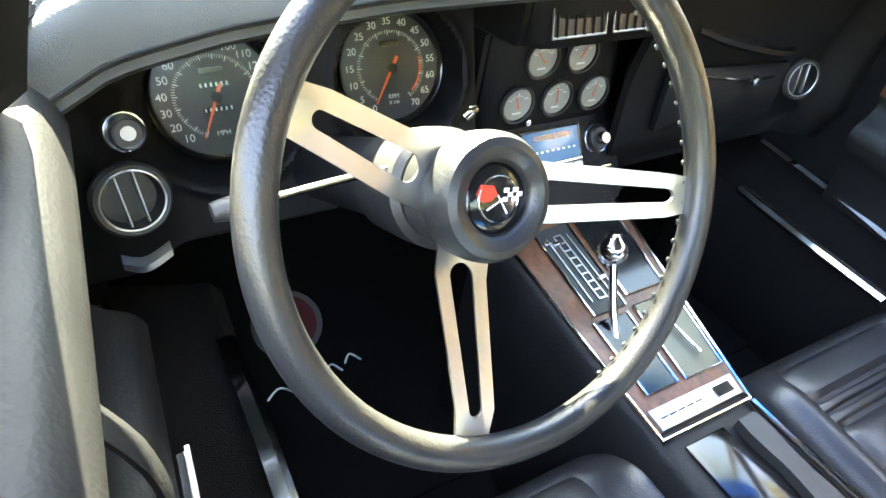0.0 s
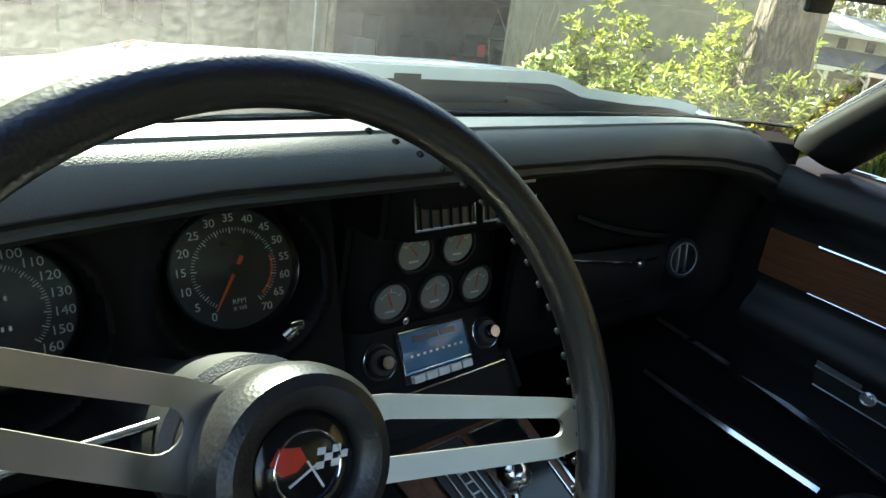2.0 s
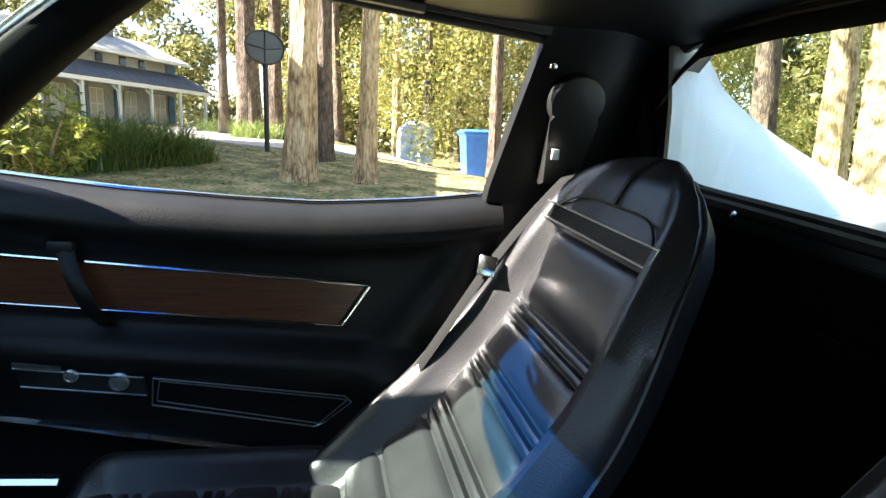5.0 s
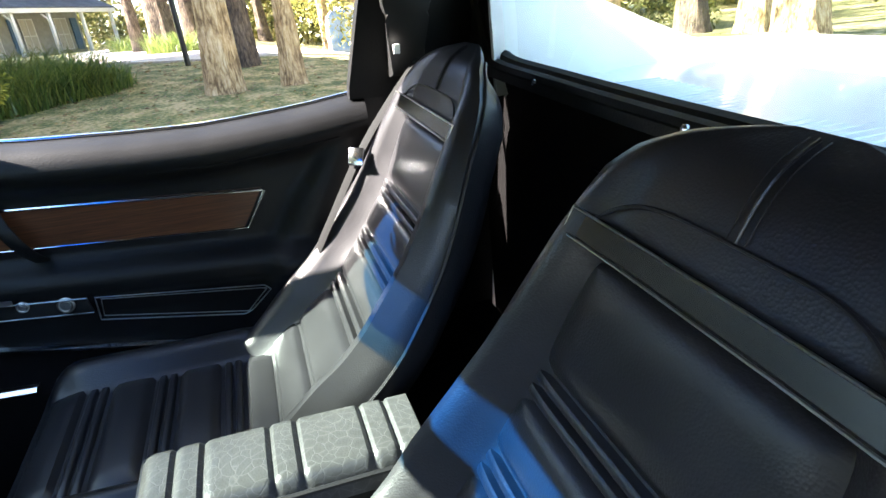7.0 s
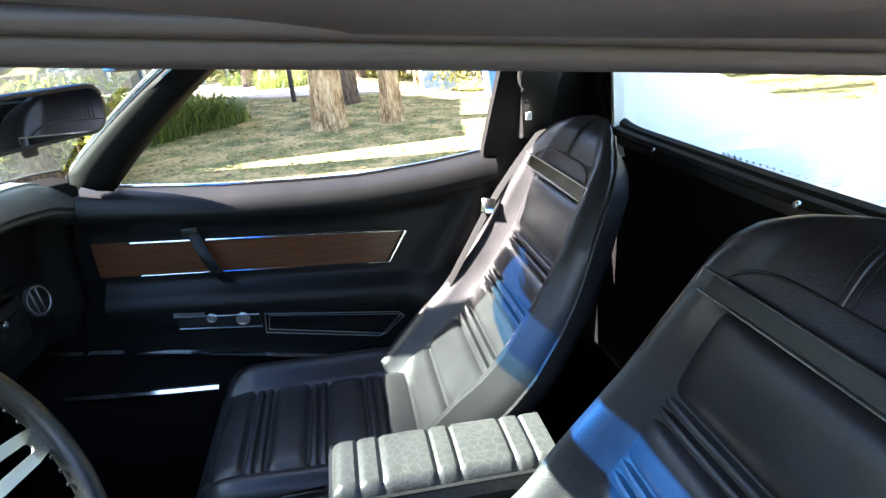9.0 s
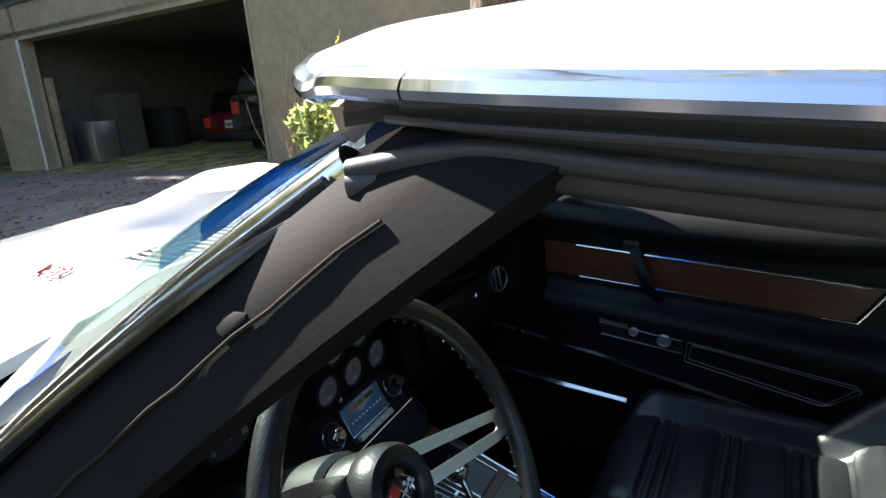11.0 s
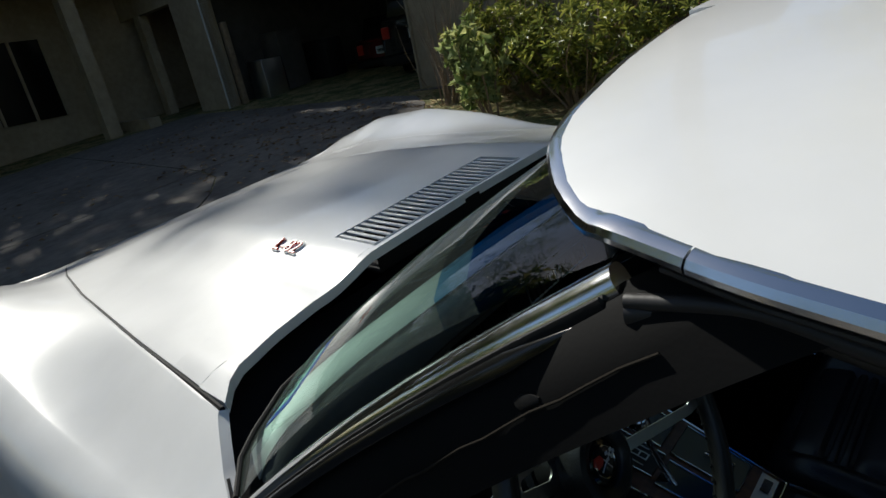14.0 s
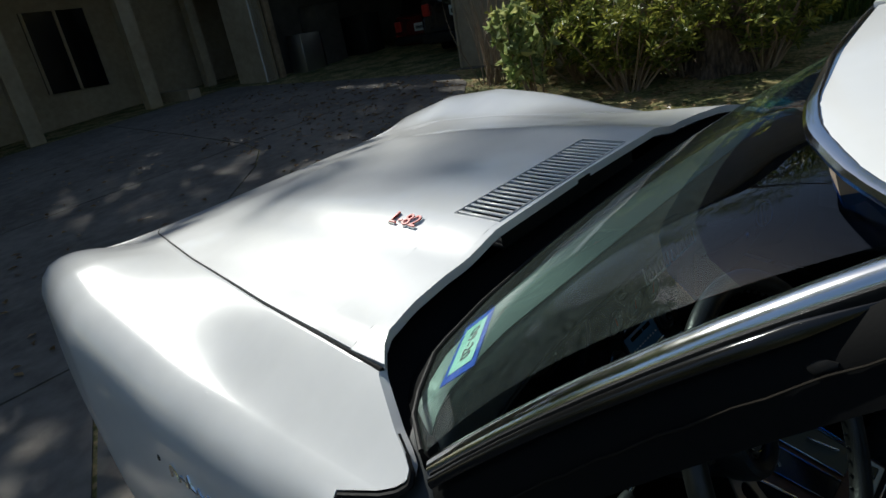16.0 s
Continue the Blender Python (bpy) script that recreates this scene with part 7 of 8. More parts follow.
bm = bm_new()
gbox(bm, WID, WID + 1.05, 0, 0.25, -0.8, 2.85)
part("wall_pier", bm, STUCCO, house, "tan rendered wall beside the garage")
bm = bm_new()
gbox(bm, -0.12, WID + 0.1, 0.0, 0.25, 2.30, 2.85)
part("lintel", bm, STUCCO, house, "plain garage lintel")
bm = bm_new()
gbox(bm, -3.75, 0, 0.03, 0.25, -1.0, 2.85)
part("end_wall", bm, STUCCO, house, "plain tan rendered wall behind the bushes")
for a0 in (-0.03, WID):
    bm = bm_new()
    gbox(bm, a0, a0 + 0.03, -0.02, 0.20, -0.6, 2.32)
    part("jamb", bm, TRIM if a0 > 1 else STUCCO, house)
bm = bm_new()
gbox(bm, -3.95, WID + 7.5, -0.03, 7.2, 2.85, 2.95)
part("eave", bm, SHINGLE, house, "grey shingled roof edge")
bm = bm_new()
rows = [[g_at(a, b, z) for a in (-4.0, WID + 7.5)] for b, z in ((-0.05, 2.94), (3.5, 4.1), (7.3, 2.94))]
slab(bm, rows, (0, 0, 0.06))
part("roof", bm, SHINGLE, house, "low grey shingled roof")
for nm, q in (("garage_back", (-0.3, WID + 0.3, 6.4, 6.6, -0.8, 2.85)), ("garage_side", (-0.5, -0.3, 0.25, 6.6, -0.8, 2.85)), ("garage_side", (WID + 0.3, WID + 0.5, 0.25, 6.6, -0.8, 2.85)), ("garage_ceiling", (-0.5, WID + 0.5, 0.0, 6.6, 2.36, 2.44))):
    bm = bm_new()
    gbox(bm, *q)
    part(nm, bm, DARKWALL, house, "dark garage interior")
bm = bm_new()
gbox(bm, -0.5, WID + 0.5, -0.15, 6.6, -0.9, 0.0)
part("garage_floor", bm, CONCRETE, house, "stained garage floor")
bm = bm_new()
gbox(bm, 1.3, 2.3, 3.0, 3.06, 2.30, 2.34)
LAMP = material("fluorescent_tube", (0.9, 0.95, 1.0), 0.4)
LAMP.node_tree.nodes["Principled BSDF"].inputs["Emission Color"].default_value = (0.85, 0.95, 1, 1)
LAMP.node_tree.nodes["Principled BSDF"].inputs["Emission Strength"].default_value = 2.0
part("tube_light", bm, LAMP, house, "lit fluorescent tube")
# porch to the far side: posts, recessed wall and a window
bm = bm_new()
gbox(bm, WID + 1.05, WID + 7.5, 2.2, 2.4, -0.8, 2.85)
part("recessed_wall", bm, STUCCO, house)
for a in (WID + 2.35, WID + 4.3):
    bm = bm_new()
    gbox(bm, a, a + 0.24, 0.0, 0.2, -0.8, 2.85)
    part("porch_post", bm, STUCCO, house, "tan porch post")
bm = bm_new()
gbox(bm, WID + 1.05, WID + 7.5, 0.0, 0.2, 2.25, 2.85)
part("porch_beam", bm, STUCCO, house)
for a in (WID + 2.9, WID + 4.7):
    bm = bm_new()
    gbox(bm, a, a + 1.1, 2.12, 2.2, 0.9, 2.1)
    w = part("window", bm, GLOSSBLACK, house, "dark porch window")
    for q in (a, a + 0.53, a + 1.06):
        bm = bm_new()
        gbox(bm, q, q + 0.05, 2.08, 2.12, 0.9, 2.1)
        part("window_bar", bm, STUCCO, w)
# wing across the end of the drive, with posts before a dark veranda
bm = bm_new()
gbox(bm, WID + 3.2, WID + 3.45, -12, 2.2, -1.5, 2.85)
part("wing_wall", bm, STUCCO, house, "shaded rendered wall of the house wing")
bm = bm_new()
gbox(bm, WID + 1.4, WID + 9, -12, 0.2, 2.85, 2.95)
part("veranda_roof", bm, SHINGLE, house)
for b in (-1.6, -3.8, -6.0, -8.2):
    bm = bm_new()
    gbox(bm, WID + 1.6, WID + 1.86, b - 0.13, b + 0.13, -1.5, 2.85)
    part("veranda_post", bm, STUCCO, house, "square veranda post")
for b in (-2.9, -5.2, -7.6):
    bm = bm_new()
    gbox(bm, WID + 3.14, WID + 3.2, b, b + 1.2, 0.6, 2.1)
    w = part("window", bm, GLOSSBLACK, house, "dark veranda window")
    for q in (b, b + 0.58, b + 1.15):
        bm = bm_new()
        gbox(bm, WID + 3.10, WID + 3.14, q, q + 0.05, 0.6, 2.1)
        part("window_bar", bm, STUCCO, w)
# low garden edge by the porch
bm = bm_new()
gbox(bm, WID + 1.0, WID + 7.0, -1.2, -0.95, -0.6, 0.25)
part("planter_edge", bm, STUCCO, house, "low stone planter edge")


def vehicle(a, b, paint, w, h, label, name):
    v = thing(name, label, "car", tuple(g_at(a, b, 0)), group="garaged cars", car=False)
    bm = bm_new()
    secs = []
    for bb, hw, z0, z1 in ((0, w * 0.46, 0.45, h * 0.62), (0.04, w * 0.49, 0.32, h * 0.66), (0.5, w * 0.5, 0.28, h * 0.66), (3.4, w * 0.5, 0.28, h * 0.6), (3.8, w * 0.45, 0.4, h * 0.5)):
        secs.append([g_at(a + x, b + bb, z) for x, z in ((-hw, z0), (-hw * 1.02, (z0 + z1) / 2), (-hw * 0.96, z1), (hw * 0.96, z1), (hw * 1.02, (z0 + z1) / 2), (hw, z0))])
    loft(bm, secs)
    bmesh.ops.bevel(bm, geom=list(bm.edges), offset=0.04, segments=2, affect="EDGES")
    body = part("body", bm, paint, v)
    bm = bm_new()
    secs = []
    for bb, hw, z1 in ((0.10, w * 0.40, h * 0.66), (0.30, w * 0.40, h * 0.97), (2.0, w * 0.40, h), (2.9, w * 0.43, h * 0.64)):
        secs.append([g_at(a + x, b + bb, z) for x, z in ((-w * 0.47, h * 0.62), (-hw, z1), (hw, z1), (w * 0.47, h * 0.62))])
    loft(bm, secs)
    part("cabin", bm, GLOSSBLACK, v, "dark glazed cabin")
    for sg in (-1, 1):
        bm = bm_new()
        box(bm, g_at(a + sg * w * 0.40, b - 0.005, h * 0.52), (0.16, 0.05, 0.20), 0.02, GM)
        part("tail_lamp", bm, RED, v, "red tail lamp")
        for bb in (0.75, 3.0):
            bm = bm_new()
            lathe(bm, g_at(a + sg * w * 0.42, b + bb, 0.33), GA, [(0.2, -0.1), (0.33, -0.1), (0.33, 0.1), (0.2, 0.1), (0, 0.08)], 24)
            part("wheel", bm, RUBBER, v)
    bm = bm_new()
    box(bm, g_at(a, b - 0.03, h * 0.48), (0.31, 0.02, 0.155), 0.004, GM)
    pl = part("number_plate", bm, TRIM, v, "white number plate")
    bm = bm_new()
    for k in range(6):
        box(bm, g_at(a - 0.10 + 0.04 * k, b - 0.042, h * 0.475), (0.026, 0.004, 0.062), 0, GM)
    part("plate_bars", bm, DIAL, pl, kind="stuff")
    bm = bm_new()
    box(bm, g_at(a, b - 0.06, 0.42), (w * 0.9, 0.14, 0.16), 0.04, GM)
    part("bumper", bm, PLASTIC, v)
    return v


vehicle(0.95, 1.3, material("black_car_paint", (0.01, 0.01, 0.012), 0.15, 0, 1.0), 1.75, 1.7, "black utility car parked inside the garage", "utility_car")
vehicle(3.0, 2.6, material("dark_red_car_paint", (0.12, 0.008, 0.008), 0.2, 0, 1.0), 1.6, 1.35, "dark red car parked deep in the garage", "parked_car")
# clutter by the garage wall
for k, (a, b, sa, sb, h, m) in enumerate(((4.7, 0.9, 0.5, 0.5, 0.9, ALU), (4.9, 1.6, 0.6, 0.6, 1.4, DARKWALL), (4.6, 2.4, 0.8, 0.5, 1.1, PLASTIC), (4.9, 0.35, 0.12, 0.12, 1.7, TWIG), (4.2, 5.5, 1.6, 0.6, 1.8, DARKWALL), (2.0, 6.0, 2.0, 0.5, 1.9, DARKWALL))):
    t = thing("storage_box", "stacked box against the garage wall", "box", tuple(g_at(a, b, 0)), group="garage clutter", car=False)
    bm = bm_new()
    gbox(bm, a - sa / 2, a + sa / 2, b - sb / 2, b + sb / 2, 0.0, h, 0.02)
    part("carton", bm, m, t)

# ---- basketball hoop ----
hx, hy = 10.05, 0.35
hz = height(hx, hy)
hoop = thing("basketball_hoop", "black basketball hoop with a fan backboard on a pole", "basketball hoop", (hx, hy, hz), car=False)
bm = bm_new()
tube(bm, [(hx, hy, hz - 0.05), (hx, hy, hz + 1.75)], 0.045, 12)
part("pole", bm, PLASTIC, hoop)
bm = bm_new()
pts = []
for k in range(28):
    a = 2 * math.pi * k / 28
    pts.append((0.34 * math.cos(a), 0.24 * math.sin(a) - (0.04 if math.sin(a) < -0.4 else 0)))
HM = frame_of((-0.85, -0.5, 0.0))
prism(bm, V(hx - 0.06, hy, hz + 1.72), HM, pts, 0.025)
part("backboard", bm, material("smoked_backboard", (0.05, 0.06, 0.06), 0.3), hoop, "smoked grey backboard")
bm = bm_new()
tube(bm, [V(hx - 0.08, hy, hz + 1.72) + HM @ V(x * 1.02, y * 1.02, 0.02) for x, y in pts], 0.014, 6, True)
for x, y in ((-0.3, 0), (0, 0.24), (0.3, 0), (0, -0.26)):
    tube(bm, [V(hx - 0.08, hy, hz + 1.72) + HM @ V(0, -0.05, 0.02), V(hx - 0.08, hy, hz + 1.72) + HM @ V(x, y, 0.02)], 0.008, 5)
part("board_rim", bm, PLASTIC, hoop)

# ---- blue bin ----
bx, by = 13.0, -4.2
bz = height(bx, by)
bn = thing("wheeled_bin", "blue plastic wheeled refuse bin standing on the grass", "bin", (bx, by, bz), car=False)
bm = bm_new()
loops = [[V(bx + x * s, by + y * s, bz + z) for x, y in ((-0.32, -0.34), (0.32, -0.34), (0.32, 0.34), (-0.32, 0.34))] for s, z in ((0.78, 0.0), (0.80, 0.05), (1.0, 0.98), (1.08, 1.0), (1.08, 1.04))]
loft(bm, loops)
part("bin_body", bm, BINBLUE, bn)
bm = bm_new()
loops = [[V(bx + x * s, by + y * s, bz + z) for x, y in ((-0.34, -0.36), (0.34, -0.36), (0.34, 0.38), (-0.34, 0.38))] for s, z in ((1.05, 1.045), (1.05, 1.08), (0.8, 1.13))]
loft(bm, loops)
part("lid", bm, BINBLUE, bn)
bm = bm_new()
lathe(bm, (bx - 0.30, by - 0.32, bz + 0.12), (0, 1, 0), [(0.12, -0.03), (0.12, 0.03), (0, 0.03)], 18)
part("wheel", bm, RUBBER, bn)

# ---- far house ----
fx, fy = 42.8, 9.65
fz = height(fx, fy)
FM = Matrix.Rotation(radians(60), 3, "Z")
far = thing("neighbour_house", "grey house with a white-posted porch among the trees", "house", (fx, fy, fz), car=False)
f_at = lambda x, y, z: V(fx, fy, fz) + FM @ V(x, y, z)
def fbox(bm, x0, x1, y0, y1, z0, z1):
    return box(bm, f_at((x0 + x1) / 2, (y0 + y1) / 2, (z0 + z1) / 2), (abs(x1 - x0), abs(y1 - y0), z1 - z0), 0, FM)
bm = bm_new()
fbox(bm, 1.6, 9, -3.4, 11, -0.8, 4.45)
wall = part("wall", bm, SIDING, far)
bm = bm_new()
slab(bm, [[f_at(x, y, z) for y in (-4.3, 11.2)] for x, z in ((-0.7, 2.5), (1.6, 3.65))], (0, 0, 0.09))
part("porch_roof", bm, SHINGLE, far, "dark grey porch roof")
bm = bm_new()
slab(bm, [[f_at(x, y, z) for y in (-4.2, 11.4)] for x, z in ((0.9, 4.45), (5, 6.1), (9.2, 4.45))], (0, 0, 0.09))
part("roof", bm, PALESHINGLE, far, "pale grey shingled roof")
bm = bm_new()
fbox(bm, 0.82, 0.92, -4.2, 11.4, 4.32, 4.52)
part("fascia", bm, TRIM, far, "white fascia board")
bm = bm_new()
fbox(bm, -0.72, -0.58, -4.3, 11.2, 2.28, 2.52)
part("porch_beam", bm, TRIM, far)
for y in (-3.95, -1.4, 1.15, 3.7, 6.25, 8.8):
    bm = bm_new()
    fbox(bm, -0.62, -0.46, y - 0.08, y + 0.08, -0.6, 2.3)
    post = part("porch_post", bm, TRIM, far, "white porch post")
    if y > -1:
        bm = bm_new()
        tube(bm, [f_at(-0.54, y, 1.75), f_at(-0.54, y + 0.18, 2.0), f_at(-0.54, y + 0.5, 2.22)], 0.05, 6)
        part("brace", bm, TRIM, post)
for y in (-2.2, 0.4, 3.0, 5.6):
    bm = bm_new()
    fbox(bm, 1.53, 1.6, y, y + 0.9, 0.3, 2.1)
    w = part("window", bm, PALEGLASS, far, "window with reflected daylight put into its pale colour")
    bm = bm_new()
    for q in (y - 0.06, y + 0.42, y + 0.9):
        fbox(bm, 1.50, 1.53, q, q + 0.06, 0.25, 2.15)
    for q in (0.25, 1.15, 2.1):
        fbox(bm, 1.50, 1.53, y - 0.06, y + 0.96, q, q + 0.06)
    part("window_frame", bm, TRIM, w)
for y in (-3.1, 1.6, 4.2):
    bm = bm_new()
    fbox(bm, 1.48, 1.58, y, y + 0.5, 0.2, 2.15)
    part("shutter", bm, SHUTTER, far, "blue shutter")
bm = bm_new()
fbox(bm, 1.5, 1.62, -3.35, -2.5, 3.75, 4.35)
part("gable_panel", bm, SHUTTER, far, "blue board under the eave")
for y in (-0.6, 1.0, 2.8, 4.6, 6.4):
    bm = bm_new()
    fbox(bm, 1.52, 1.6, y, y + 0.5, 3.78, 4.3)
    part("attic_window", bm, GLOSSBLACK, far)
bm = bm_new()
fbox(bm, 4.4, 5.4, -0.9, 0.3, 5.2, 7.2)
part("chimney", bm, CHIMNEY, far, "grey brick chimney")

# gravel lane across the garden
lane = thing("lane", "pale gravel lane crossing the garden", "lane", kind="structure", car=False)
bm = bm_new()
rows = []
way = curve_through([(44, 4.0, 0), (34, 5.2, 0), (25, 4.3, 0), (18, 2.7, 0), (13.6, 1.2, 0), (12.0, -0.6, 0), (12.6, -2.6, 0), (15.2, -4.6, 0), (19, -8, 0), (22, -14, 0)], 70)
for k, c in enumerate(way):
    d = (way[min(k + 1, 69)] - way[max(k - 1, 0)]).normalized()
    rows.append([V(p.x, p.y, height(p.x, p.y) + 0.03) for p in [c + V(d.y, -d.x, 0) * q for q in (-1.3, -0.5, 0.5, 1.3)]])
slab(bm, rows, (0, 0, -0.1))
part("gravel", bm, GRAVEL, lane)

# ---- trees seen from the cabin ----
def polar(az, d):
    return -0.44 + d * math.sin(radians(az)), -0.41 + d * math.cos(radians(az))
x, y = polar(88.6, 7.1)
tree(x, y, 0.165, 11, (0.0, -0.045), BARK, PINE, 3.2, 3, label="tall pale-barked tree lit by the sun", bare=0.5)
x, y = polar(90.8, 9.4)
tree(x, y, 0.15, 12, (0.0, -0.02), DARKBARK, PINE, 3.2, 4, label="dark-barked tree behind a paler one", bare=0.5)
x, y = polar(95.0, 7.2)
tree(x, y, 0.115, 9, (0.0, -0.035), BARK, YELLOWLEAF, 2.8, 5, label="slender pale tree with a forked trunk", bare=0.45)
k = 0
for az, d, r, h, dark, lf in ((84.3, 16, 0.26, 16, 1, 0), (86.6, 18, 0.19, 15, 1, 0), (82.2, 20, 0.15, 14, 1, 0), (107.5, 13, 0.14, 12, 1, 1), (112, 17, 0.2, 15, 0, 1), (101, 21, 0.16, 14, 1, 1), (98, 24, 0.18, 15, 0, 1), (118, 15, 0.22, 15, 1, 0), (124, 11.5, 0.24, 15, 0, 0), (131, 14, 0.26, 16, 1, 0), (136, 12, 0.24, 15, 0, 0), (139.5, 9.5, 0.27, 15, 0, 0), (146, 13, 0.2, 14, 1, 0), (83.6, 44, 0.2, 15, 1, 1), (85.2, 38, 0.25, 16, 1, 0), (92.5, 27, 0.2, 16, 1, 1), (104, 28, 0.2, 16, 1, 1), (88, 33, 0.22, 17, 1, 1), (154, 16, 0.24, 15, 1, 0), (52, 26, 0.25, 17, 1, 0)):
    x, y = polar(az, d)
    k += 1
    tree(x, y, r, h, (random.uniform(-0.03, 0.03), random.uniform(-0.03, 0.03)), DARKBARK if dark else BARK, YELLOWLEAF if lf else PINE, h * 0.24, 20 + k, bare=0.35, size=0.16, count=900, limbs=7, label="tall woodland tree with a bare lower trunk")
x, y = polar(63.2, 5.75)
tree(x, y, 0.24, 12, (0.01, 0.0), DARKBARK, PINE, 2.6, 61, bare=0.6, size=0.12, count=900, limbs=7, label="stout tree beside the rendered wall")
# unseen trees, added ahead to throw the dappled shade
for x, y, h, sd in ((1.33, 24.5, 12.9, 71), (0.40, 19.0, 11.3, 72), (2.12, 24.0, 13.9, 74), (-3.61, 19.5, 12.2, 75), (-7.49, 17.0, 12.4, 76)):
    tree(x, y, 0.3, h, (0, 0), DARKBARK, PINE, 4.2, sd, bare=0.42, size=0.22, count=6500, limbs=14, label="large leafy tree added beyond the house to shade the drive")
tree(1.42, 20.9, 0.14, 17.8, (0, 0), DARKBARK, PINE, 1.2, 95, bare=0.92, size=0.20, count=66, limbs=4, label="tall thin-crowned tree added beyond the house to dapple the hood")
tree(2.24, 21.3, 0.14, 17.8, (0, 0), DARKBARK, PINE, 1.1, 91, bare=0.93, size=0.16, count=60, limbs=4, label="tall thin-crowned tree added beyond the house to dapple the hood")
# broad crown added over the drive, to keep sky light off it
tree(-4.0, 8.6, 0.34, 4.9, (0.03, 0.0), DARKBARK, PINE, 4.4, 83, bare=0.62, size=0.17, count=7000, limbs=16, label="broad tree added over the drive to block sky light")
# woodland edge: layered leaf masses
wood = thing("woodland_edge", "dense sunlit woodland undergrowth", "woodland", kind="stuff", car=False)
rng = random.Random(8)
spots, spots2 = [], []
for k in range(200):
    az, d = rng.uniform(60, 160), rng.uniform(15, 38)
    if 66 < az < 83.5:
        continue
    x, y = polar(az, d)
    hgt = rng.uniform(0.2, 1.0) ** 1.6 * 9
    (spots if rng.random() < 0.5 else spots2).append((V(x, y, height(x, y) + hgt), rng.uniform(0.8, 2.0), 900))
cloud("leaf_mass", HAZELEAF, wood, spots, 0.075, 11)
cloud("spring_leaf_mass", YELLOWLEAF, wood, spots2, 0.078, 12)
spots, far_spots = [], []
for k in range(190):
    az, d = rng.uniform(60, 165), rng.uniform(34, 60)
    d = d + 22 if 64 < az < 82.5 else d
    x, y = polar(az, d)
    far_spots.append((V(x, y, height(x, y) + rng.uniform(0.2, 15)), rng.uniform(2.0, 3.8), 800))
# unseen leaf masses added behind, to darken sky light and reflections
for k in range(110):
    az, d = rng.uniform(165, 318), rng.uniform(15, 30)
    x, y = polar(az, d)
    spots.append((V(x, y, height(x, y) + rng.uniform(0.0, 6.5)), rng.uniform(1.6, 2.8), 420))
# more added ahead, for dark reflections in the windshield
for k in range(110):
    az, d = rng.uniform(-45, 58), rng.uniform(30, 46)
    x, y = polar(az, d)
    spots.append((V(x, y, height(x, y) + rng.uniform(3.0, 17)), rng.uniform(2.2, 3.6), 600))
cloud("far_leaf_mass", PINE, wood, spots, 0.17, 13)
cloud("hazy_leaf_mass", HAZELEAF, wood, far_spots, 0.30, 14)

# tarp-covered heap beyond the trees
tx, ty = polar(99.8, 20)
tp = thing("covered_trailer", "trailer under a blue and white tarpaulin", "trailer", (tx, ty, height(tx, ty)), car=False)
bm = bm_new()
loft(bm, [[V(tx + x * s, ty + y * s, height(tx, ty) + z) for x, y in ((-0.45, -0.55), (0.45, -0.55), (0.45, 0.55), (-0.45, 0.55))] for s, z in ((1, 0), (1.02, 0.8), (0.9, 1.2), (0.4, 1.4))])
part("tarpaulin", bm, TARP, tp)

# ---- bushes by the wall ----
for x, y, r, h, n, sd in ((4.40, 3.45, 0.85, 1.42, 4600, 31), (4.52, 2.45, 0.85, 1.42, 4800, 32), (4.66, 1.80, 0.62, 1.05, 2600, 33), (4.00, 2.70, 0.65, 1.02, 2800, 34), (4.62, 4.10, 0.50, 1.35, 1800, 35)):
    shrub(x, y, r, h, LEAF, n, 0.042, sd, twigs=26)
shrub(3.50, 3.34, 0.40, 1.32, BIGLEAF, 720, 0.075, 36, label="bush with broad glossy pale leaves", twigs=10, droop=0.6)
# bare twigs beside it
tw = thing("bare_bush", "leafless bush of thin tan twigs", "bush", (4.28, 4.66, height(4.28, 4.66)), group="garden bushes", car=False)
bm = bm_new()
rng = random.Random(5)
for k in range(34):
    b = V(4.28 + rng.uniform(-0.12, 0.12), 4.66 + rng.uniform(-0.12, 0.12), height(4.28, 4.66) - 0.03)
    e = b + V(rng.uniform(-0.5, 0.5), rng.uniform(-0.5, 0.5), rng.uniform(0.9, 1.6))
    m = (b + e) / 2 + V(rng.uniform(-0.08, 0.08), rng.uniform(-0.08, 0.08), 0.1)
    tube(bm, curve_through([b, m, e], 8), lambda s: 0.007 * (1 - 0.75 * s), 5)
part("brushwood", bm, TWIG, tw, kind="stuff")
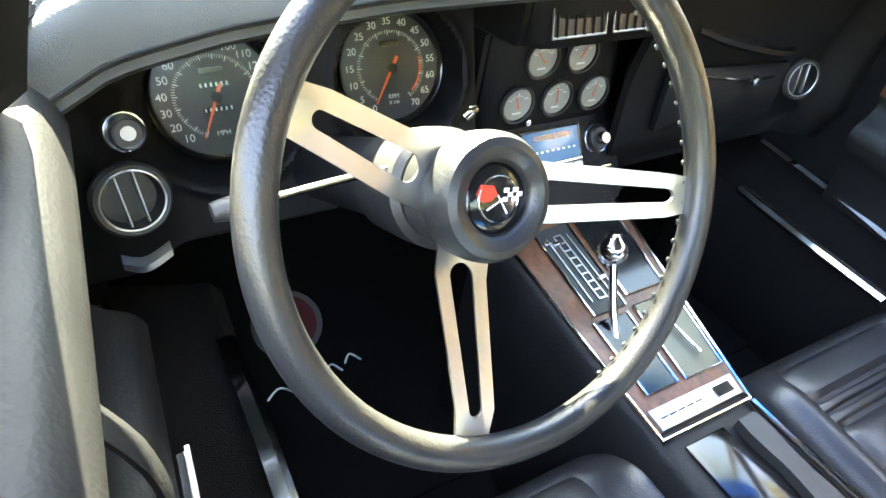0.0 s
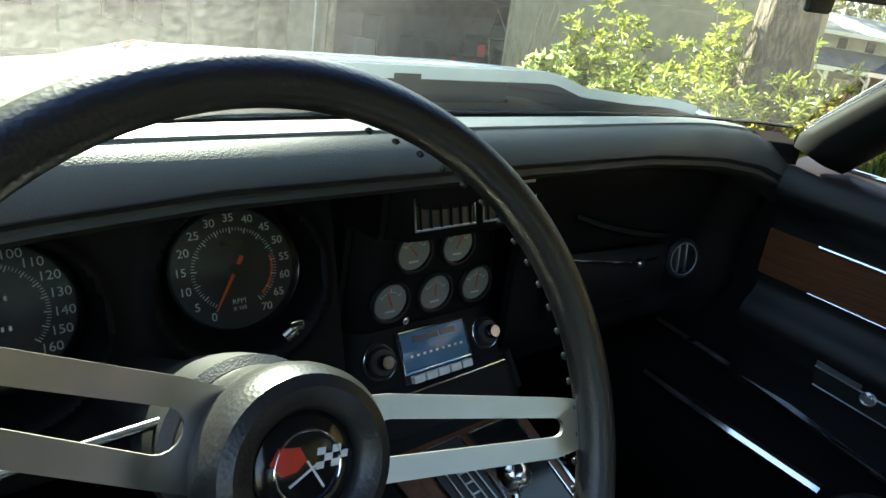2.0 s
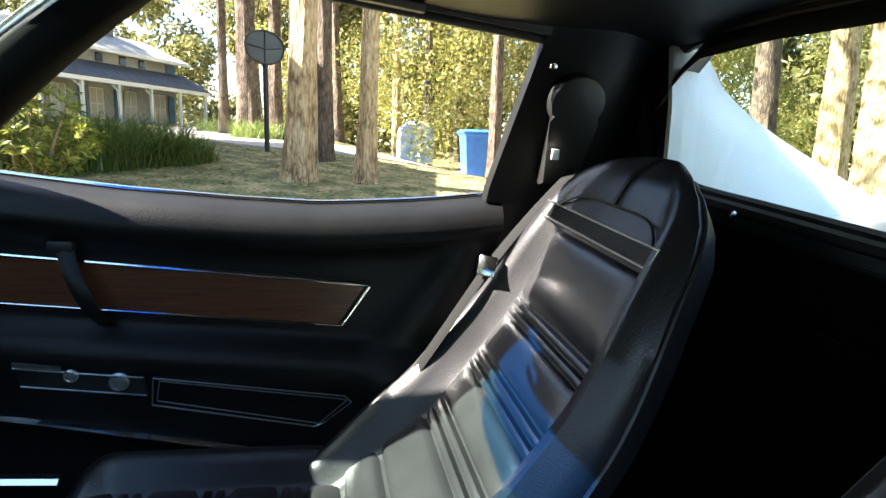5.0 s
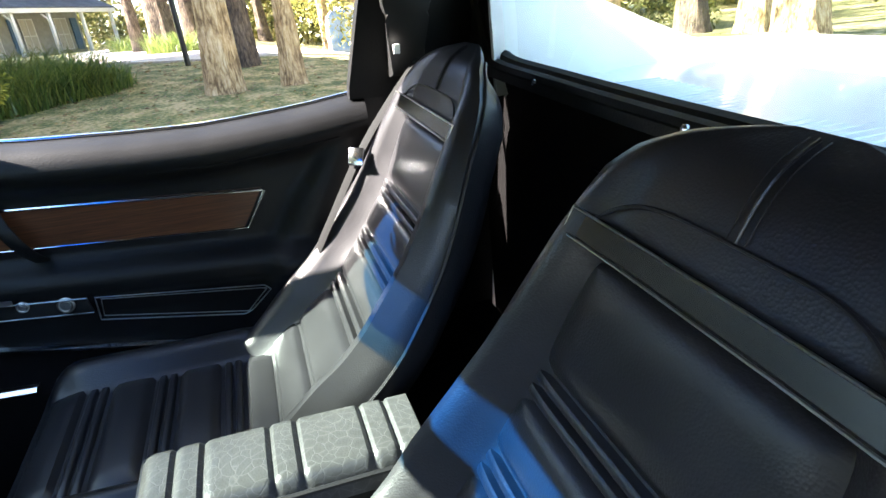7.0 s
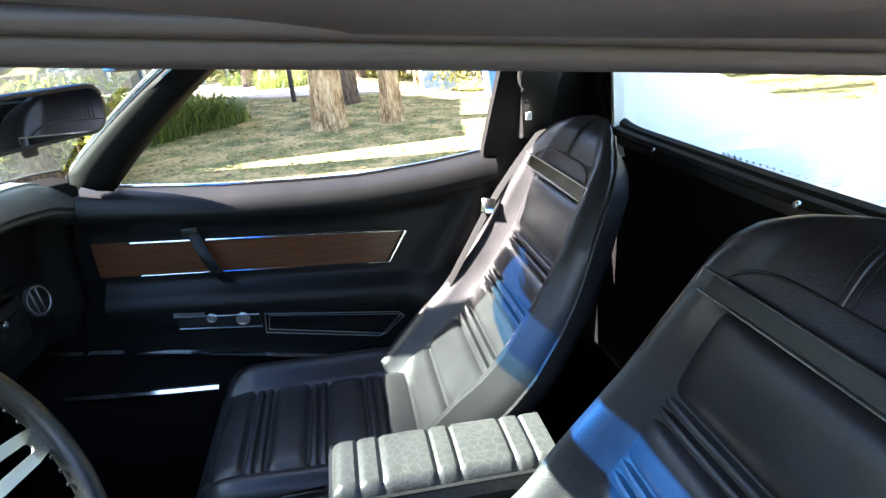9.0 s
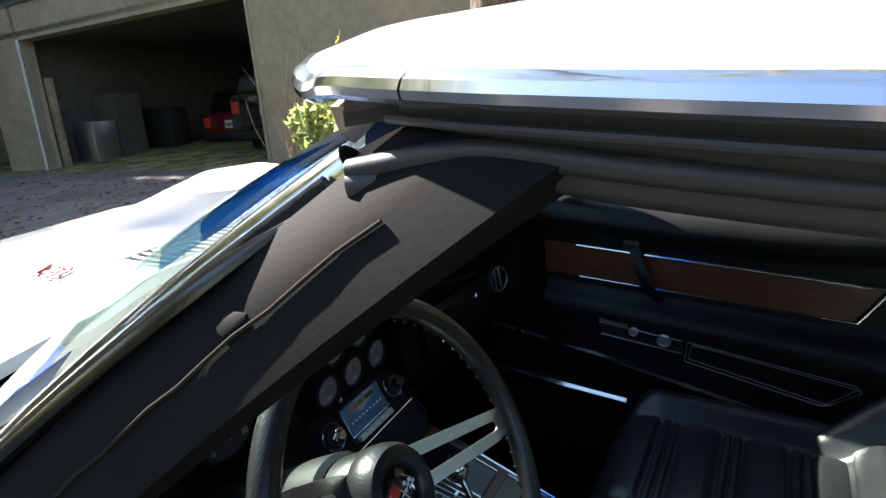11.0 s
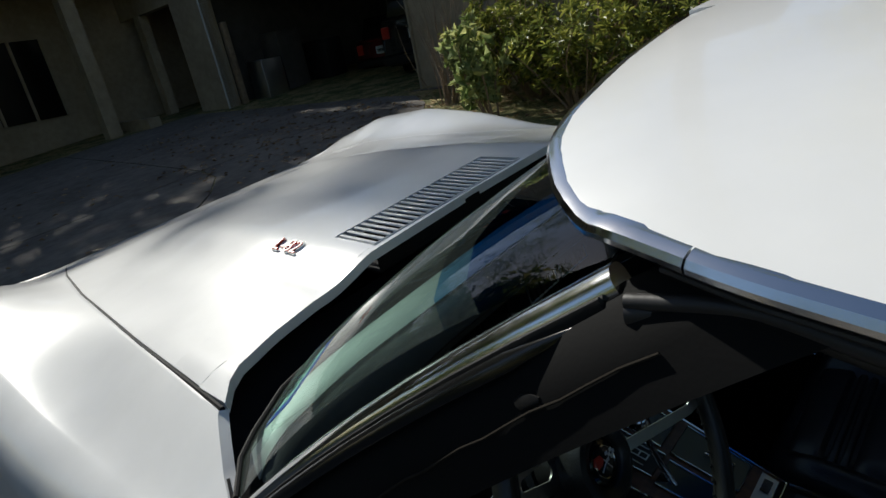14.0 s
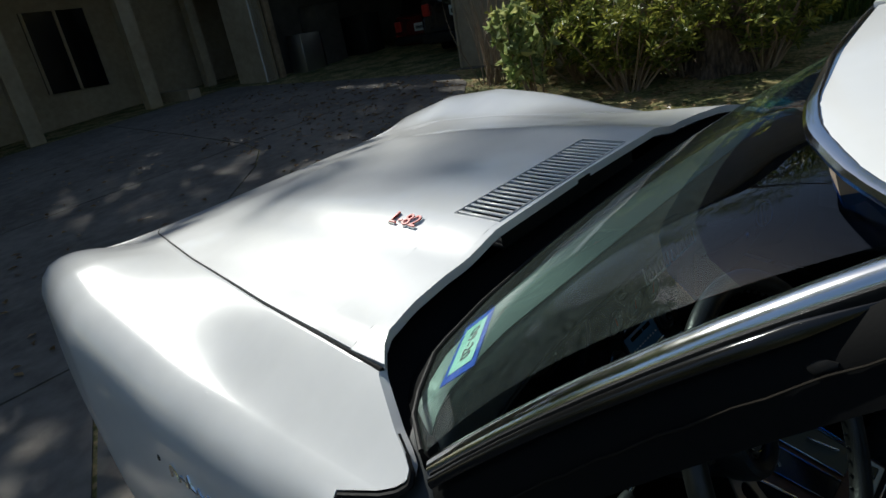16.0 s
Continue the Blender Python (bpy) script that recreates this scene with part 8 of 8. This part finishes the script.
# long grass clump
def clump(x, y, r, n, h, mat, sd, name, label):
    t = thing(name, label, "plant", (x, y, height(x, y)), group="garden plants", car=False)
    rng = np.random.default_rng(sd)
    v, f = [], []
    for k in range(n):
        a, q = rng.uniform(0, 6.28), r * math.sqrt(rng.uniform())
        px, py = x + q * math.cos(a), y + q * math.sin(a)
        z = height(px, py) - 0.02
        b = rng.uniform(0, 6.28)
        hh, w = h * rng.uniform(0.4, 1.15), 0.011
        lean = hh * rng.uniform(0.3, 1.3)
        dx, dy = math.cos(b), math.sin(b)
        i = len(v)
        for s in (0, 0.45, 0.8, 1.0):
            ww = w * (1 - s * 0.9)
            cx, cy, cz = px + dx * lean * s * s, py + dy * lean * s * s, z + hh * (s - 0.25 * s * s * s)
            v += [(cx - dy * ww, cy + dx * ww, cz), (cx + dy * ww, cy - dx * ww, cz)]
        for j in range(3):
            f.append((i + 2 * j, i + 2 * j + 1, i + 2 * j + 3, i + 2 * j + 2))
    me = bpy.data.meshes.new("foliage")
    me.from_pydata([(a - x, b - y, c - height(x, y)) for a, b, c in v], [], f)
    me.materials.append(mat)
    ob = new("foliage", me)
    ob.parent = t
    tagged(ob, kind="stuff")
    return t
for az, d, r, n, h, sd in ((69, 8.0, 0.9, 2200, 0.66, 41), (72.5, 8.4, 0.9, 2400, 0.70, 42), (75.6, 8.6, 0.8, 1800, 0.55, 43), (66, 7.6, 0.8, 1700, 0.6, 44), (77.6, 8.7, 0.6, 700, 0.38, 47), (84.9, 15, 0.6, 600, 0.6, 45), (82.0, 24, 0.9, 700, 0.7, 46)):
    x, y = polar(az, d)
    clump(x, y, r, n, h, BLADE, sd, "grass_clump", "clump of long arching green leaves")
x, y = polar(66, 6.0)
az_ = thing("azalea", "azalea bush with pink flowers", "bush", (x, y, height(x, y)), group="garden bushes", car=False)
cloud("flowers", PETAL, az_, [(V(x, y, height(x, y) + 0.55), 0.14, 90)], 0.03, 51)
cloud("leaves", LEAF, az_, [(V(x + 0.1, y + 0.2, height(x, y) + 0.4), 0.42, 500)], 0.04, 52)
# leaf litter and grass tufts on the lawn
lit = thing("leaf_litter", "dry brown leaves scattered on the lawn and drive", "leaves", kind="stuff", car=False)
rng2 = np.random.default_rng(77)
vv, ff = [], []
for k in range(9000):
    if k < 6500:
        px, py = rng2.uniform(1.3, 14), rng2.uniform(-8, 7)
    else:
        px, py = rng2.uniform(-4.5, 4.5), rng2.uniform(1.8, 10)
        if rng2.uniform() > 0.25 + 0.75 * (px > 2.2):
            continue
    z = height(px, py) + 0.014
    a = rng2.uniform(0, 6.28)
    s = rng2.uniform(0.02, 0.045)
    dx, dy = math.cos(a) * s, math.sin(a) * s
    t1, t2 = rng2.uniform(0, 0.02), rng2.uniform(0, 0.02)
    i = len(vv)
    vv += [(px - dx, py - dy, z), (px + dy * 0.5, py - dx * 0.5, z + t1), (px + dx, py + dy, z + 0.004), (px - dy * 0.5, py + dx * 0.5, z + t2)]
    ff += [(i, i + 1, i + 2), (i, i + 2, i + 3)]
me = bpy.data.meshes.new("litter")
me.from_pydata(vv, [], ff)
me.materials.append(LITTER)
ob = new("litter", me)
ob.parent = lit
tagged(ob, kind="stuff")

# ---- writing on the sticker ----
bm = bm_new()
slab(bm, [[q00, q01], [q10, q11]], V(0, -0.0006, -0.0008))
BLUE = material("sticker_blue", (0.02, 0.08, 0.62), 0.5)
PALE = material("sticker_pale", (0.55, 0.82, 0.72), 0.5)
part("border", bm, BLUE, st)
mix = lambda u, v: (q00.lerp(q01, u)).lerp(q10.lerp(q11, u), v)
SU = V(0, 0.577, 0.816).normalized()
bm = bm_new()
slab(bm, [[mix(0.14, 0.12) + SU * 0.0008, mix(0.86, 0.12) + SU * 0.0008], [mix(0.14, 0.88) + SU * 0.0008, mix(0.86, 0.88) + SU * 0.0008]], SU * -0.0004)
part("field", bm, PALE, st, "pale green sticker field")
sx_ = (q10 - q00).normalized()
sn_ = (q10 - q00).cross(q01 - q00).normalized()
sn_ = sn_ if sn_.z > 0 else -sn_
STM = Matrix((-sx_, sn_.cross(-sx_), sn_)).transposed()
words("09-20", mix(0.55, 0.5) + sn_ * 0.0014, STM, 0.026, DIAL, st, "sticker_figures", 0.0002)
